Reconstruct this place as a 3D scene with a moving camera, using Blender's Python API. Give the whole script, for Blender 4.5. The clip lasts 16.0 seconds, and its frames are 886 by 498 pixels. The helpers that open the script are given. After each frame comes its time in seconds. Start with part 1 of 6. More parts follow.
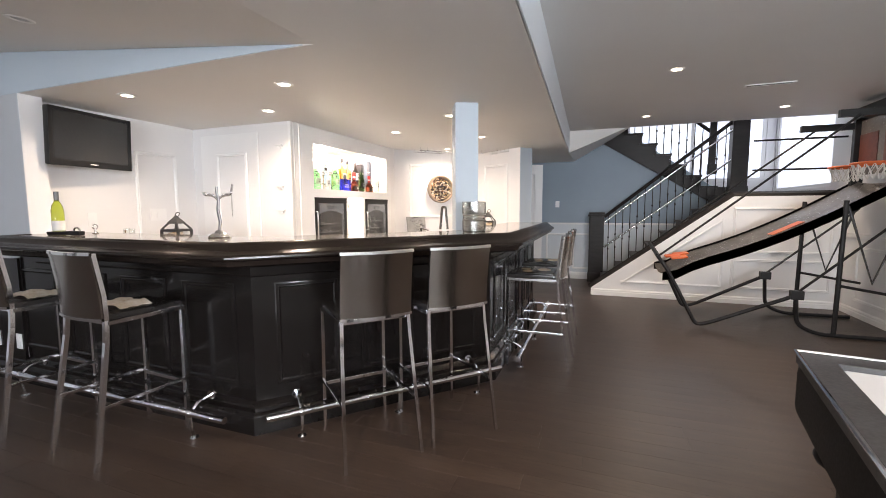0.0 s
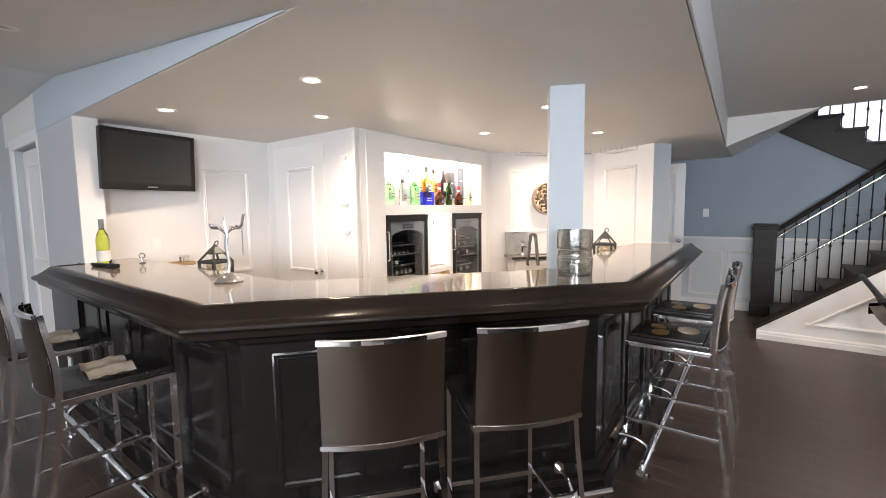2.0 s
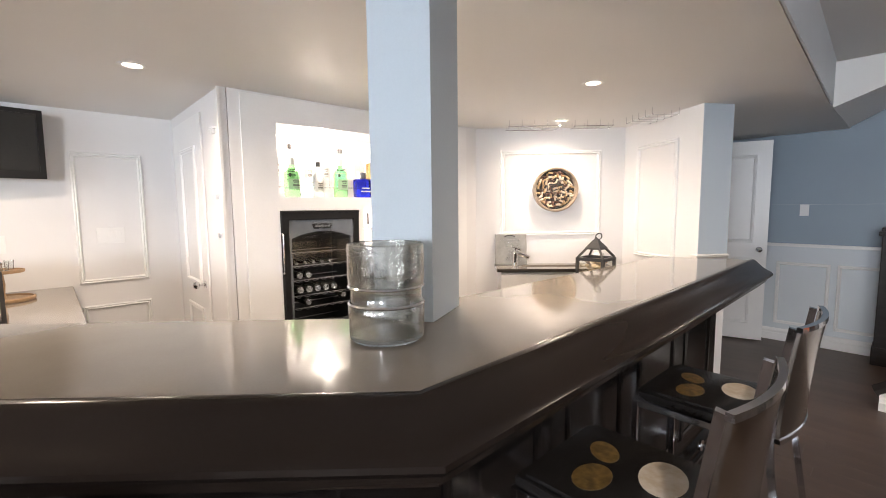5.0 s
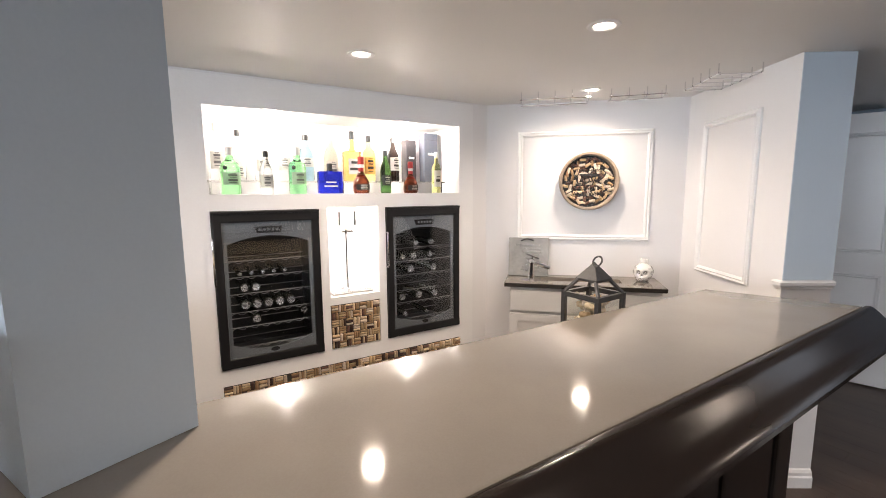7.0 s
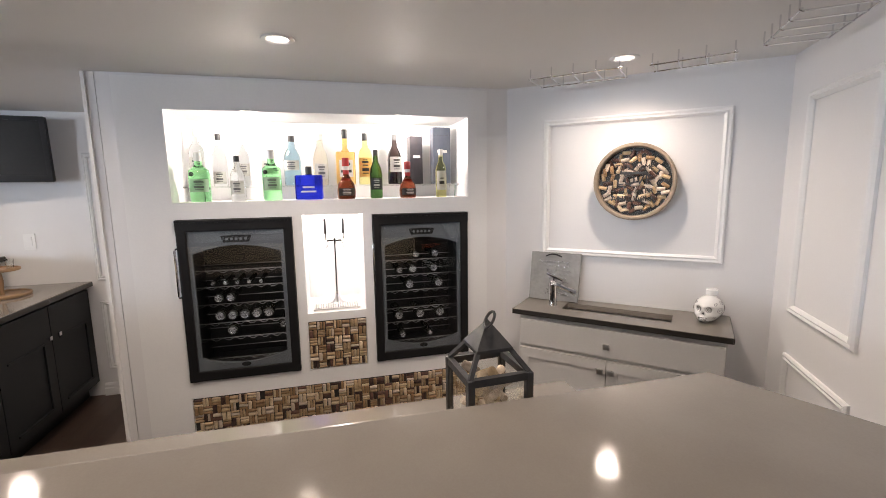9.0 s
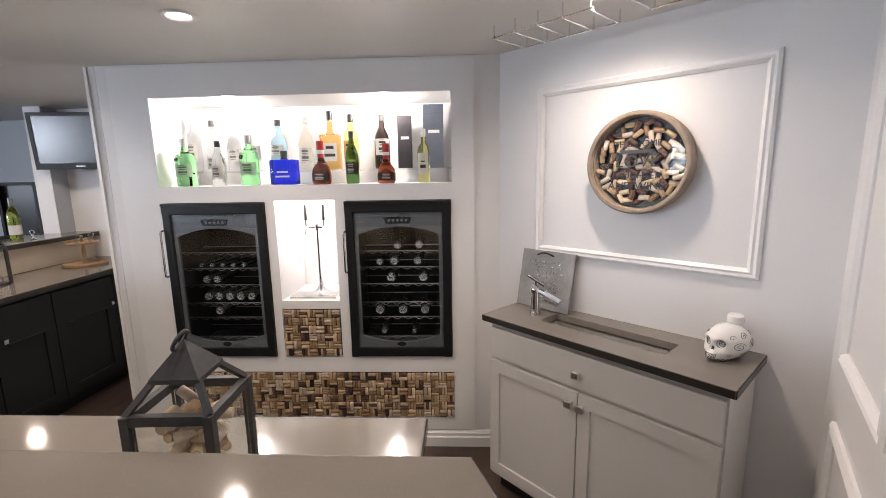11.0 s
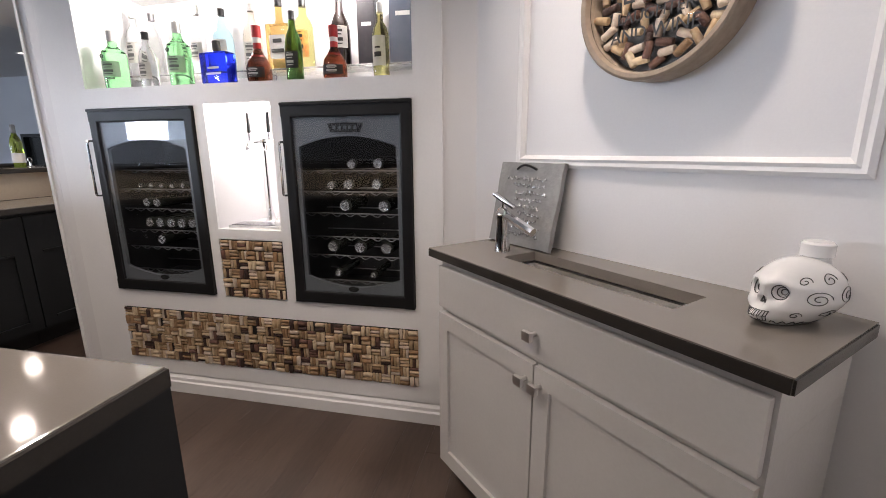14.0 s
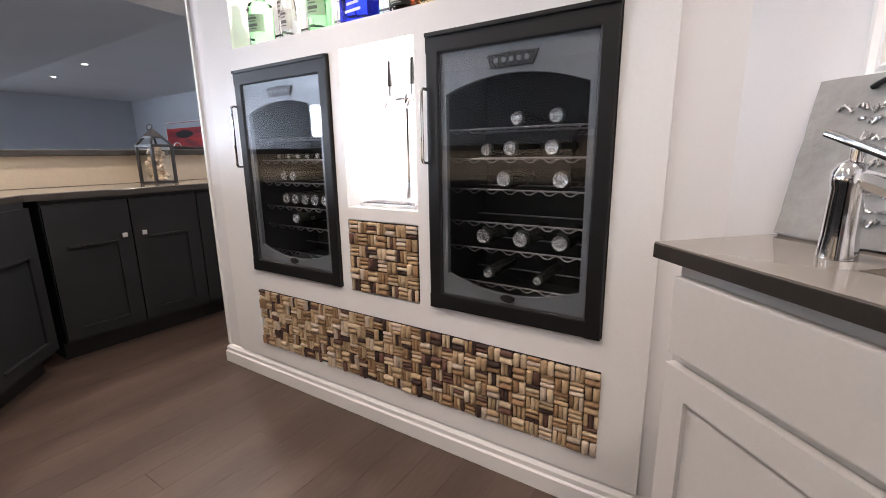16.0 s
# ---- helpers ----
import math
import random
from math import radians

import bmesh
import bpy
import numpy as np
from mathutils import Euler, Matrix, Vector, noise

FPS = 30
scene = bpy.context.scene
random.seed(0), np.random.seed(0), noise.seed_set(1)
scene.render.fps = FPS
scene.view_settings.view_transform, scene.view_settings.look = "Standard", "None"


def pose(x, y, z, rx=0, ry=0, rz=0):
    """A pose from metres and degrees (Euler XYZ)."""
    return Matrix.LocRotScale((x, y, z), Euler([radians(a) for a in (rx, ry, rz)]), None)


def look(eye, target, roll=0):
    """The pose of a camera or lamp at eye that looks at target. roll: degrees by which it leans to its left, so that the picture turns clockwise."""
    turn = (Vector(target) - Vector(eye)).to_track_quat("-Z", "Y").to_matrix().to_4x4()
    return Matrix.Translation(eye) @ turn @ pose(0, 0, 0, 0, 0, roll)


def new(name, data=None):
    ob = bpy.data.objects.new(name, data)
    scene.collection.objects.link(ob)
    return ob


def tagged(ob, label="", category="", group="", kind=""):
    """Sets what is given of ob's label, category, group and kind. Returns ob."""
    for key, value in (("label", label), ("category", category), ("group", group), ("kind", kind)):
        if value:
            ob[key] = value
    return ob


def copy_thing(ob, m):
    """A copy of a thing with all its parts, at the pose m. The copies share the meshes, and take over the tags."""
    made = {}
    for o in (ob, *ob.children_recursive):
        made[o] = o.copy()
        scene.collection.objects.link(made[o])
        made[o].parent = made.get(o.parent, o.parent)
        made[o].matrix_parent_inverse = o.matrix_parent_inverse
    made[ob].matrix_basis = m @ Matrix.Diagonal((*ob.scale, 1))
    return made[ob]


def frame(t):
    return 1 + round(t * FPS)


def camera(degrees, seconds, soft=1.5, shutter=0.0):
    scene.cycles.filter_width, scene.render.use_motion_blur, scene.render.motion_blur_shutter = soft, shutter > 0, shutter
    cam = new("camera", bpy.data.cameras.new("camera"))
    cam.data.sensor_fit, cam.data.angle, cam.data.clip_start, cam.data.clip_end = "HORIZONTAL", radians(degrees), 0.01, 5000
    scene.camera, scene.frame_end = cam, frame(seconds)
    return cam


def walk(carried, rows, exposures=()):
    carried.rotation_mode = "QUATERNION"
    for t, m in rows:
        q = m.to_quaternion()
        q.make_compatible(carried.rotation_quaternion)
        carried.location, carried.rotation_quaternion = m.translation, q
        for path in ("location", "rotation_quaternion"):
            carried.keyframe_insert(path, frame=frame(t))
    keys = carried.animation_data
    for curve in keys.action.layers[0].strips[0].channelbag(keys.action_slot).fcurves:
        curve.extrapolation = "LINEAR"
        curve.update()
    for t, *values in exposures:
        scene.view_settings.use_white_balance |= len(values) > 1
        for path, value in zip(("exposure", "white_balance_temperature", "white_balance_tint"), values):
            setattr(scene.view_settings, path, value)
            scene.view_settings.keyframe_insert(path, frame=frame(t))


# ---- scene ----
cam = camera(91.4, 16.0, soft=0.9)
METRES, EYE, TILT, LEAN, TURN = 6.84, 1.283, 0.0, 0.0, 20.8
ROWS = [
    (0.0, 0.0, 0.0, 0.0, -0.02, -5.41, 0.23),
    (0.5, 0.0042, 0.033, 0.007, 5.0, -5.37, 0.49),
    (1.0, 0.0115, 0.0702, 0.0118, 9.12, -5.35, 0.62),
    (1.5, 0.019, 0.1044, 0.0198, 12.85, -5.26, 0.68),
    (2.0, 0.0291, 0.1422, 0.024, 16.01, -5.3, 0.76),
    (2.5, 0.0419, 0.1781, 0.0249, 18.78, -5.24, 0.79),
    (3.0, 0.0531, 0.2144, 0.0226, 20.17, -5.19, 0.73),
    (3.5, 0.0661, 0.2511, 0.0236, 21.24, -5.35, 0.71),
    (4.0, 0.0849, 0.2891, 0.0202, 22.75, -5.3, 0.72),
    (4.5, 0.1062, 0.3248, 0.0187, 24.64, -5.3, 0.67),
    (7.0, 0.1463, 0.4943, 0.0306, 37.38, -7.53, 0.38),
    (7.5, 0.1504, 0.5295, 0.0358, 41.22, -7.73, 0.51),
    (8.0, 0.1598, 0.5596, 0.0367, 44.89, -7.82, 0.65),
    (8.5, 0.1753, 0.593, 0.0393, 49.77, -7.99, 0.77),
    (9.0, 0.1806, 0.6232, 0.0388, 54.45, -8.27, 0.82),
    (9.7, 0.1924, 0.6651, 0.039, 60.4, -8.8, 0.88),
    (10.3, 0.1984, 0.7035, 0.0383, 65.8, -9.3, 0.93),
    (10.9, 0.1995, 0.7414, 0.0361, 70.7, -9.8, 0.97),
    (11.5, 0.1924, 0.7773, 0.0337, 74.9, -10.34, 1.13),
    (12.0, 0.1885, 0.7979, 0.0253, 75.66, -11.13, 1.04),
    (12.5, 0.1821, 0.8179, 0.0149, 76.15, -11.83, 0.89),
    (13.0, 0.1726, 0.8342, 0.004, 76.7, -12.44, 0.71),
    (13.5, 0.1623, 0.8377, -0.0044, 78.65, -12.81, 0.48),
    (14.0, 0.144, 0.8371, -0.0118, 81.66, -12.86, 0.42),
    (14.5, 0.1219, 0.8316, -0.0178, 85.9, -12.82, 0.42),
    (15.0, 0.1057, 0.8266, -0.0212, 89.76, -12.64, 0.49),
    (15.5, 0.0831, 0.8264, -0.0276, 95.14, -12.68, 0.61),
    (16.0, 0.0601, 0.8288, -0.0346, 101.85, -12.38, 0.85),
]
walk(cam, [(t, pose(0, 0, EYE, TILT, LEAN, TURN) @ pose(METRES * x, METRES * y, METRES * z, 90 + pitch, roll, yaw)) for t, x, y, z, yaw, pitch, roll in ROWS],
     exposures=[(0.0, 0.42, 7500, 17), (4.5, 0.44, 7400, 16), (7.0, 0.14, 6950, 16), (7.6, -0.14, 7250, 18), (8.3, -0.35, 7100, 17), (9.0, -0.41, 6750, 16), (11.5, -0.52, 6600, 17), (13.0, -0.61, 6500, 17), (14.5, -0.36, 6400, 17), (16.0, 0.07, 6400, 17)])
# ---- light ----
world = bpy.data.worlds.new("world")
scene.world = world
world.use_nodes = True
_wn = world.node_tree.nodes
_sky = _wn.new("ShaderNodeTexSky")
_sky.sky_type, _sky.sun_disc = "NISHITA", False
_sky.sun_elevation, _sky.sun_rotation = radians(40), radians(160)
world.node_tree.links.new(_sky.outputs[0], _wn["Background"].inputs[0])
_wn["Background"].inputs[1].default_value = 0.12

LOW, HIGH, TRAY = 2.10, 2.42, 2.41   # the ceiling heights
BAR = 1.105                      # raised bar top
SHELF = 0.89                     # lower worktop


def lamp(name, kind, m, power, colour, size=0.1, size_y=None, spot=None, blend=0.6):
    data = bpy.data.lights.new(name, kind)
    data.energy, data.color = power, colour
    if kind == "AREA":
        data.shape, data.size, data.size_y = "RECTANGLE", size, size_y or size
    else:
        data.shadow_soft_size = size
    if kind == "SPOT":
        data.spot_size, data.spot_blend = radians(spot or 120), blend
    ob = new(name, data)
    ob.matrix_world = m
    return ob


WARM, COOL = (1.0, 0.87, 0.73), (0.74, 0.87, 1.0)
# recessed downlights: place and ceiling height
DOWNLIGHTS = [(-2.02, 2.38, LOW), (-3.26, 2.19, LOW), (-2.68, 2.95, LOW), (-2.16, 4.27, LOW), (-1.39, 4.92, LOW), (-1.33, 3.70, LOW),
              (0.50, 4.15, HIGH), (1.85, 6.10, HIGH), (0.42, 6.10, HIGH), (-2.10, 5.72, LOW), (-0.85, 0.60, LOW),
              (0.8, 1.6, HIGH), (-4.5, -2.6, TRAY), (-5.6, -0.6, TRAY), (0.8, -1.2, HIGH), (-4.6, -4.2, TRAY)]
for _x, _y, _z in DOWNLIGHTS:
    lamp("downlight_beam", "SPOT", pose(_x, _y, _z - 0.02), 20 if _z == TRAY else 37 if _z == HIGH else 40, WARM, 0.036, spot=156, blend=0.95)

# ---- small tools ----


def mat(name, rgb, rough=0.5, metal=0.0, rgb2=None, scale=8.0, grain=60.0, bump=0.0, spec=0.5, stretch=(1, 1, 1), vary=0.0, coat=0.0):
    """A surface with two scales of variation: wide stains between two colours and a fine grain in gloss and relief."""
    m = bpy.data.materials.new(name)
    m.use_nodes = True
    n, l = m.node_tree.nodes, m.node_tree.links
    b = n["Principled BSDF"]
    b.inputs["Roughness"].default_value, b.inputs["Metallic"].default_value = rough, metal
    b.inputs["Specular IOR Level"].default_value, b.inputs["Coat Weight"].default_value = spec, coat
    co = n.new("ShaderNodeTexCoord")
    mp = n.new("ShaderNodeMapping")
    mp.inputs["Scale"].default_value = stretch
    l.new(co.outputs["Object"], mp.inputs[0])
    big, fine = n.new("ShaderNodeTexNoise"), n.new("ShaderNodeTexNoise")
    big.inputs["Scale"].default_value, fine.inputs["Scale"].default_value = scale, grain
    big.inputs["Detail"].default_value, fine.inputs["Detail"].default_value = 4, 3
    l.new(mp.outputs[0], big.inputs[0]), l.new(mp.outputs[0], fine.inputs[0])
    other = rgb2 or tuple(c * 0.93 for c in rgb)
    add = n.new("ShaderNodeMath")
    add.operation = "MULTIPLY_ADD"
    add.inputs[1].default_value, add.inputs[2].default_value = 0.35, 0
    l.new(fine.outputs[0], add.inputs[0])
    s = n.new("ShaderNodeMath")
    s.operation = "MULTIPLY_ADD"
    s.inputs[1].default_value = 0.65
    l.new(big.outputs[0], s.inputs[0]), l.new(add.outputs[0], s.inputs[2])
    mr = n.new("ShaderNodeMapRange")
    mr.inputs[1].default_value, mr.inputs[2].default_value = 0.36, 0.64
    l.new(s.outputs[0], mr.inputs[0])
    mix = n.new("ShaderNodeMix")
    mix.data_type = "RGBA"
    mix.inputs[6].default_value, mix.inputs[7].default_value = (*rgb, 1), (*other, 1)
    l.new(mr.outputs[0], mix.inputs[0])
    out = mix.outputs[2]
    if vary:
        info = n.new("ShaderNodeObjectInfo")
        hsv = n.new("ShaderNodeHueSaturation")
        v = n.new("ShaderNodeMapRange")
        v.inputs[3].default_value, v.inputs[4].default_value = 1 - vary, 1 + vary
        l.new(info.outputs["Random"], v.inputs[0]), l.new(v.outputs[0], hsv.inputs["Value"]), l.new(out, hsv.inputs["Color"])
        out = hsv.outputs[0]
    l.new(out, b.inputs["Base Color"])
    rr = n.new("ShaderNodeMapRange")
    rr.inputs[3].default_value, rr.inputs[4].default_value = max(rough - 0.06, 0.02), rough + 0.08
    l.new(fine.outputs[0], rr.inputs[0]), l.new(rr.outputs[0], b.inputs["Roughness"])
    if bump:
        bp = n.new("ShaderNodeBump")
        bp.inputs["Strength"].default_value, bp.inputs["Distance"].default_value = bump, 0.004
        l.new(fine.outputs[0], bp.inputs["Height"]), l.new(bp.outputs[0], b.inputs["Normal"])
    return m


def glass(name, rgb, rough=0.02, ior=1.45):
    m = bpy.data.materials.new(name)
    m.use_nodes = True
    b = m.node_tree.nodes["Principled BSDF"]
    b.inputs["Base Color"].default_value = (*rgb, 1)
    b.inputs["Roughness"].default_value, b.inputs["IOR"].default_value, b.inputs["Transmission Weight"].default_value = rough, ior, 1.0
    return m


def glow(name, rgb, strength):
    m = bpy.data.materials.new(name)
    m.use_nodes = True
    b = m.node_tree.nodes["Principled BSDF"]
    b.inputs["Base Color"].default_value = (*rgb, 1)
    b.inputs["Emission Color"].default_value, b.inputs["Emission Strength"].default_value = (*rgb, 1), strength
    return m


M_WALL = mat("white_paint", (0.79, 0.785, 0.79), 0.45, rgb2=(0.76, 0.755, 0.765), scale=2.0, grain=180, bump=0.06)
M_TRIM = mat("trim_paint", (0.84, 0.84, 0.84), 0.32, rgb2=(0.80, 0.80, 0.805), scale=3.0, grain=120, bump=0.03)
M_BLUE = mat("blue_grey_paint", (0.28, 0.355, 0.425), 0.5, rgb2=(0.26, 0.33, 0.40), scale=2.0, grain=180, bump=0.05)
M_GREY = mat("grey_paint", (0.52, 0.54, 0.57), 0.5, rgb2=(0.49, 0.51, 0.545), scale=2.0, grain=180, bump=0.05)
M_CEIL = mat("ceiling_paint", (0.79, 0.785, 0.775), 0.6, rgb2=(0.76, 0.755, 0.745), scale=1.2, grain=200, bump=0.08)
M_WOOD = mat("espresso_wood", (0.0085, 0.0072, 0.0070), 0.17, rgb2=(0.0105, 0.0088, 0.0084), scale=1.2, grain=5, spec=0.30, stretch=(2, 2, 0.3))
M_RAIL = mat("espresso_rail_wood", (0.016, 0.0115, 0.010), 0.20, rgb2=(0.020, 0.0145, 0.012), scale=1.5, grain=2.5, spec=0.22)
M_STAIR = mat("dark_stair_wood", (0.017, 0.0145, 0.0145), 0.38, rgb2=(0.026, 0.022, 0.0215), scale=4, grain=40, bump=0.04, stretch=(1, 6, 6), spec=0.2)
# Same quartz as the slabs, darkened for the shade on upright edges.
M_EDGE = mat("shaded_quartz_edge", (0.044, 0.039, 0.035), 0.20, rgb2=(0.036, 0.032, 0.029), scale=6, grain=200)
M_STONE = mat("grey_quartz", (0.205, 0.185, 0.163), 0.062, rgb2=(0.185, 0.166, 0.146), scale=6, grain=300, bump=0.0, spec=0.6)
M_CHROME = mat("chrome", (0.80, 0.80, 0.82), 0.08, 1.0, rgb2=(0.74, 0.74, 0.76), scale=3, grain=90)
M_STEEL = mat("brushed_steel", (0.37, 0.325, 0.29), 0.17, 1.0, rgb2=(0.29, 0.27, 0.255), scale=1.5, grain=2.5)
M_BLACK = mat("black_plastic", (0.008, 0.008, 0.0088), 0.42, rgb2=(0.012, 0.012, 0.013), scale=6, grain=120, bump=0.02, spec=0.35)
M_IRON = mat("black_iron", (0.02, 0.02, 0.022), 0.4, 0.6, rgb2=(0.035, 0.033, 0.033), scale=14, grain=120, bump=0.08)


def box(bm, x0, y0, z0, x1, y1, z1, bevel=0.0, m=None):
    r = bmesh.ops.create_cube(bm, size=1.0)
    vs = r["verts"]
    for v in vs:
        v.co = Vector(((x0 + x1) / 2 + v.co.x * (x1 - x0), (y0 + y1) / 2 + v.co.y * (y1 - y0), (z0 + z1) / 2 + v.co.z * (z1 - z0)))
    if m is not None:
        bmesh.ops.transform(bm, matrix=m, verts=vs)
    if bevel:
        es = list({e for v in vs for e in v.link_edges})
        bmesh.ops.bevel(bm, geom=es, offset=bevel, segments=2, affect="EDGES", profile=0.7)
    return bm


def cyl(bm, a, b, r, r2=None, seg=14):
    """A round bar from a to b."""
    a, b = Vector(a), Vector(b)
    d = b - a
    m = Matrix.Translation((a + b) / 2) @ d.to_track_quat("Z", "Y").to_matrix().to_4x4()
    bmesh.ops.create_cone(bm, cap_ends=True, segments=seg, radius1=r, radius2=r if r2 is None else r2, depth=d.length, matrix=m)
    return bm


def ball(bm, c, r, sx=1, sy=1, sz=1, seg=14):
    bmesh.ops.create_uvsphere(bm, u_segments=seg, v_segments=max(8, seg * 2 // 3), radius=1.0, matrix=Matrix.Translation(c) @ Matrix.Diagonal((r * sx, r * sy, r * sz, 1)))
    return bm


def lathe(bm, profile, centre=(0, 0, 0), seg=24):
    """Turns (radius, height) pairs round a vertical line."""
    rings = []
    for r, z in profile:
        rings.append([bm.verts.new((centre[0] + r * math.cos(2 * math.pi * i / seg), centre[1] + r * math.sin(2 * math.pi * i / seg), centre[2] + z)) for i in range(seg)] if r > 1e-5
                     else [bm.verts.new((centre[0], centre[1], centre[2] + z))])
    for a, b in zip(rings, rings[1:]):
        for i in range(seg):
            j = (i + 1) % seg
            if len(a) == 1 and len(b) > 1:
                bm.faces.new((a[0], b[j], b[i]))
            elif len(b) == 1 and len(a) > 1:
                bm.faces.new((a[i], a[j], b[0]))
            elif len(a) > 1:
                bm.faces.new((a[i], a[j], b[j], b[i]))
    return bm


def prism(bm, pts, z0, z1, bevel=0.0):
    """A flat shape, given by its outline in plan, from z0 to z1."""
    lo, hi = [bm.verts.new((x, y, z0)) for x, y in pts], [bm.verts.new((x, y, z1)) for x, y in pts]
    n = len(pts)
    fs = [bm.faces.new(lo[::-1]), bm.faces.new(hi)] + [bm.faces.new((lo[i], lo[(i + 1) % n], hi[(i + 1) % n], hi[i])) for i in range(n)]
    bmesh.ops.recalc_face_normals(bm, faces=fs)
    if bevel:
        bmesh.ops.bevel(bm, geom=list({e for f in fs[:2] for e in f.edges}), offset=bevel, segments=2, affect="EDGES", profile=0.7)
    return bm


def tube(bm, pts, r, seg=8, flat=1.0):
    """A round bar that follows the points."""
    pts = [Vector(p) for p in pts]
    rings, side = [], None
    for i, p in enumerate(pts):
        d = (pts[min(i + 1, len(pts) - 1)] - pts[max(i - 1, 0)]).normalized()
        if side is None:
            side = d.orthogonal().normalized()
        side = (side - d * side.dot(d)).normalized()
        up = d.cross(side)
        rings.append([bm.verts.new(p + side * (r * math.cos(2 * math.pi * k / seg)) + up * (r * flat * math.sin(2 * math.pi * k / seg))) for k in range(seg)])
    for a, b in zip(rings, rings[1:]):
        for k in range(seg):
            bm.faces.new((a[k], a[(k + 1) % seg], b[(k + 1) % seg], b[k]))
    bm.faces.new(rings[0][::-1]), bm.faces.new(rings[-1])
    return bm


def round_path(pts, r, n=5):
    """The points with each inner corner rounded off."""
    pts = [Vector(p) for p in pts]
    out = [pts[0]]
    for a, b, c in zip(pts, pts[1:], pts[2:]):
        u, v = (a - b), (c - b)
        k = min(r, u.length * 0.45, v.length * 0.45)
        p, q = b + u.normalized() * k, b + v.normalized() * k
        out += [p.lerp(b, s / n).lerp(b.lerp(q, s / n), s / n) for s in range(n + 1)]
    return out + [pts[-1]]


def sweep(bm, path, profile, closed=False):
    """Sweeps a (out, up) profile along a level path (x, y), mitred; out lies to the right of the way walked."""
    P = [Vector((x, y)) for x, y in path]
    n, rings = len(P), []
    for i, p in enumerate(P):
        a = P[i - 1] if i or closed else None
        b = P[(i + 1) % n] if i < n - 1 or closed else None
        ns = [Vector(((q - o).y, -(q - o).x)).normalized() for o, q in ((a, p), (p, b)) if o is not None and q is not None]
        nn = sum(ns, Vector((0, 0)))
        nn = nn / max(nn.length_squared / len(ns), 1e-6) if len(ns) == 2 else nn
        rings.append([bm.verts.new((p.x + nn.x * o, p.y + nn.y * o, u)) for o, u in profile])
    k, fs = len(profile), []
    for i in range(n if closed else n - 1):
        a, b = rings[i], rings[(i + 1) % n]
        fs += [bm.faces.new((a[j], b[j], b[(j + 1) % k], a[(j + 1) % k])) for j in range(k)]
    if not closed:
        fs += [bm.faces.new(rings[0]), bm.faces.new(rings[-1][::-1])]
    bmesh.ops.recalc_face_normals(bm, faces=fs)
    return bm


def grid_solid(bm, us, vs, d0, d1, holes, place):
    """A slab with rectangular holes (u0, v0, u1, v1), from depth d0 to d1; place(u, v, d) gives the point."""
    us = sorted({*us, *(h[0] for h in holes), *(h[2] for h in holes)})
    vs = sorted({*vs, *(h[1] for h in holes), *(h[3] for h in holes)})

    def solid(i, j):
        if not (0 <= i < len(us) - 1 and 0 <= j < len(vs) - 1):
            return False
        u, v = (us[i] + us[i + 1]) / 2, (vs[j] + vs[j + 1]) / 2
        return not any(h[0] < u < h[2] and h[1] < v < h[3] for h in holes)
    made, fs = {}, []

    def vert(i, j, k):
        if (i, j, k) not in made:
            made[i, j, k] = bm.verts.new(place(us[i], vs[j], (d0, d1)[k]))
        return made[i, j, k]
    for i in range(len(us) - 1):
        for j in range(len(vs) - 1):
            if not solid(i, j):
                continue
            for k in (0, 1):
                fs.append(bm.faces.new([vert(i, j, k), vert(i + 1, j, k), vert(i + 1, j + 1, k), vert(i, j + 1, k)]))
            for (a, b), (p, q) in (((i - 1, j), ((i, j), (i, j + 1))), ((i + 1, j), ((i + 1, j), (i + 1, j + 1))),
                                   ((i, j - 1), ((i, j), (i + 1, j))), ((i, j + 1), ((i, j + 1), (i + 1, j + 1)))):
                if not solid(a, b):
                    fs.append(bm.faces.new([vert(*p, 0), vert(*q, 0), vert(*q, 1), vert(*p, 1)]))
    bmesh.ops.recalc_face_normals(bm, faces=fs)
    return bm


def obj(name, bm, material, smooth=False):
    me = bpy.data.meshes.new(name)
    bm.to_mesh(me)
    bm.free()
    for p in me.polygons:
        p.use_smooth = smooth
    if smooth:
        me.set_sharp_from_angle(angle=radians(35))
    me.materials.append(material)
    return new(name, me)


def part(name, bm, material, parent, label="", smooth=False):
    ob = obj(name, bm, material, smooth)
    ob.parent = parent
    if label:
        tagged(ob, label)
    return ob


def thing(name, m, label, category, group=""):
    ob = new(name)
    ob.empty_display_size = 0.1
    ob.matrix_world = m
    return tagged(ob, label, category, group)


def structure(name, bm, material, label, category, smooth=False):
    return tagged(obj(name, bm, material, smooth), label, category, kind="structure")


def B():
    return bmesh.new()


# ---- large structure ----
structure("floor", prism(B(), [(-8, -7), (4, -7), (4, 11), (-8, 11)], -0.12, -0.004), M_STAIR, "dark sub-floor under the hardwood planks", "floor")

# low ceiling over the bar with the duct arm that runs back over the walk; the edge leans a little
structure("ceiling", prism(prism(B(), [(-6.2, 1.87), (-0.37, 1.87), (-0.57, 6.75), (-0.57, 9.6), (-6.2, 9.6)], LOW, HIGH + 0.2), [(-1.40, -6.9), (-0.15, -6.9), (-0.37, 1.87), (-1.40, 1.87)], LOW, HIGH + 0.2), M_CEIL, "lowered grey-white plaster ceiling over the bar", "ceiling")
structure("ceiling_high", prism(B(), [(-0.36, -6.9), (3.2, -6.9), (3.2, 6.85), (-0.56, 6.85)], HIGH, HIGH + 0.2), M_CEIL, "higher grey-white plaster ceiling", "ceiling")
bm = B()
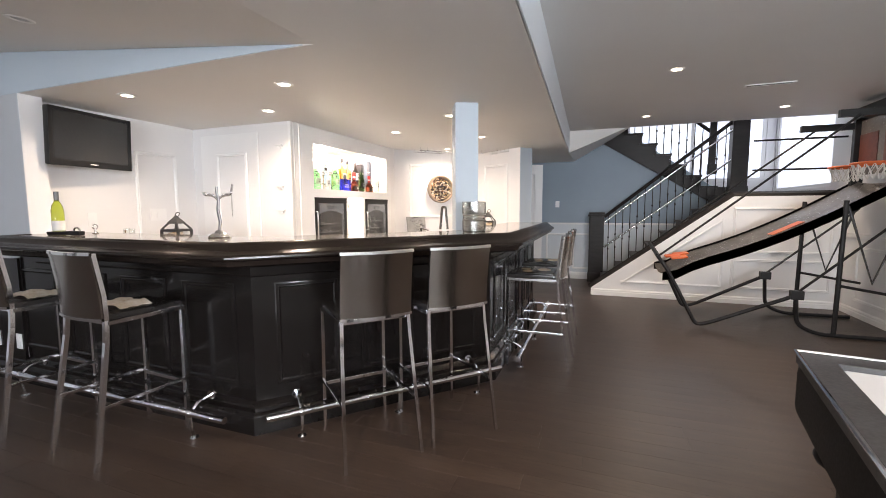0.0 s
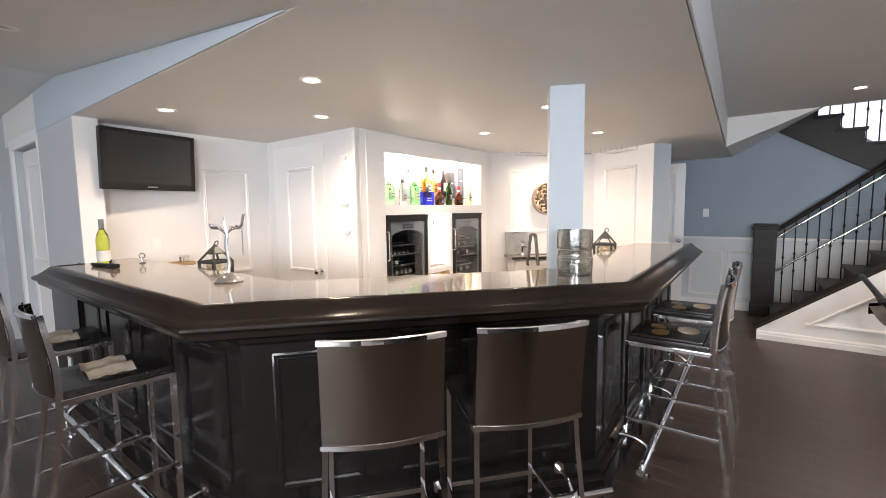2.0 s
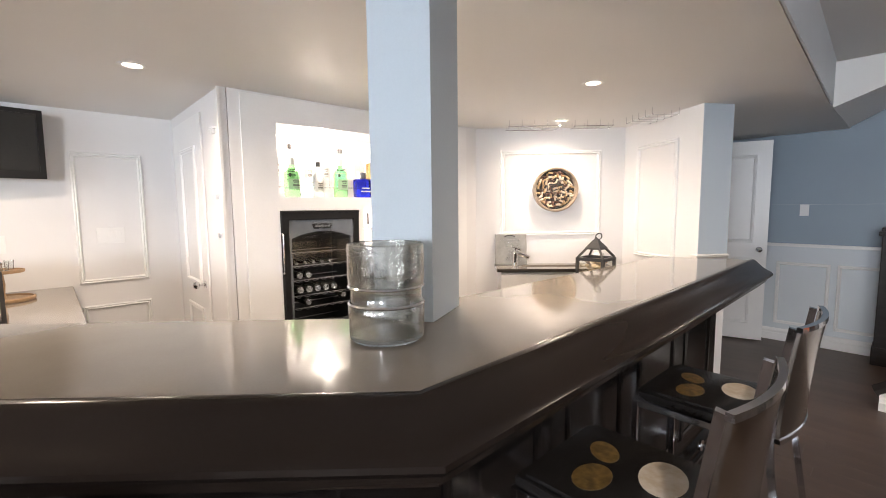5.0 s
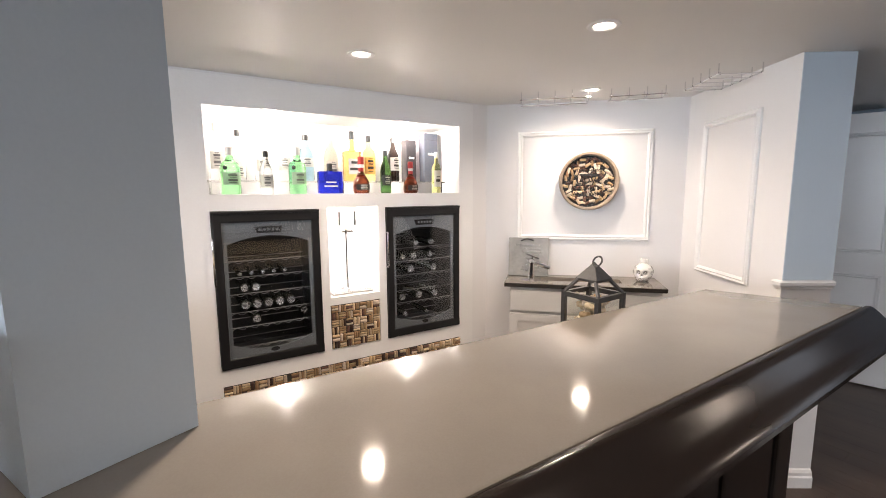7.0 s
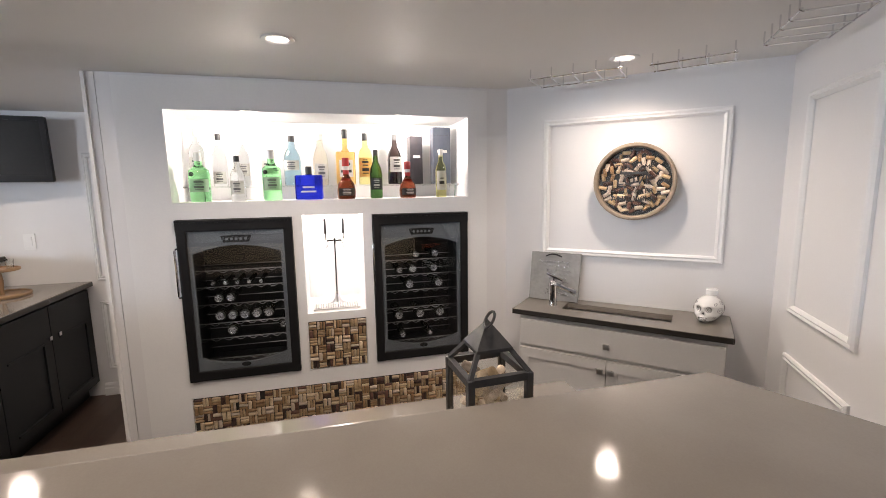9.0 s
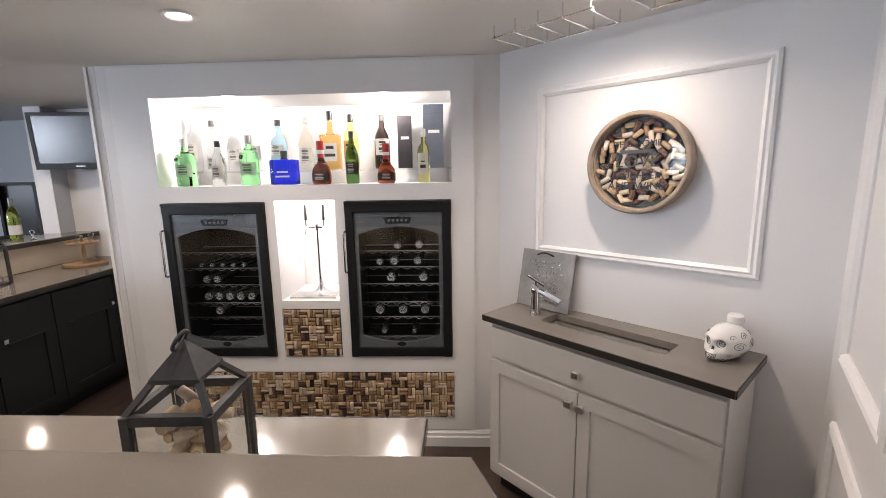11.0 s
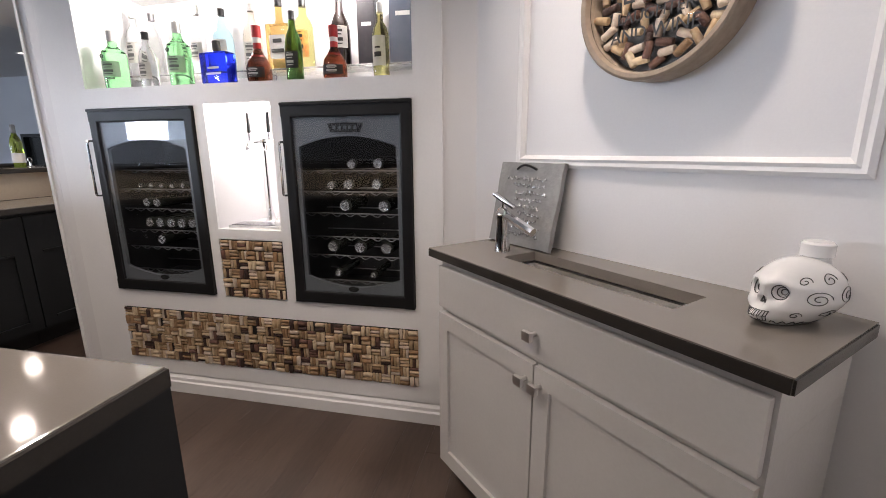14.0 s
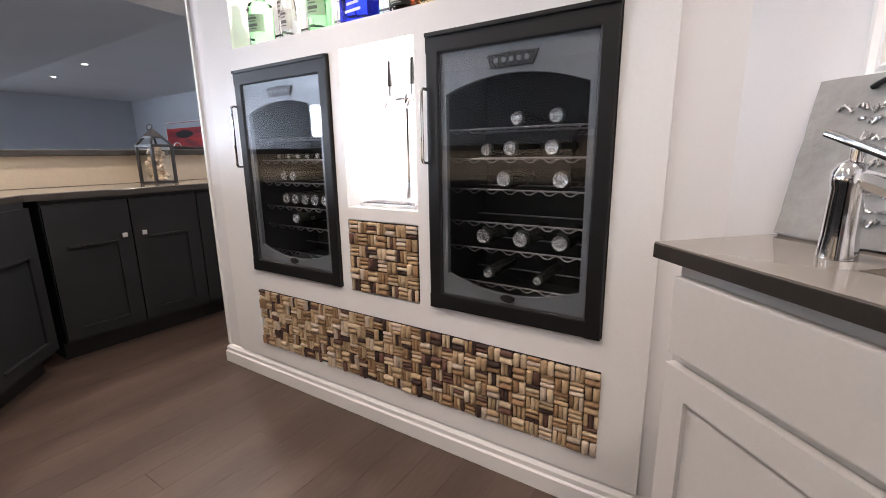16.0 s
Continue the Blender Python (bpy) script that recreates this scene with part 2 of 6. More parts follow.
_sl = [(-1.401, LOW + 0.001), (-4.20, TRAY), (-7.0, TRAY), (-7.0, HIGH + 0.2), (-1.401, HIGH + 0.2)]
for y in (-6.9, 1.869):
    bm.faces.new([bm.verts.new((x, y, z)) for x, z in _sl])
bm.verts.ensure_lookup_table()
for i in range(5):
    bm.faces.new([bm.verts[i], bm.verts[(i + 1) % 5], bm.verts[5 + (i + 1) % 5], bm.verts[5 + i]])
bmesh.ops.recalc_face_normals(bm, faces=bm.faces)
structure("ceiling_slope", bm, M_CEIL, "plaster ceiling that slopes up towards the far room", "ceiling")

# M_POST is the post's paint, and bluish daylight on the tray face.
M_POST = mat("blue_paint_and_daylight", (0.50, 0.575, 0.64), 0.5, rgb2=(0.47, 0.545, 0.615), scale=2, grain=180, bump=0.05)
M_PALE = mat("pale_paint_and_daylight", (0.66, 0.71, 0.75), 0.45, rgb2=(0.63, 0.68, 0.725), scale=2, grain=180, bump=0.05)
# Bluish daylight on the bulkhead face is put into its colour.
structure("trim_bulkhead_face", prism(prism(B(), [(-0.365, 1.87), (-0.357, 1.87), (-0.557, 6.75), (-0.565, 6.75)], LOW + 0.0005, HIGH - 0.001), [(-0.145, -6.9), (-0.137, -6.9), (-0.357, 1.87), (-0.365, 1.87)], LOW + 0.0005, HIGH - 0.001), M_PALE, "face of the ceiling bulkhead with bluish daylight in its colour", "trim")
# The tray face has daylight in its colour too.
bm = B()
for y in (1.859, 1.866):
    bm.faces.new([bm.verts.new((x, y, z)) for x, z in ((-1.46, LOW + 0.001), (-1.46, LOW + 0.004), (-4.20, TRAY - 0.002), (-4.86, TRAY - 0.002), (-4.86, LOW + 0.001))])
bm.verts.ensure_lookup_table()
for i in range(5):
    bm.faces.new([bm.verts[i], bm.verts[(i + 1) % 5], bm.verts[5 + (i + 1) % 5], bm.verts[5 + i]])
bmesh.ops.recalc_face_normals(bm, faces=bm.faces)
structure("trim_tray_face", bm, M_POST, "face at the edge of the lowered ceiling with bluish daylight in its colour", "trim")

# niche wall
WX = -2.80
HOLES = [(3.67, 1.485, 5.215, 1.935), (3.67, 0.54, 4.23, 1.40), (4.65, 0.54, 5.21, 1.40), (4.28, 0.86, 4.60, 1.405)]
structure("wall_niche", grid_solid(B(), (3.40, 5.50), (0, LOW), WX - 0.36, WX, HOLES, lambda u, v, d: (d, u, v)), M_WALL, "white built-out wall with bottle niche and cooler openings", "wall")
structure("wall_niche_back", box(B(), WX - 0.62, 3.40, 0, WX - 0.365, 5.5, LOW), M_WALL, "white back of the built-in niches", "wall")
structure("wall_closet", box(B(), -4.05, 3.36, 0, WX - 0.003, 3.395, LOW), M_WALL, "white closet wall beside the niches", "wall")
structure("wall_tv", box(B(), -4.2, 2.001, 0, -4.05, 3.5, LOW), M_WALL, "white wall behind the television", "wall")
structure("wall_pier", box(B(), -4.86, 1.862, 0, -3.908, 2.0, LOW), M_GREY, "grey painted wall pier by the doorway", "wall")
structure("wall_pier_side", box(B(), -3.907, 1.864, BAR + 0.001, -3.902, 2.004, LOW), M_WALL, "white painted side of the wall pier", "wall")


def slab_wall(name, a, b, z0, z1, thick, material, label):
    """A wall whose seen face runs from a to b; it has its thickness to the left of that way."""
    a, b = Vector(a), Vector(b)
    d = (b - a).normalized()
    n = Vector((-d.y, d.x)) * thick
    return structure(name, prism(B(), [a[:], b[:], (b + n)[:], (a + n)[:]], z0, z1), material, label, "wall")


DIAG_A, DIAG_B = (-2.80, 5.46), (-1.90, 6.45)
slab_wall("wall_sink", DIAG_B, (-2.93, 5.317), 0, LOW, -0.15, M_WALL, "white angled wall behind the bar sink")
slab_wall("wall_panel_end", (-1.135, 5.955), (-2.03, 6.53), 0, LOW, -0.235, M_WALL, "white panelled wall end beside the bar sink")
# passage, stairs and far walls
structure("wall_stair", prism(B(), [(-2.05, 8.15), (3.0, 8.15), (3.0, 8.28), (-2.05, 8.28)], 0, 1.40), M_BLUE, "blue-grey painted wall under the upper stair flight", "wall")
bm = B()
for y in (8.15, 8.28):
    bm.faces.new([bm.verts.new((x, y, z)) for x, z in ((-2.05, 1.401), (1.78, 1.401), (1.78, 1.46), (0.45, 2.42), (-2.05, 2.42))])
bm.verts.ensure_lookup_table()
for i in range(5):
    bm.faces.new([bm.verts[i], bm.verts[(i + 1) % 5], bm.verts[5 + (i + 1) % 5], bm.verts[5 + i]])
bmesh.ops.recalc_face_normals(bm, faces=bm.faces)
structure("wall_stair_upper", bm, M_BLUE, "blue-grey wall rising under the stair stringer", "wall")
structure("wall_passage", box(B(), -2.2, 6.62, 0, -2.05, 8.28, LOW), M_BLUE, "blue-grey passage wall", "wall")
structure("wall_east", grid_solid(B(), (-6.9, 10.0), (0, 5.0), 2.74, 2.9, [(-2.0, 1.38, -0.8, 2.12), (7.2, 1.55, 9.3, 3.9)], lambda u, v, d: (d, u, v)), M_WALL, "white wainscoted side wall", "wall")
structure("wall_stairwell_back", grid_solid(B(), (-2.6, 2.735), (1.0, 5.0), 9.35, 9.5, [(0.3, 1.75, 2.6, 3.9)], lambda u, v, d: (u, d, v)), M_WALL, "white stairwell wall with a frosted window", "wall")
structure("wall_stairwell_side", box(B(), -2.75, 6.86, 2.6, -2.6, 9.5, 5.0), M_WALL, "white side wall of the stairwell", "wall")
structure("wall_south", grid_solid(B(), (-6.85, 2.74), (0, 2.6), -7.05, -6.9, [(-2.6, 0.85, -0.4, 2.15), (0.0, 0.85, 2.2, 2.15)], lambda u, v, d: (u, d, v)), M_GREY, "grey painted wall with windows at the far end", "wall")
structure("wall_west", grid_solid(B(), (-6.9, 9.6), (0, 2.6), -7.0, -6.85, [(-1.76, 0.62, -1.12, 1.52), (-2.75, 0.62, -2.15, 1.52)], lambda u, v, d: (d, u, v)), M_GREY, "grey painted wall of the far room", "wall")
structure("wall_door_west", grid_solid(B(), (-6.848, -4.862), (0, TRAY), 1.88, 2.04, [(-5.86, -0.01, -4.90, 2.04)], lambda u, v, d: (u, d, v)), M_GREY, "grey painted wall with a white door", "wall")
structure("ceiling_stairwell", box(B(), -2.6, 6.86, 4.8, 2.74, 9.5, 4.95), M_CEIL, "white plaster ceiling of the stairwell", "ceiling")
structure("wall_stairwell_front", box(B(), -2.6, 6.86, HIGH + 0.21, 2.74, 7.0, 4.8), M_WALL, "white upper wall of the stairwell", "wall")

# ---- bar ----
OUT = [(-3.865, 1.712), (-1.818, 1.712), (-0.662, 3.03), (-0.722, 5.44)]


def offset(path, d):
    """The level path moved to its left by d, mitred."""
    P, out = [Vector(p) for p in path], []
    for i, p in enumerate(P):
        ns = [Vector((-(q - o).y, (q - o).x)).normalized() for o, q in ((P[i - 1] if i else None, p), (p, P[i + 1] if i < len(P) - 1 else None)) if o is not None and q is not None]
        nn = sum(ns, Vector((0, 0)))
        nn = nn / (nn.length_squared / 2) if len(ns) == 2 else nn
        out.append((p.x + nn.x * d, p.y + nn.y * d))
    return out


INN = offset(OUT, 0.49)
INN[0] = (-4.047, INN[0][1])
INN[3] = (-1.140, 5.275)
top_poly = OUT + INN[::-1] + [(-4.047, 1.857), (-3.865, 1.857)]
bar_top = thing("bar_counter", pose(0, 0, 0), "grey quartz raised bar counter with dark wood rail", "bar counter")
part("stone_slab", prism(B(), top_poly, BAR - 0.035, BAR, 0.004), M_STONE, bar_top, "polished grey quartz slab")
RAILPATH = [(-3.865, 1.857)] + OUT
rail_profile = [(0.004, BAR - 0.05), (0.004, BAR - 0.001), (0.008, BAR + 0.004), (0.020, BAR + 0.005), (0.030, BAR + 0.001), (0.044, BAR - 0.012), (0.066, BAR - 0.034), (0.090, BAR - 0.050), (0.104, BAR - 0.056), (0.112, BAR - 0.064),
                (0.113, BAR - 0.074), (0.106, BAR - 0.084), (0.094, BAR - 0.089), (0.090, BAR - 0.096), (0.084, BAR - 0.114), (0.064, BAR - 0.126), (0.040, BAR - 0.128), (-0.06, BAR - 0.128), (-0.06, BAR - 0.05)]
part("inner_edge", sweep(B(), [(OUT[3][0] + 0.0, OUT[3][1])] + INN[:0:-1] + [INN[0]], [(0.0, BAR - 0.034), (0.003, BAR - 0.034), (0.003, BAR - 0.005), (0.0, BAR - 0.003)]), M_EDGE, bar_top, "slab edge in quartz darkened for shade")
part("bar_rail", sweep(B(), RAILPATH, rail_profile), M_RAIL, bar_top, "glossy dark moulded bar rail", smooth=True)

# body: the front faces with recessed panels, one segment each
BODY = [(-4.74, 1.855), (-1.855, 1.855), (-0.80, 3.09), (-0.83, 5.31)]
BIN = offset(BODY, 0.12)
bar_body = thing("bar", pose(0, 0, 0), "dark espresso wood bar front with recessed panels", "bar")
part("body", prism(B(), [(-4.042, 1.855)] + BODY[1:] + [(-0.95, 5.31)] + BIN[2:0:-1] + [(-4.042, BIN[0][1])], 0.0, BAR - 0.128), M_WOOD, bar_body)
part("pier_cladding", box(B(), -4.74, 1.835, 0.0, -4.043, 1.853, 0.93), M_WOOD, bar_body)
part("cladding_cap", box(B(), -4.75, 1.80, 0.931, -4.045, 1.858, 0.962, 0.004), M_GREY, bar_body, "pale grey ledge on the cladding")


def along(a, b):
    a, b = Vector(a), Vector(b)
    d = (b - a).normalized()
    return Matrix(((d.x, d.y, 0, a.x), (d.y, -d.x, 0, a.y), (0, 0, 1, 0), (0, 0, 0, 1))), (b - a).length


def panel_frame(bm, u0, z0, u1, z1, m, w=0.03, t=0.014):
    """A raised moulding round a panel, in a wall's own (u, out, z)."""
    prof = [(0, 0), (0, t * 0.6), (w * 0.25, t), (w * 0.5, t * 0.75), (w * 0.7, t), (w, t * 0.35), (w, 0)]
    loop = [(u0, z0), (u1, z0), (u1, z1), (u0, z1)]
    sgn = [(1, 1), (-1, 1), (-1, -1), (1, -1)]
    rings = [[bm.verts.new(m @ Vector((u + s[0] * o, h, z + s[1] * o))) for o, h in prof] for (u, z), s in zip(loop, sgn)]
    fs = []
    for i in range(4):
        a, b = rings[i], rings[(i + 1) % 4]
        fs += [bm.faces.new((a[j], b[j], b[j + 1], a[j + 1])) for j in range(len(prof) - 1)]
    bmesh.ops.recalc_face_normals(bm, faces=fs)
    return bm


for i in range(3):
    m, ln = along(BODY[i], BODY[i + 1])
    n = (5, 3, 4)[i]
    for k in range(n):
        u0, u1 = 0.10 + k * (ln - 0.1) / n, (k + 1) * (ln - 0.1) / n
        part("panel_moulding", panel_frame(B(), u0 + 0.02, 0.26, u1 - 0.02, 0.86, m, 0.032, 0.008), M_WOOD, bar_body, smooth=True)
base_prof = [(0, 0.0), (0.05, 0.0), (0.05, 0.10), (0.042, 0.115), (0.030, 0.125), (0.028, 0.15), (0.015, 0.165), (0.0, 0.18)]
part("base_moulding", sweep(B(), BODY, base_prof), M_WOOD, bar_body, smooth=True)
frieze = [(0, 0.90), (0.005, 0.905), (0.007, 0.915), (0.007, 0.958), (0, 0.958)]
part("frieze", sweep(B(), [(-3.84, 1.855)] + BODY[1:], frieze), M_WOOD, bar_body, smooth=True)

# foot rail
for i in range(3):
    a, b = offset(BODY, -0.20)[i:i + 2]
    a, b = Vector((*a, 0.155)), Vector((*b, 0.155))
    d = (b - a).normalized()
    a, b = a + d * (0.12 if i else 0.75), b - d * 0.12
    rail = thing("foot_rail", pose(0, 0, 0), "polished chrome foot rail along the bar front", "foot rail", "foot rails of the bar")
    part("rail", cyl(B(), a, b, 0.019, seg=18), M_CHROME, rail, smooth=True)
    inward = Vector((-d.y, d.x, 0))
    for s in (0.12, 0.5, 0.88):
        p = a.lerp(b, s)
        bm = B()
        tube(bm, round_path([p + inward * 0.150 + Vector((0, 0, 0.05)), p + inward * 0.06 + Vector((0, 0, 0.045)), p, p - inward * 0.0 + Vector((0, 0, -0.07)), p + inward * 0.02 + Vector((0, 0, -0.155))], 0.03), 0.009)
        cyl(bm, p + inward * 0.152 + Vector((0, 0, 0.05)), p + inward * 0.140 + Vector((0, 0, 0.05)), 0.028, seg=16)
        ball(bm, p, 0.025)
        cyl(bm, p + inward * 0.02 + Vector((0, 0, -0.155)), p + inward * 0.02 + Vector((0, 0, -0.148)), 0.025, seg=16)
        part("bracket", bm, M_CHROME, rail, smooth=True)

# structural post through the bar
POST_M = pose(-1.128, 3.254, 0, 0, 0, 26.5)
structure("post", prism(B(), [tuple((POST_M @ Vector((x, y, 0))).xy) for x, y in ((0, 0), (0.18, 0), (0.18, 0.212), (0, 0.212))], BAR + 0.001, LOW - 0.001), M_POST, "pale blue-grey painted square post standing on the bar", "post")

# ---- lower worktop and cabinets inside the bar ----
LOWE = [(-4.047, 2.70), (-2.27, 2.70), (-1.600, 3.46), (-1.600, 5.166)]
KNEE = offset(OUT, 0.44)
KNEE[0] = (-4.047, KNEE[0][1])
KNEE[3] = (-1.175, 5.20)
M_SPLASH = mat("beige_backsplash", (0.66, 0.57, 0.44), 0.4, rgb2=(0.58, 0.49, 0.37), scale=5, grain=90, bump=0.05)
splash = thing("backsplash", pose(0, 0, 0), "beige backsplash between worktop and raised bar", "backsplash")
KOUT = offset(KNEE, -0.06)
KOUT[0], KOUT[3] = (-4.047, KNEE[0][1] - 0.06), (-1.115, 5.20)
for i in range(3):
    part("splash_board", prism(B(), [KNEE[i], KOUT[i], KOUT[i + 1], KNEE[i + 1]], SHELF + 0.002, BAR - 0.037), M_SPLASH, splash)
worktop = thing("worktop", pose(0, 0, 0), "grey quartz lower worktop behind the bar", "worktop")
part("slab", prism(B(), [*LOWE, (-1.180, 5.166), (-1.180, 3.0), KNEE[1], (-4.047, KNEE[0][1])], SHELF - 0.035, SHELF, 0.004), M_STONE, worktop)
part("front_edge", sweep(B(), [(-1.180, 5.166)] + LOWE[::-1], [(0.0, SHELF - 0.034), (0.003, SHELF - 0.034), (0.003, SHELF - 0.005), (0.0, SHELF - 0.003)]), M_EDGE, worktop, "front edge in quartz darkened for shade")
M_CAB = mat("charcoal_cabinet_paint", (0.016, 0.0175, 0.019), 0.40, rgb2=(0.021, 0.0225, 0.0245), scale=3, grain=120, bump=0.03, spec=0.22)


def bar_cabinet(a, b, deep):
    """One under-counter unit whose front runs from a to b (front on its left)."""
    a, b = Vector(a), Vector(b)
    d = b - a
    ln = d.length
    m = Matrix.Translation((a.x, a.y, 0)) @ Matrix.Rotation(math.atan2(d.y, d.x), 4, "Z")
    cab = thing("base_cabinet", m, "charcoal shaker base cabinet under the lower worktop", "cabinet", "cabinets inside the bar")
    part("body", box(B(), 0.001, -deep, 0.10, ln - 0.001, -0.02, SHELF - 0.036), M_CAB, cab)
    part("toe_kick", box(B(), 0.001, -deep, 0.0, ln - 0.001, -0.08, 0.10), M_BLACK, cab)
    n = 2 if ln > 0.55 else 1
    for k in range(n):
        u0, u1 = k * ln / n + 0.004, (k + 1) * ln / n - 0.004
        bm = B()
        grid_solid(bm, (u0, u1), (0.12, 0.83), -0.019, 0.0, [(u0 + 0.075, 0.177, u1 - 0.075, 0.607)], lambda u, v, dd: (u, dd, v))
        door = part("door", bm, M_CAB, cab)
        part("door_panel", box(B(), u0 + 0.075, -0.018, 0.177, u1 - 0.075, -0.010, 0.607), M_CAB, door)
        for z in (0.177, 0.607):
            part("panel_moulding", box(B(), u0 + 0.070, -0.012, z - 0.006, u1 - 0.070, 0.007, z + 0.006, 0.0025), M_CAB, door)
        kx = u1 - 0.045 if k == 0 and n == 2 else u0 + 0.045
        bm = B()
        cyl(bm, (kx, 0, 0.637), (kx, 0.018, 0.637), 0.006, seg=10)
        box(bm, kx - 0.013, 0.016, 0.624, kx + 0.013, 0.026, 0.650, 0.003)
        part("knob", bm, M_CHROME, door, "small square chrome knob")
    return cab


bar_cabinet((-3.08, 2.67), (-2.33, 2.67), 0.47)
bar_cabinet((-4.042, 2.67), (-3.08, 2.67), 0.47)
bar_cabinet((-2.28, 2.72), (-1.66, 3.435), 0.30)
bar_cabinet((-1.64, 4.32), (-1.64, 5.13), 0.36)
bar_cabinet((-1.64, 3.50), (-1.64, 4.32), 0.36)

# ---- sink cabinet across the corner ----
SF_L, SF_R = Vector((-2.46, 5.355)), Vector((-1.75, 6.06))
sd = (SF_R - SF_L).normalized()
sn = Vector((-sd.y, sd.x))
SINK_M = Matrix(((sd.x, sn.x, 0, SF_L.x), (sd.y, sn.y, 0, SF_L.y), (0, 0, 1, 0), (0, 0, 0, 1)))

# ---- niche wall fittings ----
structure("trim_niche_frame", grid_solid(B(), (3.465, 5.33), (0.10, 2.085), WX + 0.001, WX + 0.012,
          HOLES + [(4.275, 0.535, 4.60, 0.815), (3.67, 0.175, 5.215, 0.447)], lambda u, v, d: (d, u, v)), M_TRIM, "flat white face frame round the built-in niches", "trim")
base_white = [(0, 0), (0.022, 0), (0.022, 0.055), (0.016, 0.062), (0.016, 0.078), (0.008, 0.09), (0, 0.095)]
structure("baseboard", sweep(B(), [(WX + 0.001, 5.46), (WX + 0.001, 3.36), (-4.05, 3.36), (-4.05, 2.70)][::-1], base_white), M_TRIM, "stepped white baseboard under the niche wall", "baseboard")
structure("trim_corner", box(B(), WX - 0.02, 3.345, 0.095, WX + 0.006, 3.36, LOW - 0.002), M_TRIM, "thin white corner bead", "trim")

M_SILVER = mat("silver_grey_plastic", (0.15, 0.162, 0.178), 0.34, 0.2, rgb2=(0.135, 0.146, 0.16), scale=3, grain=150, bump=0.02)
M_PANE = glass("tinted_pane", (0.74, 0.76, 0.78), 0.01)
M_RACK = mat("dull_dark_wire", (0.30, 0.30, 0.31), 0.3, 1.0, rgb2=(0.22, 0.22, 0.23), scale=6)
M_DARK = mat("dark_liner", (0.009, 0.0095, 0.0105), 0.45, rgb2=(0.013, 0.0135, 0.0145), scale=5, grain=60)
M_CANEND = mat("bottle_foil", (0.62, 0.63, 0.64), 0.25, 0.8, rgb2=(0.45, 0.45, 0.46), scale=30, grain=200)
M_CANDARK = mat("dark_bottle_glass", (0.03, 0.035, 0.03), 0.1, rgb2=(0.05, 0.05, 0.045), scale=12)


def arch_outline(w, z0, z1, bow, n=12):
    """A window outline with bowed top and foot."""
    top = [(w / 2 - w * i / n, z1 + bow * (1 - (2 * i / n - 1) ** 2)) for i in range(n + 1)]
    foot = [(-w / 2 + w * i / n, z0 - bow * (1 - (2 * i / n - 1) ** 2)) for i in range(n + 1)]
    return foot + top


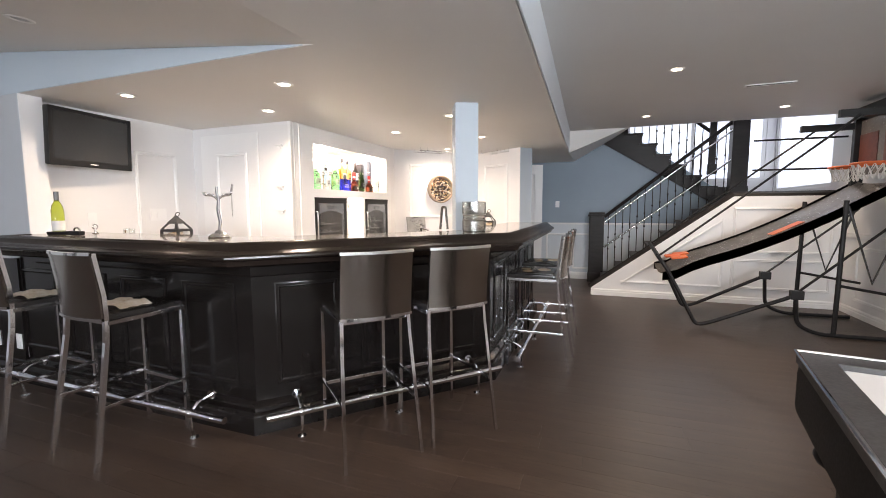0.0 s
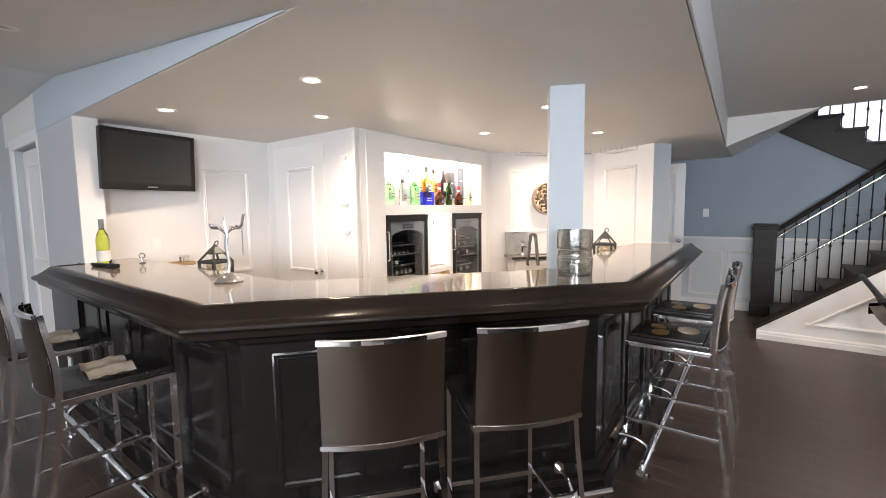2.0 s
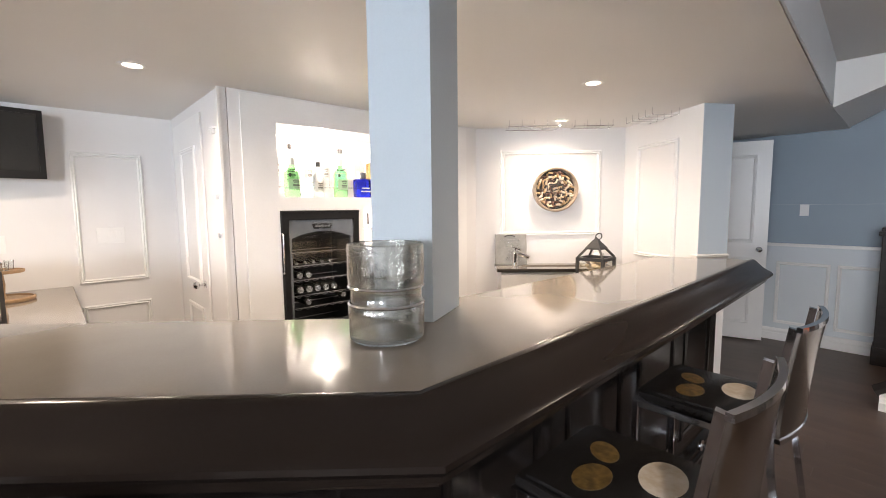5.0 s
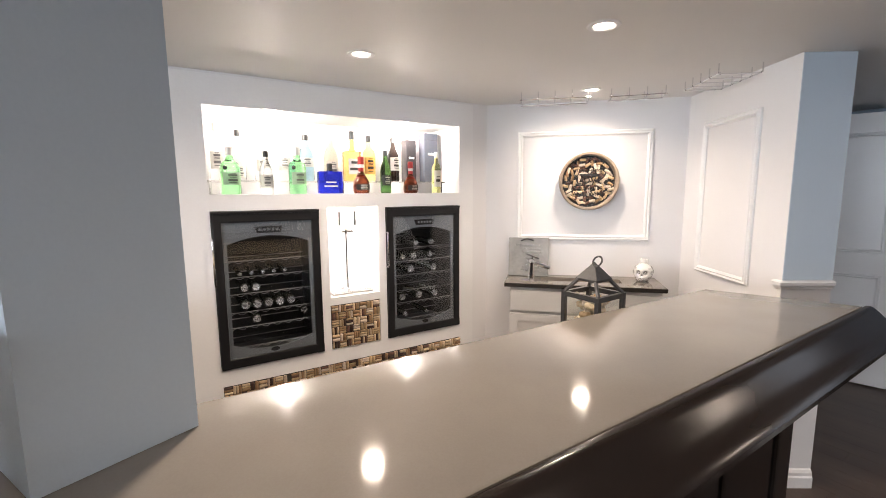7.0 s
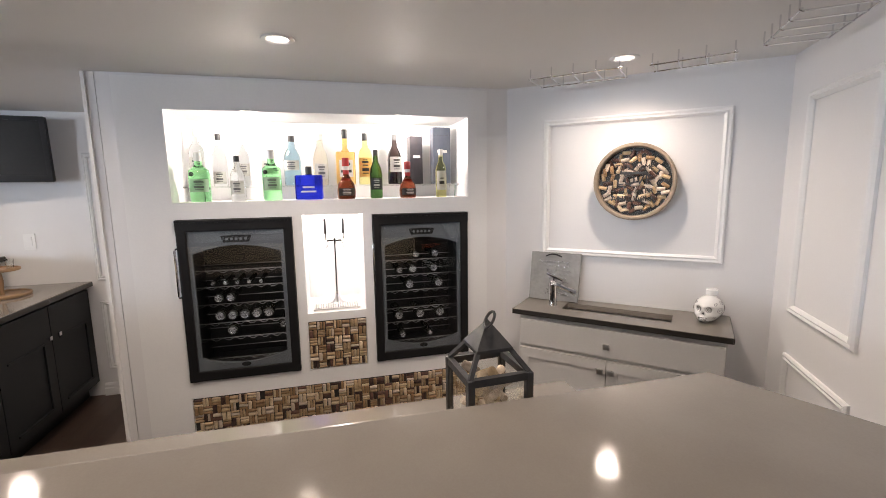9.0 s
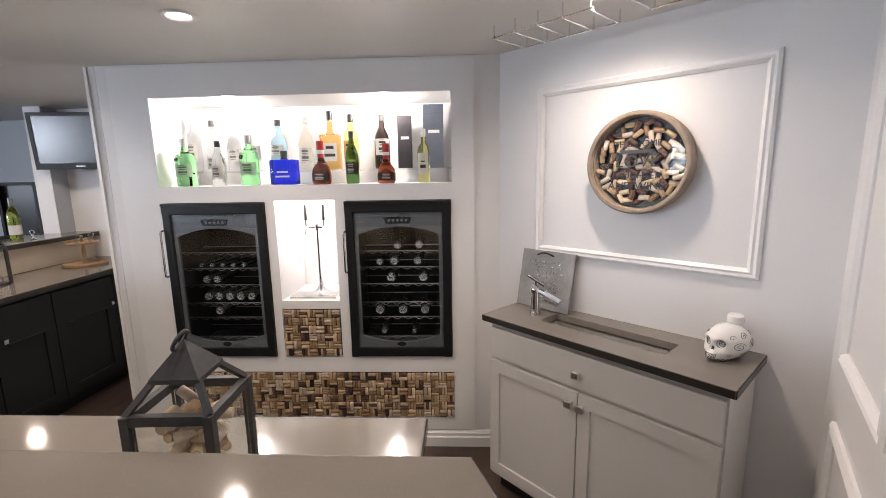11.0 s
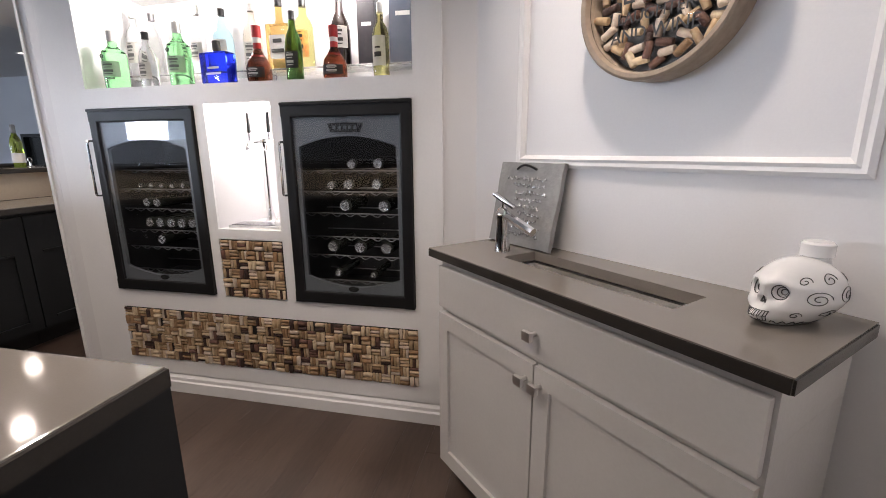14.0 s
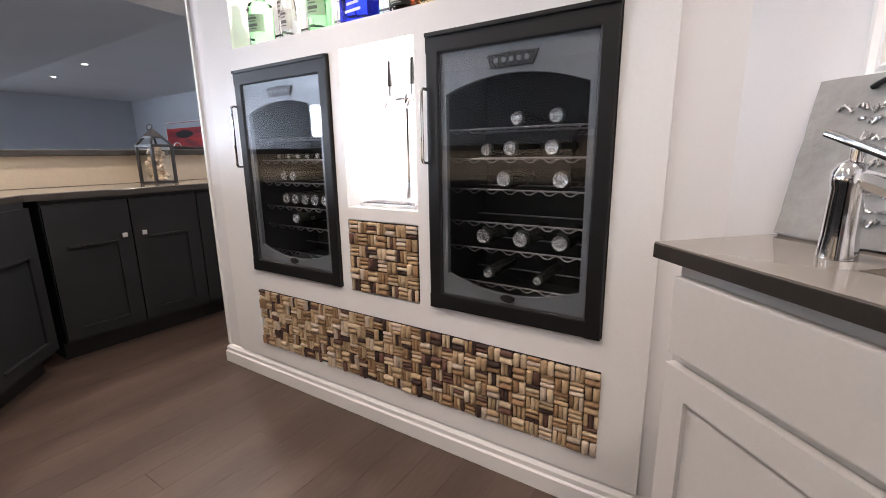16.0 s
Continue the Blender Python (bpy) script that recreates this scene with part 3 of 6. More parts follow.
def cooler(y0, y1, stock, handle_len):
    """A built-in wine cooler in the wall opening; its own u runs along y, z up, out along x."""
    z0, z1 = 0.54, 1.40
    m = Matrix(((0, 0, 1, WX), (1, 0, 0, (y0 + y1) / 2), (0, 1, 0, 0), (0, 0, 0, 1)))
    w = y1 - y0
    fr = thing("wine_cooler", m, "black built-in wine cooler with arched glass door, bottles inside", "wine cooler", "wine coolers in the niche wall")
    g = 0.003
    bm = B()
    for a in ((-w / 2 + g, z0 + g, -w / 2 + 0.03, z1 - g), (w / 2 - 0.03, z0 + g, w / 2 - g, z1 - g), (-w / 2 + 0.03, z0 + g, w / 2 - 0.03, z0 + 0.03), (-w / 2 + 0.03, z1 - 0.03, w / 2 - 0.03, z1 - g)):
        box(bm, a[0], a[1], -0.345, a[2], a[3], -0.03)
    box(bm, -w / 2 + 0.03, z0 + 0.03, -0.345, w / 2 - 0.03, z1 - 0.03, -0.335)
    part("cabinet_liner", bm, M_DARK, fr)
    bm = B()
    grid_solid(bm, (-w / 2 + g, w / 2 - g), (z0 + g, z1 - g), -0.028, 0.026, [(-w / 2 + 0.048, z0 + 0.055, w / 2 - 0.048, z1 - 0.062)], lambda u, v, d: (u, v, d))
    bmesh.ops.bevel(bm, geom=[e for e in bm.edges if e.calc_length() > 0.2], offset=0.006, segments=2, affect="EDGES", profile=0.6)
    door = part("door_frame", bm, M_BLACK, fr, "black moulded door frame")
    part("top_trim", box(B(), -w / 2 + 0.004, z1 - 0.016, 0.0265, w / 2 - 0.004, z1 - 0.004, 0.034, 0.003), M_BLACK, door, "slim black lip along the door top")
    # grey bezel with a bowed opening
    bm = B()
    ww, zz0, zz1, bow = w - 0.135, z0 + 0.125, z1 - 0.180, 0.042
    inner = arch_outline(ww, zz0, zz1, bow)
    hw, hz0, hz1 = w / 2 - 0.049, z0 + 0.056, z1 - 0.063
    n = len(inner) // 2
    outer = [(-hw + 2 * hw * i / (n - 1), hz0) for i in range(n)] + [(hw - 2 * hw * i / (n - 1), hz1) for i in range(n)]
    for d in (0.012, -0.004):
        a = [bm.verts.new((u, v, d)) for u, v in inner]
        b = [bm.verts.new((u, v, d)) for u, v in outer]
        for i in range(len(a)):
            j = (i + 1) % len(a)
            bm.faces.new((a[i], a[j], b[j], b[i]))
    bm.verts.ensure_lookup_table()
    k = 2 * len(inner)
    for i in range(len(inner)):
        j = (i + 1) % len(inner)
        bm.faces.new((bm.verts[i], bm.verts[j], bm.verts[k + j], bm.verts[k + i]))
    bmesh.ops.recalc_face_normals(bm, faces=bm.faces)
    part("bezel", bm, M_SILVER, door, "silver-grey bezel with bowed top and foot")
    pane = part("pane", box(B(), -hw, hz0, 0.0185, hw, hz1, 0.0215), M_PANE, door, "dark tinted glass pane")
    pane.visible_shadow = False
    bm = B()
    zc = z1 - 0.105
    for d0, d1, s in ((0.012, 0.018, 1.0),):
        lo = [bm.verts.new((u * s, v, d0)) for u, v in ((-0.075, zc + 0.016), (-0.062, zc - 0.018), (0.062, zc - 0.018), (0.075, zc + 0.016), (0, zc + 0.020))]
        hi = [bm.verts.new((v.co.x, v.co.y, d1)) for v in lo]
        bm.faces.new(hi)
        for i in range(5):
            bm.faces.new((lo[i], lo[(i + 1) % 5], hi[(i + 1) % 5], hi[i]))
    bmesh.ops.recalc_face_normals(bm, faces=bm.faces)
    ctl = part("control_panel", bm, M_BLACK, door, "black control panel with round buttons")
    for u in (-0.045, -0.022, 0.0, 0.022, 0.045):
        part("button", cyl(B(), (u, zc, 0.018), (u, zc, 0.0205), 0.007, seg=12), M_SILVER, ctl)
    bm = B()
    cyl(bm, (0, z0 + 0.074, 0.012), (0, z0 + 0.074, 0.016), 0.012, seg=20)
    bmesh.ops.scale(bm, vec=(2.0, 1, 1), verts=bm.verts)
    part("badge", bm, M_BLACK, door, "plain dark oval badge", smooth=True)
    if handle_len:
        bm = B()
        hx, hz = -w / 2 + 0.004, 1.13
        tube(bm, round_path([(hx, hz - handle_len / 2, 0.02), (hx - 0.004, hz - handle_len / 2, 0.048), (hx - 0.004, hz + handle_len / 2, 0.048), (hx, hz + handle_len / 2, 0.02)], 0.012), 0.0052)
        part("handle", bm, M_CHROME, door, "slim chrome bar handle", smooth=True)
    # racks and bottles
    levels = [0.63, 0.745, 0.83, 0.935, 1.03, 1.12][:6]
    for lv in levels:
        bm = B()
        for k in range(2):
            cyl(bm, (-w / 2 + 0.035, lv, -0.06 - 0.2 * k), (w / 2 - 0.035, lv, -0.06 - 0.2 * k), 0.0028, seg=8)
        pts = [(-w / 2 + 0.035 + (w - 0.07) * i / 40, lv - 0.006 + 0.007 * math.cos(i * 1.25), -0.055) for i in range(41)]
        tube(bm, pts, 0.0022, seg=6)
        part("rack", bm, M_RACK, fr, "wavy dull wire rack", smooth=True)
    for u, lv, r, kind in stock:
        bm = B()
        cyl(bm, (u, lv + r, -0.27), (u, lv + r, -0.085), r, seg=18)
        cyl(bm, (u, lv + r, -0.085), (u, lv + r, -0.075), r, r * 0.82, seg=18)
        b = part("bottle", bm, M_CANDARK, fr, "bottle lying on the rack", smooth=True)
        bm = B()
        lathe(bm, [(r * 0.82, 0), (r * 0.8, 0.004), (r * 0.62, 0.002), (r * 0.5, 0.0), (r * 0.2, 0.003), (0, 0.004)], seg=16)
        bmesh.ops.transform(bm, matrix=Matrix.Translation((u, lv + r, -0.0745)), verts=bm.verts)
        part("bottle_end", bm, M_CANEND, b, smooth=True)
    return fr


cooler(3.67, 4.23, [(-0.13 + 0.062 * i, 0.838, 0.027, 0) for i in range(5)] + [(-0.075, 0.753, 0.026, 0), (-0.13, 0.94, 0.024, 0), (-0.07, 0.94, 0.024, 0), (0.19, 0.77, 0.024, 0)] +
       [(-0.15 + 0.06 * i, 1.034, 0.013, 0) for i in range(5)], 0.25)
cooler(4.65, 5.21, [(-0.13, 0.753, 0.029, 0), (0.0, 0.753, 0.029, 0), (0.125, 0.753, 0.029, 0), (-0.06, 0.94, 0.028, 0), (0.12, 0.94, 0.028, 0), (-0.12, 1.036, 0.021, 0), (-0.04, 1.036, 0.025, 0), (0.09, 1.036, 0.025, 0),
                    (-0.02, 1.125, 0.022, 0), (0.1, 1.125, 0.024, 0), (-0.11, 0.64, 0.02, 0), (0.06, 0.64, 0.016, 0)], 0.22)

# tap niche
M_TROUGH = mat("worn_trough_steel", (0.92, 0.90, 0.87), 0.30, 1.0, rgb2=(0.66, 0.64, 0.62), scale=5, grain=180, stretch=(0.5, 3, 3))
tap = thing("beer_tap", pose(WX - 0.155, 4.445, 0.862), "chrome T-shaped beer tap tower with two handles", "beer tap")
part("column", lathe(B(), [(0.055, 0), (0.055, 0.004), (0.035, 0.012), (0.020, 0.03), (0.012, 0.06), (0.0085, 0.09), (0.0085, 0.36), (0.014, 0.37), (0.014, 0.40), (0, 0.40)]), M_CHROME, tap, smooth=True)
part("cross_tube", cyl(B(), (0, -0.06, 0.385), (0, 0.06, 0.385), 0.013), M_CHROME, tap, smooth=True)
for s in (-1, 1):
    bm = B()
    tube(bm, round_path([(0.0, s * 0.05, 0.385), (0.045, s * 0.05, 0.385), (0.065, s * 0.05, 0.345)], 0.02), 0.009)
    cyl(bm, (0.035, s * 0.05, 0.385), (0.035, s * 0.05, 0.425), 0.008)
    fa = part("faucet", bm, M_CHROME, tap, smooth=True)
    part("tap_handle", cyl(B(), (0.035, s * 0.05, 0.425), (0.035, s * 0.05, 0.512), 0.0085, 0.0065), M_BLACK, fa, smooth=True)
tray = thing("drip_tray", pose(WX - 0.075, 4.44, 0.861), "stainless slotted drip tray under the tap", "drip tray")
part("tray_pan", box(B(), -0.055, -0.13, 0.0, 0.055, 0.13, 0.012, 0.003), M_TROUGH, tray)
for k in range(18):
    part("slat", box(B(), -0.046, -0.118 + k * 0.0135, 0.012, 0.046, -0.112 + k * 0.0135, 0.016), M_CHROME, tray)

# glass step and niche lamps
M_CLEAR = glass("clear_glass", (0.96, 0.98, 0.97), 0.0)
step = thing("glass_shelf", pose(WX - 0.31, 3.675, 1.486), "clear glass step shelf for the back row of bottles", "shelf")
part("glass_board", box(B(), 0, 0, 0.070, 0.15, 1.535, 0.078, 0.002), M_CLEAR, step).visible_shadow = False
for v in (0.02, 0.77, 1.51):
    part("glass_foot", box(B(), 0.02, v, 0.0, 0.13, v + 0.008, 0.070), M_CLEAR, step).visible_shadow = False
M_PUCK = glow("warm_lamp_glow", (1.0, 0.93, 0.82), 8.0)
for v, zt, dx in ((4.02, 1.935, -0.12), (4.86, 1.935, -0.12), (4.44, 1.405, -0.15)):
    pk = thing("puck_light", pose(WX + dx, v, zt), "small round recessed puck light in the niche top", "light", "niche puck lights")
    part("ring", lathe(B(), [(0.026, -0.001), (0.032, -0.005), (0.034, -0.001)]), M_TRIM, pk, smooth=True)
    part("lens", cyl(B(), (0, 0, -0.001), (0, 0, -0.004), 0.026, seg=20), M_PUCK, pk, "bright lens")
    lamp("puck_beam", "POINT", pose(WX + dx, v, zt - 0.03), 16.0 if zt > 1.5 else 9.0, (1.0, 0.94, 0.85), 0.03)

# bottles
M_LABEL = mat("paper_label", (0.74, 0.73, 0.70), 0.6, rgb2=(0.64, 0.63, 0.60), scale=30, grain=200)
M_PRINT = mat("label_print", (0.03, 0.03, 0.03), 0.6, rgb2=(0.05, 0.045, 0.04), scale=30)
M_GREYINK = mat("grey_label_print", (0.16, 0.17, 0.17), 0.6, rgb2=(0.22, 0.22, 0.22), scale=30)
M_CAPW = mat("silver_cap", (0.62, 0.62, 0.60), 0.3, 0.5, rgb2=(0.5, 0.5, 0.5), scale=20)
M_GREENLAB = mat("pale_green_label", (0.55, 0.68, 0.55), 0.5, rgb2=(0.46, 0.60, 0.46), scale=40, grain=200)
M_RED = mat("red_ribbon", (0.42, 0.02, 0.015), 0.4, rgb2=(0.35, 0.02, 0.02), scale=20)
M_CAPD = mat("dark_cap", (0.02, 0.02, 0.022), 0.35, rgb2=(0.04, 0.04, 0.04), scale=20)
GL = {"green": glass("green_bottle_glass", (0.42, 0.95, 0.46), 0.02, 1.28), "clear": glass("clear_bottle_glass", (0.97, 0.99, 1.0), 0.01, 1.22), "blue": glass("cobalt_bottle_glass", (0.03, 0.05, 0.86), 0.02, 1.3),
      "ice": glass("ice_blue_bottle_glass", (0.62, 0.88, 0.99), 0.02, 1.25), "amber": glass("amber_bottle_glass", (0.98, 0.66, 0.24), 0.02, 1.28), "yellow": glass("yellow_bottle_glass", (0.97, 0.93, 0.42), 0.02, 1.25),
      "brown": glass("dark_brown_bottle", (0.22, 0.05, 0.022), 0.02, 1.35), "black": mat("black_brown_bottle", (0.012, 0.008, 0.007), 0.06, rgb2=(0.02, 0.012, 0.01), scale=10, spec=0.7), "olive": glass("dark_olive_bottle", (0.10, 0.24, 0.07), 0.02, 1.35),
      "tan": glass("pale_gold_bottle_glass", (0.97, 0.92, 0.80), 0.02, 1.25)}


def bottle(y, back, kind, h, r, colour, label_z=(0.18, 0.48), cap=None, plate=None, words=2):
    ink = M_GREYINK if colour in ("clear", "green", "ice", "tan") else M_LABEL if colour in ("brown", "olive") else M_PRINT
    z = 1.4865 + (0.0785 if back else 0.0)
    x = WX - (0.225 if back else 0.055)
    bt = thing("bottle", pose(x, y, z, 0, 0, random.uniform(-12, 12)), label=f"{ {'ice': 'pale blue', 'tan': 'pale gold', 'brown': 'dark brown', 'olive': 'dark olive'}.get(colour, colour)} glass liquor bottle standing in the lit niche", category="bottle", group="liquor bottles in the niche")
    bm = B()
    if kind == "square":
        box(bm, -0.03, -r, 0.0, 0.03, r, h * 0.74, 0.012)
        lathe(bm, [(0.022, h * 0.735), (0.016, h * 0.78), (0.016, h * 0.86), (0, h * 0.86)])
    elif kind == "slab":
        box(bm, -0.032, -r, 0.0, 0.032, r, h * 0.60, 0.010)
        lathe(bm, [(0.025, h * 0.595), (0.015, h * 0.66), (0.014, h * 0.9), (0, h * 0.9)])
    elif kind == "round":
        lathe(bm, [(0, 0), (r * 0.9, 0), (r, 0.012), (r * 1.02, h * 0.20), (r * 0.9, h * 0.36), (r * 0.5, h * 0.50), (r * 0.30, h * 0.60), (r * 0.28, h * 0.88), (0, h * 0.88)])
    elif kind == "stout":
        lathe(bm, [(0, 0), (r * 0.94, 0), (r, 0.01), (r, h * 0.55), (r * 0.93, h * 0.64), (r * 0.5, h * 0.71), (r * 0.36, h * 0.76), (r * 0.36, h * 0.90), (0, h * 0.90)])
    elif kind == "waist":
        lathe(bm, [(0, 0), (r * 0.92, 0), (r, 0.01), (r, h * 0.5), (r * 0.85, h * 0.62), (r * 0.42, h * 0.76), (r * 0.32, h * 0.95), (0, h * 0.95)])
    else:
        lathe(bm, [(0, 0), (r * 0.92, 0), (r, 0.01), (r, h * 0.58), (r * 0.80, h * 0.67), (r * 0.42, h * 0.74), (r * 0.36, h * 0.92), (0, h * 0.92)])
    part("glass_body", bm, GL[colour], bt, smooth=True)
    top = {"square": 0.86, "slab": 0.9, "round": 0.88, "stout": 0.90, "waist": 0.95}.get(kind, 0.92)
    rc = {"square": 0.017, "slab": 0.016}.get(kind, r * 0.38)
    part("cap", lathe(B(), [(0, h * top - 0.02), (rc, h * top - 0.02), (rc, h * 0.995), (rc * 0.8, h), (0, h)], seg=16), cap or M_CAPD, bt, smooth=True)
    if kind in ("square", "slab"):
        if plate:
            lab = part("label", box(B(), 0.0305, -r * 0.7, h * 0.14, 0.0335, r * 0.7, h * 0.45), plate, bt)
            px = 0.034
        else:
            lab, px = bt, 0.0305
        for k in range(words):
            part("print", box(B(), px, -r * 0.55 + 0.01 * k, h * (0.22 + 0.13 * k), px + 0.0012, r * 0.55 - 0.008 * k, h * (0.27 + 0.13 * k)), M_LABEL if not plate else M_PRINT, lab)
    else:
        z0, z1 = h * label_z[0], h * label_z[1]
        bm = B()
        n = 10
        rr = r * 1.025
        ring = [[bm.verts.new((rr * math.cos(a), rr * math.sin(a), zz)) for a in [(-1.0 + 2.0 * i / n) for i in range(n + 1)]] for zz in (z0, z1)]
        for i in range(n):
            bm.faces.new((ring[0][i], ring[0][i + 1], ring[1][i + 1], ring[1][i]))
        bmesh.ops.solidify(bm, geom=bm.faces[:], thickness=0.0006)
        lab = part("label", bm, plate or M_LABEL, bt, smooth=True)
        lines = ((0.16, 0.05, 0.40), (0.30, 0.16, 0.46), (0.58, 0.06, 0.34), (0.72, 0.12, 0.44), (0.90, 0.03, 0.30))
        for f, t, wide in (lines if words > 1 else lines[1:3]):
            zz = z0 + (z1 - z0) * f
            bm = B()
            arc = [(-wide + 2 * wide * i / 6) for i in range(7)]
            lo, hi = ([bm.verts.new((rr * 1.012 * math.cos(q), rr * 1.012 * math.sin(q), h_)) for q in arc] for h_ in (zz, zz + (z1 - z0) * t))
            for i in range(6):
                bm.faces.new((lo[i], lo[i + 1], hi[i + 1], hi[i]))
            bmesh.ops.solidify(bm, geom=bm.faces[:], thickness=0.0004)
            part("print", bm, ink, lab)
        if kind == "round":
            part("neck_ribbon", lathe(B(), [(r * 0.52, h * 0.485), (r * 0.56, h * 0.47), (r * 0.60, h * 0.445), (r * 0.57, h * 0.455)], seg=18), M_RED, bt, "red ribbon round the neck", smooth=True)
            part("foil", lathe(B(), [(r * 0.31, h * 0.60), (r * 0.33, h * 0.62), (r * 0.32, h * 0.86), (r * 0.30, h * 0.87)], seg=16), M_RED, bt, "red neck foil", smooth=True)
            part("neck_band", lathe(B(), [(r * 0.335, h * 0.70), (r * 0.345, h * 0.71), (r * 0.345, h * 0.79), (r * 0.335, h * 0.80)], seg=16), M_LABEL, bt, "pale neck band", smooth=True)
        if kind == "stout":
            part("seal", ball(B(), (r * 0.62, -r * 0.62, h * 0.56), 0.012, 0.5, 1, 1, 10), M_RED if back else M_CAPD, bt, "round wax seal on the shoulder", smooth=True)
    return bt


def ny(cx, back=False):
    return 3.67 + (cx - 72) / 1038 * 1.545 + (0.0 if not back else (-0.02 + 0.04 * (cx - 300) / 800))


bottle(ny(150), 0, "stout", 0.250, 0.050, "green", (0.2, 0.46), M_CAPW, M_GREENLAB)
bottle(ny(385), 0, "stout", 0.265, 0.048, "green", (0.2, 0.46), M_CAPW, M_GREENLAB)
bottle(ny(272), 0, "waist", 0.235, 0.037, "clear", (0.15, 0.45))
bottle(ny(512), 0, "square", 0.178, 0.072, "blue")
bottle(ny(645), 0, "round", 0.225, 0.050, "brown", (0.08, 0.26), M_RED, M_PRINT)
bottle(ny(757), 0, "waist", 0.270, 0.035, "olive", (0.18, 0.42), plate=M_CAPD)
bottle(ny(878), 0, "round", 0.205, 0.048, "brown", (0.08, 0.26), M_RED, M_PRINT)
bottle(ny(1012), 0, "tall", 0.275, 0.032, "yellow", (0.15, 0.55), M_LABEL, words=1)
bottle(ny(138, 1), 1, "tall", 0.315, 0.038, "clear", (0.2, 0.5), M_LABEL)
bottle(ny(210, 1), 1, "waist", 0.285, 0.037, "clear", (0.05, 0.28))
bottle(ny(288, 1), 1, "tall", 0.270, 0.036, "clear", (0.2, 0.45), M_LABEL)
bottle(ny(372, 1), 1, "tall", 0.305, 0.037, "clear", (0.2, 0.45), M_LABEL)
bottle(ny(458, 1), 1, "waist", 0.280, 0.047, "ice", (0.3, 0.5))
bottle(ny(560, 1), 1, "waist", 0.290, 0.042, "tan", (0.12, 0.42), M_LABEL)
bottle(ny(652, 1), 1, "slab", 0.320, 0.055, "amber", plate=M_LABEL)
bottle(ny(728, 1), 1, "tall", 0.300, 0.042, "yellow", (0.15, 0.52), plate=mat("orange_label", (0.75, 0.30, 0.10), 0.6, rgb2=(0.70, 0.55, 0.15), scale=60, grain=200))
bottle(ny(842, 1), 1, "waist", 0.295, 0.043, "black", (0.25, 0.55), M_CAPD)


def carton(y, w, h, material, label):
    c = thing("gift_box", pose(WX - 0.235, y, 1.565, 0, 0, random.uniform(-4, 4)), label, "box", "gift boxes in the niche")
    part("carton", box(B(), -0.036, -w / 2, 0, 0.036, w / 2, h, 0.002), material, c)
    part("lid_seam", box(B(), -0.0365, -w / 2 - 0.0005, h * 0.86, 0.0365, w / 2 + 0.0005, h * 0.863), M_CAPD, c)
    part("print", box(B(), 0.0362, -w * 0.25, h * 0.55, 0.0368, w * 0.3, h * 0.60), M_LABEL, c)
    return c


carton(ny(925, 1), 0.078, 0.285, mat("black_carton", (0.02, 0.02, 0.024), 0.4, rgb2=(0.035, 0.03, 0.035), scale=20), "black bottle gift box with faint print")
carton(ny(1030, 1), 0.112, 0.34, mat("slate_carton", (0.07, 0.085, 0.115), 0.4, rgb2=(0.09, 0.10, 0.13), scale=20), "slate blue bottle gift box in the niche corner")

# ---- sink corner ----
M_CABW = mat("pale_grey_cabinet_paint", (0.66, 0.65, 0.64), 0.36, rgb2=(0.62, 0.61, 0.60), scale=3, grain=130, bump=0.03)
SL = (SF_R - SF_L).length
sink_cab = thing("sink_cabinet", SINK_M, "pale grey shaker sink cabinet with drawer and two doors", "cabinet")
SK = (0.235, 0.118, 0.757, 0.248)
bm = box(B(), 0.035, 0.03, 0.09, SL - 0.020, 0.34, SHELF - 0.145)
grid_solid(bm, (0.035, SL - 0.020), (0.03, 0.34), SHELF - 0.1445, SHELF - 0.036, [(SK[0] - 0.012, SK[1] - 0.012, SK[2] + 0.012, SK[3] + 0.012)], lambda u, v, d: (u, v, d))
part("body", bm, M_CABW, sink_cab)
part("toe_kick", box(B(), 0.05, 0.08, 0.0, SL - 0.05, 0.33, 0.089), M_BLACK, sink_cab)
dr = part("drawer_front", box(B(), 0.042, 0.010, 0.700, SL - 0.026, 0.029, 0.838, 0.004), M_CABW, sink_cab)


M_NICKEL = mat("satin_nickel", (0.78, 0.77, 0.75), 0.38, 1.0, rgb2=(0.72, 0.71, 0.69), scale=4, grain=90)


def cup_knob(parent, x, z):
    bm = B()
    cyl(bm, (x, 0.011, z), (x, -0.012, z), 0.006, seg=10)
    box(bm, x - 0.015, -0.024, z - 0.013, x + 0.015, -0.011, z + 0.013, 0.005)
    part("knob", bm, M_NICKEL, parent, "square satin nickel knob", smooth=True)


cup_knob(dr, 0.489, 0.764)
for k in range(2):
    u0, u1 = (0.042, 0.486) if k == 0 else (0.492, SL - 0.026)
    bm = B()
    grid_solid(bm, (u0, u1), (0.115, 0.680), 0.010, 0.029, [(u0 + 0.050, 0.170, u1 - 0.050, 0.628)], lambda u, v, d: (u, d, v))
    dd = part("door", bm, M_CABW, sink_cab)
    part("door_panel", box(B(), u0 + 0.050, 0.019, 0.170, u1 - 0.050, 0.027, 0.628), M_CABW, dd)
    cup_knob(dd, u1 - 0.023 if k == 0 else u0 + 0.022, 0.634)
sink_top = thing("sink_counter", SINK_M, "grey quartz sink counter with narrow trough cut-out", "worktop")
part("slab", grid_solid(B(), (0.0, SL), (0.0, 0.365), SHELF - 0.028, SHELF, [SK], lambda u, v, d: (u, v, d)), M_STONE, sink_top)
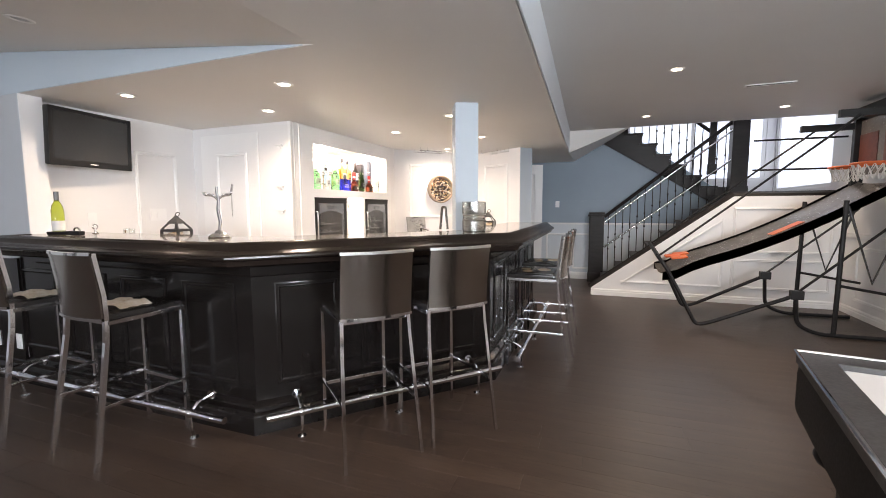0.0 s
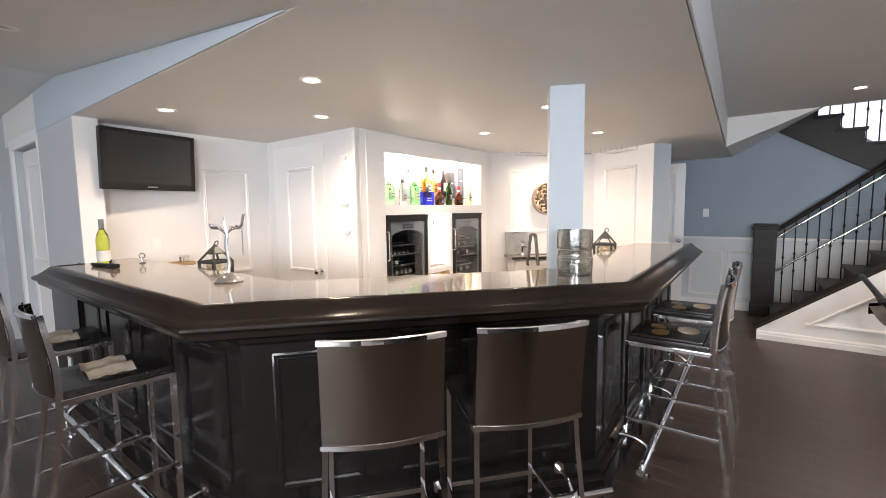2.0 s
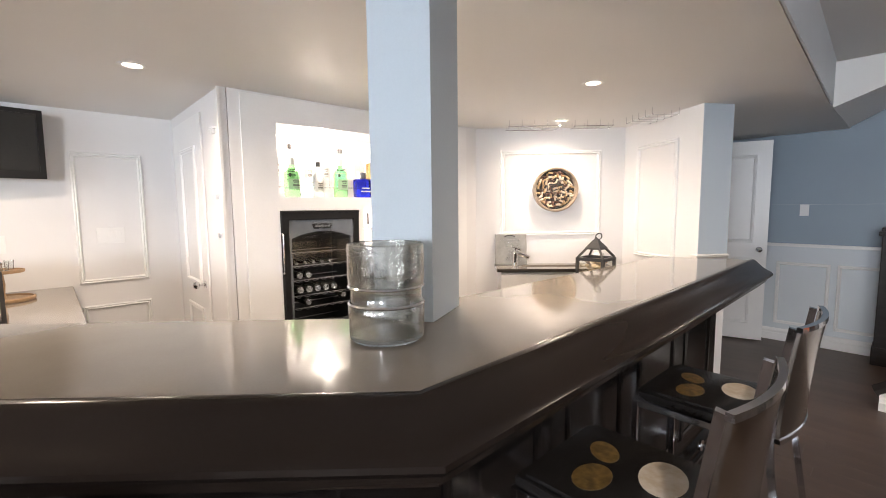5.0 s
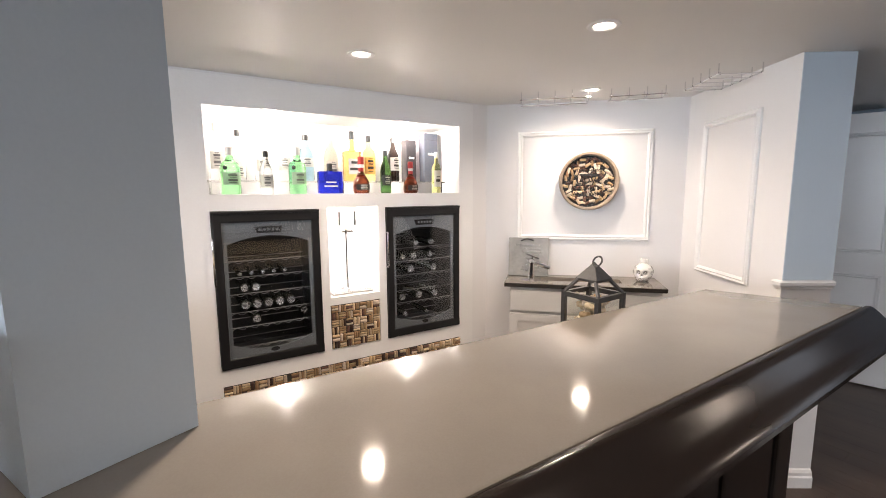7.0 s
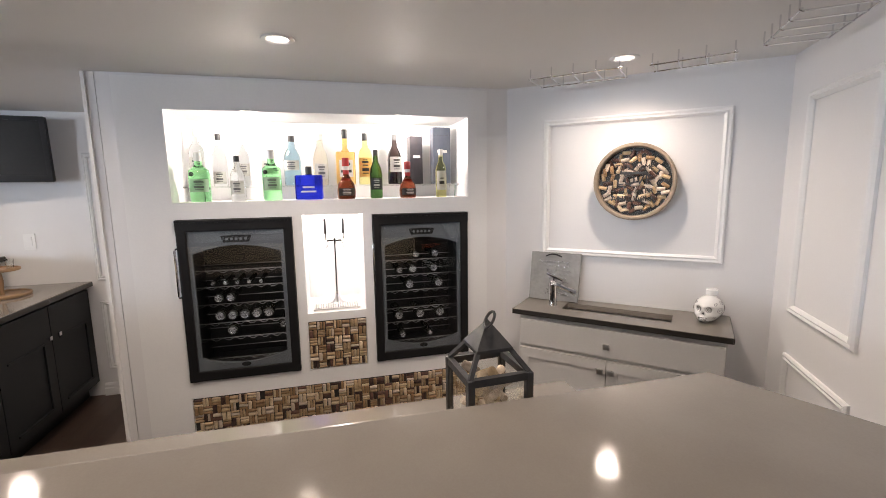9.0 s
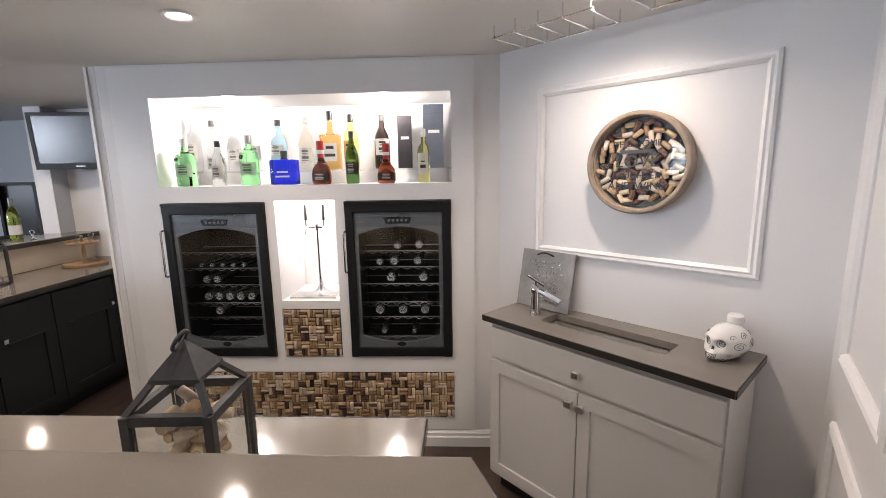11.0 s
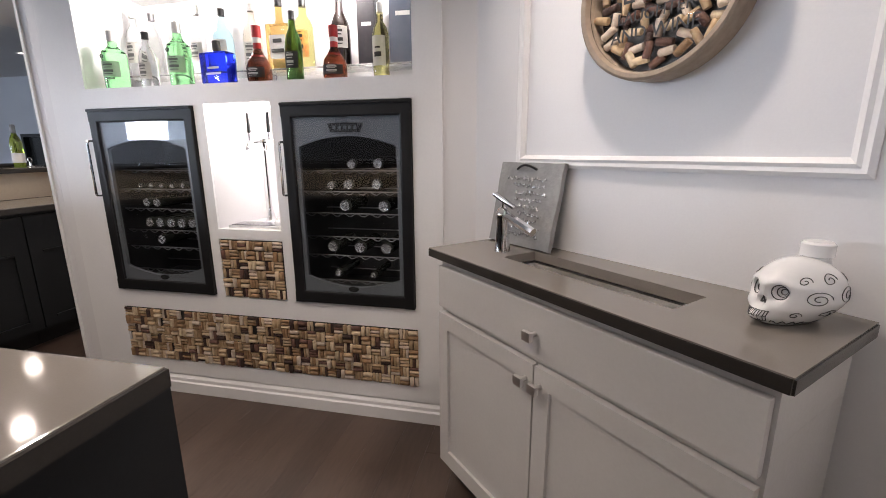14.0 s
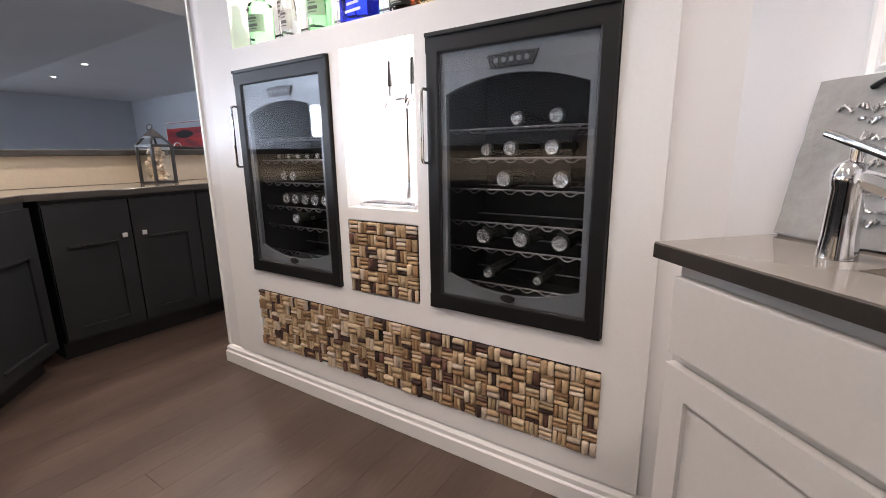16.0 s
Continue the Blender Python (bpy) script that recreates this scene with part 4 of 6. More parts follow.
part("front_edge", box(B(), 0.002, -0.003, SHELF - 0.027, SL - 0.002, 0.001, SHELF - 0.003), M_EDGE, sink_top, "front edge in quartz darkened for shade")
part("side_edge", box(B(), SL - 0.001, 0.0, SHELF - 0.027, SL + 0.003, 0.36, SHELF - 0.003), M_EDGE, sink_top, "side edge in quartz darkened for shade")
basin = thing("sink_basin", SINK_M, "brushed steel trough sink set into the counter", "sink")
bm = B()
for a in ((SK[0] - 0.01, SK[1] - 0.01, SK[2] + 0.01, SK[1] - 0.002), (SK[0] - 0.01, SK[3] + 0.002, SK[2] + 0.01, SK[3] + 0.01), (SK[0] - 0.01, SK[1] - 0.002, SK[0] - 0.002, SK[3] + 0.002), (SK[2] + 0.002, SK[1] - 0.002, SK[2] + 0.01, SK[3] + 0.002)):
    box(bm, a[0], a[1], SHELF - 0.085, a[2], a[3], SHELF - 0.036)
box(bm, SK[0] - 0.01, SK[1] - 0.01, SHELF - 0.095, SK[2] + 0.01, SK[3] + 0.01, SHELF - 0.085)
part("trough", bm, M_TROUGH, basin)
part("drain", lathe(B(), [(0.0, SHELF - 0.0835), (0.02, SHELF - 0.0835), (0.03, SHELF - 0.081), (0.032, SHELF - 0.0848)], (0.49, 0.183, 0)), M_CHROME, basin, smooth=True)

tapm = SINK_M @ pose(0.172, 0.168, SHELF + 0.0005, 0, 0, 8)
faucet = thing("sink_faucet", tapm, "chrome single-lever sink faucet", "faucet")
part("body", lathe(B(), [(0, 0), (0.025, 0), (0.0245, 0.006), (0.022, 0.03), (0.020, 0.10), (0.022, 0.106), (0.022, 0.122), (0.016, 0.134), (0.006, 0.141), (0, 0.142)]), M_CHROME, faucet, smooth=True)
part("spout", tube(B(), [(-0.008, 0, 0.118), (0.03, 0, 0.108), (0.09, 0, 0.086), (0.112, 0, 0.077), (0.118, 0, 0.074)], 0.0135, flat=1.25), M_CHROME, faucet, smooth=True)
part("lever", box(B(), -0.046, -0.011, -0.005, 0.046, 0.011, 0.005, 0.003, Matrix.Translation((0.006, 0, 0.159)) @ Matrix.Rotation(radians(24), 4, "Y")), M_CHROME, faucet, smooth=True)
part("lever_neck", cyl(B(), (0.004, 0, 0.136), (0.004, 0, 0.158), 0.009, seg=14), M_CHROME, faucet, smooth=True)

M_SLATE = mat("grey_slate", (0.30, 0.30, 0.295), 0.55, rgb2=(0.22, 0.22, 0.22), scale=9, grain=60, bump=0.5)
plq = thing("slate_plaque", SINK_M @ pose(0.146, 0.256, SHELF + 0.003, -12, 0, 1), "grey slate plaque with raised script, leaning on the wall", "plaque")
bm = box(B(), -0.140, -0.008, 0.0, 0.140, 0.008, 0.272)
bmesh.ops.subdivide_edges(bm, edges=bm.edges[:], cuts=7, use_grid_fill=True)
for v in bm.verts:
    v.co += Vector((1, 0.35, 1)) * 0.004 * noise.noise(v.co * 30)
part("slab", bm, M_SLATE, plq)
for i in range(9):
    u, row = (-0.095, -0.06, -0.045, -0.04, -0.03, -0.02, -0.03, -0.04, -0.05)[i], 0.218 - i * 0.0225
    while u < 0.072:
        wl = random.uniform(0.008, 0.024)
        pts = [(u + wl * k / 5, -0.0105, row + random.uniform(-0.007, 0.008)) for k in range(6)]
        part("script_stroke", tube(B(), pts, 0.0029, seg=6), M_CANEND, plq, smooth=True)
        u += wl + 0.006
part("hanging_cord", tube(B(), [(-0.055 + 0.009 * k, -0.011 - 0.010 * math.sin(k * math.pi / 10), 0.250 + 0.012 * math.sin(k * math.pi / 10)) for k in range(11)], 0.0042), M_BLACK, plq, "black wire cord", smooth=True)

# skull-shaped bottle: one ceramic shape with glazed scrolls
M_CERAMIC = mat("white_ceramic", (0.82, 0.82, 0.81), 0.16, rgb2=(0.77, 0.77, 0.77), scale=8, grain=60, spec=0.6)
M_INK = mat("black_glaze", (0.03, 0.03, 0.035), 0.3, rgb2=(0.06, 0.06, 0.06), scale=20)


def skull_point(v, lift=0.0):
    """A point of the unit ball moved on to the skull; x is the face."""
    x, y, z = v
    jaw = max(0.0, -z - 0.10)
    q = Vector((x * 0.084 * (1 - 0.10 * jaw), y * 0.062 * (1 - 0.30 * jaw) * (1 - 0.16 * max(0.0, x) ** 2), z * 0.064))
    if x > 0:
        q.x += 0.030 * jaw
        for t in (-1, 1):
            q.x -= 0.022 * math.exp(-(((y - t * 0.38) / 0.19) ** 2 + ((z - 0.14) / 0.21) ** 2) ** 1.6)
            q.x += 0.006 * math.exp(-(((y - t * 0.62) / 0.20) ** 2 + ((z + 0.30) / 0.14) ** 2))
        q.x -= 0.018 * math.exp(-((y / 0.13) ** 2 + ((z + 0.16) / 0.14) ** 2))
        q.x += 0.019 * math.exp(-((y / 0.45) ** 2 + ((z + 0.60) / 0.20) ** 2)) + 0.004 * math.exp(-((z - 0.36) / 0.13) ** 2)
        q.x += 0.0018 * math.sin(y * 38) * math.exp(-((z + 0.60) / 0.10) ** 2)
    else:
        q.y *= 1 + 0.10 * -x
    q.z = max(q.z, -0.055) + 0.055
    return q + Vector(v).normalized() * lift


bm = B()
bmesh.ops.create_uvsphere(bm, u_segments=72, v_segments=56, radius=1)
for v in bm.verts:
    v.co = skull_point(v.co)
lathe(bm, [(0.026, 0.094), (0.022, 0.118), (0.026, 0.120), (0.026, 0.142), (0.022, 0.146), (0, 0.146)], (-0.032, 0, 0))
plain = len(bm.faces)


def glaze(curve, r=0.0008):
    """A painted line on the skull: curve gives (angle round, height) pairs."""
    pts = []
    for a, z in curve:
        c = math.sqrt(max(0.0, 1 - z * z))
        pts.append(skull_point((math.cos(a) * c, math.sin(a) * c, z), 0.0006))
    tube(bm, pts, r, seg=5)


for s in (-1, 1):
    for k in (0.4, 0.7, 1.0):
        glaze([(s * 0.40 + 0.20 * k * math.cos(t * math.pi / 10), 0.14 + 0.20 * k * math.sin(t * math.pi / 10)) for t in range(21)], 0.0011)
    for a0, z0, w, turns in ((1.25, 0.05, 0.30, 2.2), (2.05, 0.10, 0.34, 2.4), (1.55, 0.55, 0.22, 1.8), (0.95, 0.50, 0.16, 1.6), (2.6, 0.45, 0.22, 1.8), (1.0, -0.45, 0.14, 1.5), (1.7, -0.42, 0.20, 1.6)):
        glaze([(s * a0 + w * (1 - t / 40) * math.cos(t * turns * math.pi / 20), z0 + 0.75 * w * (1 - t / 40) * math.sin(t * turns * math.pi / 20)) for t in range(34)])
    glaze([(s * (0.5 + 0.06 * t), -0.72 + 0.05 * math.sin(t * 1.3)) for t in range(22)], 0.0010)
for z in (-0.40, -0.55, -0.70):
    glaze([(-0.42 + 0.042 * t, z) for t in range(21)], 0.0007)
for t in range(11):
    glaze([(-0.40 + 0.08 * t, -0.40), (-0.40 + 0.08 * t, -0.55), (-0.40 + 0.08 * t, -0.70)], 0.0010)
glaze([(-0.08, -0.22), (0.0, -0.04), (0.08, -0.22), (0.0, -0.18), (-0.08, -0.22)], 0.0018)
skull = obj("skull_bottle", bm, M_CERAMIC, True)
skull.data.materials.append(M_INK)
for p in skull.data.polygons:
    if p.index >= plain:
        p.material_index = 1
skull.matrix_world = SINK_M @ pose(0.907, 0.252, SHELF + 0.0005, 0, 0, 252)
tagged(skull, "white ceramic skull-shaped bottle with painted black scrolls", "bottle")

# wall panel mouldings
DG, _ = along((-2.80, 5.46), (-1.90, 6.45))
QW, _ = along((-2.03, 6.53), (-1.135, 5.955))
structure("trim_sink_panel", panel_frame(B(), 0.224, 1.146, 1.122, 1.905, DG, 0.038, 0.016), M_TRIM, "white picture-frame moulding on the sink wall", "trim", True)
structure("trim_end_panel", panel_frame(panel_frame(B(), 0.342, 0.985, 0.837, 1.905, QW, 0.036, 0.018), 0.342, 0.16, 0.837, 0.80, QW, 0.034, 0.016), M_TRIM, "white picture-frame mouldings on the wall end", "trim", True)
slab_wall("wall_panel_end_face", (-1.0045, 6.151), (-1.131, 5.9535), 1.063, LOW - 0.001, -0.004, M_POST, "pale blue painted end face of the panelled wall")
structure("trim_chair_rail_end", sweep(B(), [(-1.165, 5.974), (-1.135, 5.955), (-1.008, 6.153)], [(0, 1.02), (0.010, 1.022), (0.014, 1.035), (0.024, 1.042), (0.026, 1.056), (0.018, 1.062), (0, 1.062)]), M_TRIM, "white chair rail cap round the wall end", "trim")
structure("baseboard_end", sweep(B(), [(-2.0, 6.508), (-1.135, 5.955), (-1.010, 6.150)], base_white), M_TRIM, "stepped white baseboard round the wall end", "baseboard")
TVW = Matrix(((0, 1, 0, -4.05), (1, 0, 0, 0), (0, 0, 1, 0), (0, 0, 0, 1)))
structure("trim_tv_panel", panel_frame(panel_frame(B(), 2.74, 0.895, 3.15, 1.815, TVW, 0.03, 0.016), 2.74, 0.21, 3.15, 0.735, TVW, 0.03, 0.016), M_TRIM, "white picture-frame mouldings beside the television", "trim", True)

# closet door in the wall beside the niches
DW = Matrix(((1, 0, 0, 0), (0, -1, 0, 3.36), (0, 0, 1, 0), (0, 0, 0, 1)))
door1 = tagged(new("door_1"), "flush white closet door with raised moulding panels", "door", kind="structure")
part("door_leaf", box(B(), -3.93, 3.346, 0.012, -3.19, 3.357, 2.02, 0.002), M_TRIM, door1)
part("panel_moulding", panel_frame(B(), -3.725, 0.90, -3.325, 1.83, Matrix.Translation((0, -0.014, 0)) @ DW, 0.03, 0.014), M_TRIM, door1, smooth=True)
part("panel_moulding", panel_frame(B(), -3.725, 0.20, -3.325, 0.745, Matrix.Translation((0, -0.014, 0)) @ DW, 0.03, 0.014), M_TRIM, door1, smooth=True)
bm = B()
cyl(bm, (-3.265, 3.346, 0.918), (-3.265, 3.338, 0.918), 0.026, seg=18)
cyl(bm, (-3.265, 3.338, 0.918), (-3.265, 3.305, 0.918), 0.009)
ball(bm, (-3.265, 3.290, 0.918), 0.026, 1, 0.8, 1)
part("door_knob", bm, M_CHROME, door1, "round chrome knob", smooth=True)
# Ledges standing in for the edges of a narrow panel moulding.
for z in (1.885, 1.50, 1.27):
    st = thing("wall_hook", pose(-2.93, 3.36, z), "small white ledge in place of a panel moulding edge", "hook", "hooks beside the closet door")
    part("ledge", box(B(), -0.045, -0.022, -0.006, 0.045, -0.001, 0.006, 0.002), M_TRIM, st)
    part("ledge_bracket", box(B(), -0.02, -0.016, -0.03, 0.02, -0.001, -0.006, 0.002), M_TRIM, st)


def plate(m, n, label):
    p = thing("switch_plate", m, label, "switch")
    part("cover", box(B(), -0.023 * n - 0.012, 0.0, -0.057, 0.023 * n + 0.012, 0.006, 0.057, 0.002), M_TRIM, p)
    for k in range(n):
        u = (k - (n - 1) / 2) * 0.046
        part("rocker", box(B(), u - 0.016, 0.006, -0.033, u + 0.016, 0.009, 0.033, 0.001), M_TRIM, p)
    return p


plate(TVW @ pose(2.935, 0.001, 1.232), 3, "white triple rocker switch plate on the wall")
plate(TVW @ pose(2.36, 0.001, 1.20), 1, "white single socket plate on the wall")

# ---- television ----
M_SCREEN = mat("dark_screen", (0.022, 0.022, 0.022), 0.22, rgb2=(0.028, 0.028, 0.027), scale=2, spec=0.6)
tv = thing("television", Matrix.Translation((-3.872, 2.298, 1.615)) @ Matrix.Rotation(radians(98), 4, "Z") @ Matrix.Rotation(radians(3), 4, "X") @ Matrix.Diagonal((1.13, 1, 1.09, 1)), "black flat wall television, switched off", "television")
part("case", box(B(), -0.288, 0.0, 0.0, 0.288, 0.045, 0.392, 0.012), M_BLACK, tv, smooth=True)
part("bezel", grid_solid(B(), (-0.288, 0.288), (0.0, 0.392), -0.006, -0.0005, [(-0.262, 0.042, 0.262, 0.368)], lambda u, v, d: (u, d, v)), M_BLACK, tv, "glossy black bezel")
part("screen", box(B(), -0.2615, -0.003, 0.0425, 0.2615, -0.0008, 0.3675), M_SCREEN, tv)
part("badge", box(B(), -0.03, -0.0075, 0.018, 0.03, -0.0062, 0.026), M_CHROME, tv, "plain silver badge")
part("wall_bracket", box(box(B(), -0.10, 0.045, 0.12, 0.10, 0.064, 0.28), -0.035, 0.064, 0.16, 0.035, 0.158, 0.24), M_BLACK, tv)

# ---- bar stools ----
M_SEAT = mat("black_leather", (0.015, 0.014, 0.014), 0.22, rgb2=(0.022, 0.02, 0.02), scale=8, grain=90, bump=0.1, spec=0.6)


def bar_stool(m):
    st = thing("bar_stool", m @ Matrix.Diagonal((0.93, 1, 1, 1)), "chrome bar stool with brushed steel back and black seat", "bar stool", "bar stools round the bar")
    H = 0.73
    bm = box(B(), -0.195, -0.18, H, 0.195, 0.205, H + 0.028, 0.010)
    part("seat", bm, M_SEAT, st, "glossy black seat pad", smooth=True)
    bm = B()
    for a in ((-0.205, -0.185, -0.185, 0.21), (0.185, -0.185, 0.205, 0.21), (-0.185, 0.19, 0.185, 0.21), (-0.185, -0.185, 0.185, -0.165)):
        box(bm, a[0], a[1], H - 0.024, a[2], a[3], H - 0.001, 0.003)
    part("seat_frame", bm, M_CHROME, st)
    for s in (-1, 1):
        # rear leg runs on as the side of the back
        prof = [(s * 0.220, -0.290, 0.0), (s * 0.209, -0.243, 0.30), (s * 0.196, -0.196, 0.62), (s * 0.192, -0.188, H), (s * 0.190, -0.192, 0.86), (s * 0.186, -0.222, 1.068)]
        bm = B()
        tube(bm, prof, 0.0155, seg=4, flat=0.8)
        part("leg", bm, M_CHROME, st)
        bm = B()
        tube(bm, [(s * 0.195, 0.200, H - 0.01), (s * 0.198, 0.196, 0.0)], 0.0155, seg=4, flat=0.8)
        part("leg", bm, M_CHROME, st)
        part("stretcher", box(B(), s * 0.203 - 0.007, -0.245, 0.29, s * 0.203 + 0.007, 0.195, 0.308, 0.002), M_CHROME, st)
    part("stretcher", box(B(), -0.19, 0.188, 0.27, 0.19, 0.204, 0.29, 0.002), M_CHROME, st)
    # curved steel back
    bm = B()
    n, rows = 12, 6
    g = []
    for d in (0.0, 0.010):
        g.append([[bm.verts.new((-0.202 + 0.404 * i / n, (-0.211 - 0.032 * (j / rows) ** 1.6) - 0.030 * (1 - (2 * i / n - 1) ** 2) + d, 0.745 + 0.318 * j / rows)) for i in range(n + 1)] for j in range(rows + 1)])
    for k in (0, 1):
        for j in range(rows):
            for i in range(n):
                bm.faces.new((g[k][j][i], g[k][j][i + 1], g[k][j + 1][i + 1], g[k][j + 1][i]))
    for i in range(n):
        bm.faces.new((g[0][0][i], g[0][0][i + 1], g[1][0][i + 1], g[1][0][i])), bm.faces.new((g[0][rows][i], g[0][rows][i + 1], g[1][rows][i + 1], g[1][rows][i]))
    for j in range(rows):
        bm.faces.new((g[0][j][0], g[0][j + 1][0], g[1][j + 1][0], g[1][j][0])), bm.faces.new((g[0][j][n], g[0][j + 1][n], g[1][j + 1][n], g[1][j][n]))
    bmesh.ops.recalc_face_normals(bm, faces=bm.faces)
    part("backrest", bm, M_STEEL, st, "brushed steel curved backrest", smooth=True)
    for z, y in ((0.737, -0.194), (1.068, -0.226)):
        pts = [(-0.205 + 0.410 * i / n, y - 0.030 * (1 - (2 * i / n - 1) ** 2) - 0.012, z) for i in range(n + 1)]
        part("back_rail", tube(B(), pts, 0.0105, seg=4), M_CHROME, st)
    return st


ang = math.degrees(math.atan2(BODY[2][1] - BODY[1][1], BODY[2][0] - BODY[1][0]))
s1 = bar_stool(pose(-1.235, 2.025, 0, 0, 0, ang))
copy_thing(s1, pose(-0.925, 2.393, 0, 0, 0, ang))
copy_thing(s1, pose(-2.485, 1.575, 0, 0, 0, -4))
copy_thing(s1, pose(-3.29, 1.565, 0, 0, 0, -2))
copy_thing(s1, pose(-0.535, 3.575, 0, 0, 0, 90))
copy_thing(s1, pose(-0.545, 4.27, 0, 0, 0, 90))

# ---- lanterns ----
M_LANTERN = mat("dull_grey_lantern_metal", (0.075, 0.075, 0.078), 0.42, 0.5, rgb2=(0.05, 0.05, 0.052), scale=12, grain=90, bump=0.05)
M_CORKS = [mat("cork_" + n, c, 0.8, rgb2=c2, scale=60, grain=300, bump=0.3, vary=0.22) for n, c, c2 in (("pale", (0.66, 0.53, 0.37), (0.50, 0.38, 0.25)), ("tan", (0.50, 0.36, 0.22), (0.36, 0.25, 0.14)), ("warm", (0.36, 0.22, 0.115), (0.24, 0.145, 0.08)),
                                                                                                       ("stained", (0.035, 0.018, 0.016), (0.075, 0.04, 0.03)), ("bleached", (0.60, 0.50, 0.41), (0.47, 0.38, 0.30)), ("wine_soaked", (0.17, 0.085, 0.06), (0.10, 0.05, 0.04)))]
CORK = []
for _mat in M_CORKS:
    bm = B()
    lathe(bm, [(0, -0.0215), (0.0088, -0.0215), (0.0104, -0.0200), (0.0106, 0.0), (0.0104, 0.0200), (0.0088, 0.0215), (0, 0.0215)], seg=10)
    _me = bpy.data.meshes.new("cork")
    bm.to_mesh(_me), bm.free()
    for p in _me.polygons:
        p.use_smooth = len(p.vertices) == 4
    _me.materials.append(_mat)
    CORK.append(_me)


def cork(parent, m, which=None):
    ob = new("cork", CORK[random.choices((0, 1, 2, 3, 4, 5), (12, 20, 10, 10, 34, 14))[0] if which is None else which])
    ob.parent = parent
    ob.matrix_local = m
    return ob


def lantern(m, w, h, corks, label):
    ln = thing("lantern", m, label, "lantern", "metal lanterns filled with corks")
    hh, r = h * 0.655, w / 2
    part("base_plate", box(B(), -r - 0.008, -r - 0.008, 0.0, r + 0.008, r + 0.008, 0.010, 0.002), M_LANTERN, ln)
    for sx in (-1, 1):
        for sy in (-1, 1):
            part("corner_post", box(B(), sx * r - 0.008, sy * r - 0.008, 0.010, sx * r + 0.008, sy * r + 0.008, hh, 0.001), M_LANTERN, ln)
            part("roof_strut", tube(B(), [(sx * r, sy * r, hh), (sx * r * 0.52, sy * r * 0.56, h * 0.775)], 0.007, seg=4), M_LANTERN, ln)
    for a in ((-r, -r - 0.007, r, -r + 0.007), (-r, r - 0.007, r, r + 0.007), (-r - 0.007, -r, -r + 0.007, r), (r - 0.007, -r, r + 0.007, r)):
        part("top_bar", box(B(), a[0], a[1], hh - 0.016, a[2], a[3], hh + 0.001), M_LANTERN, ln)
    bm = B()
    q = r * 0.62
    lo, mid, ap = [bm.verts.new((x * q, y * q, h * 0.768)) for x, y in ((-1, -1), (1, -1), (1, 1), (-1, 1))], [bm.verts.new((x * q, y * q, h * 0.79)) for x, y in ((-1, -1), (1, -1), (1, 1), (-1, 1))], bm.verts.new((0, 0, h * 0.945))
    bm.faces.new(lo[::-1])
    for i in range(4):
        bm.faces.new((lo[i], lo[(i + 1) % 4], mid[(i + 1) % 4], mid[i])), bm.faces.new((mid[i], mid[(i + 1) % 4], ap))
    part("roof", bm, M_LANTERN, ln, "small pyramid roof of dark metal")
    part("ring", tube(B(), [(0.012 + 0.017 * math.cos(a * math.pi / 10), 0.010 * math.sin(a * math.pi / 10), h * 0.95 + 0.017 * math.sin(a * math.pi / 10)) for a in range(21)], 0.0035, seg=6), M_LANTERN, ln, smooth=True)
    for s, ax in ((-1, 0), (1, 0), (-1, 1), (1, 1)):
        b4 = (s * r - 0.001, -r + 0.009, 0.012, s * r + 0.001, r - 0.009, hh - 0.017) if ax == 0 else (-r + 0.009, s * r - 0.001, 0.012, r - 0.009, s * r + 0.001, hh - 0.017)
        part("pane", box(B(), *b4), M_CLEAR, ln).visible_shadow = False
    for k in range(corks):
        z = 0.022 + (hh * 0.92 - 0.02) * (k / corks) + random.uniform(-0.006, 0.006)
        cork(ln, pose(random.uniform(-1, 1) * (r - 0.032), random.uniform(-1, 1) * (r - 0.032), z, random.uniform(50, 130), random.uniform(0, 180), random.uniform(0, 360)), random.choices((0, 1, 2, 4), (5, 3, 1, 6))[0])
    return ln


lantern(pose(-1.264, 4.763, SHELF + 0.0005, 0, 0, 3), 0.140, 0.375, 88, "dark metal glass lantern of corks on the lower worktop")
lantern(pose(-3.035, 2.335, SHELF + 0.0005, 0, 0, 12), 0.135, 0.37, 80, "dark metal glass lantern of corks near the television wall")

# ---- things on the raised bar ----
T0 = BAR + 0.0005
M_MERC = mat("mercury_glass", (0.93, 0.93, 0.91), 0.10, 0.85, rgb2=(0.72, 0.72, 0.69), scale=22, grain=70, bump=0.25)
for _k, _v in (("Metallic", 0.22), ("Transmission Weight", 1.0), ("IOR", 1.2)):
    M_MERC.node_tree.nodes["Principled BSDF"].inputs[_k].default_value = _v
vase = thing("mercury_glass_vase", pose(-0.952, 3.175, T0), "silvered mercury glass vase with a grooved waist, on the bar", "vase")
part("body", lathe(B(), [(0, 0), (0.082, 0), (0.088, 0.006), (0.090, 0.065), (0.090, 0.082), (0.084, 0.092), (0.084, 0.120), (0.089, 0.130), (0.091, 0.150), (0.090, 0.222), (0.086, 0.225), (0.085, 0.150), (0.079, 0.12), (0.083, 0.07), (0.080, 0.012), (0, 0.010)], seg=40), M_MERC, vase, smooth=True)
for z in (0.086, 0.126):
    part("band", lathe(B(), [(0.0885, z - 0.004), (0.0915, z), (0.0885, z + 0.004)], seg=40), M_CHROME, vase, "polished ring", smooth=True)

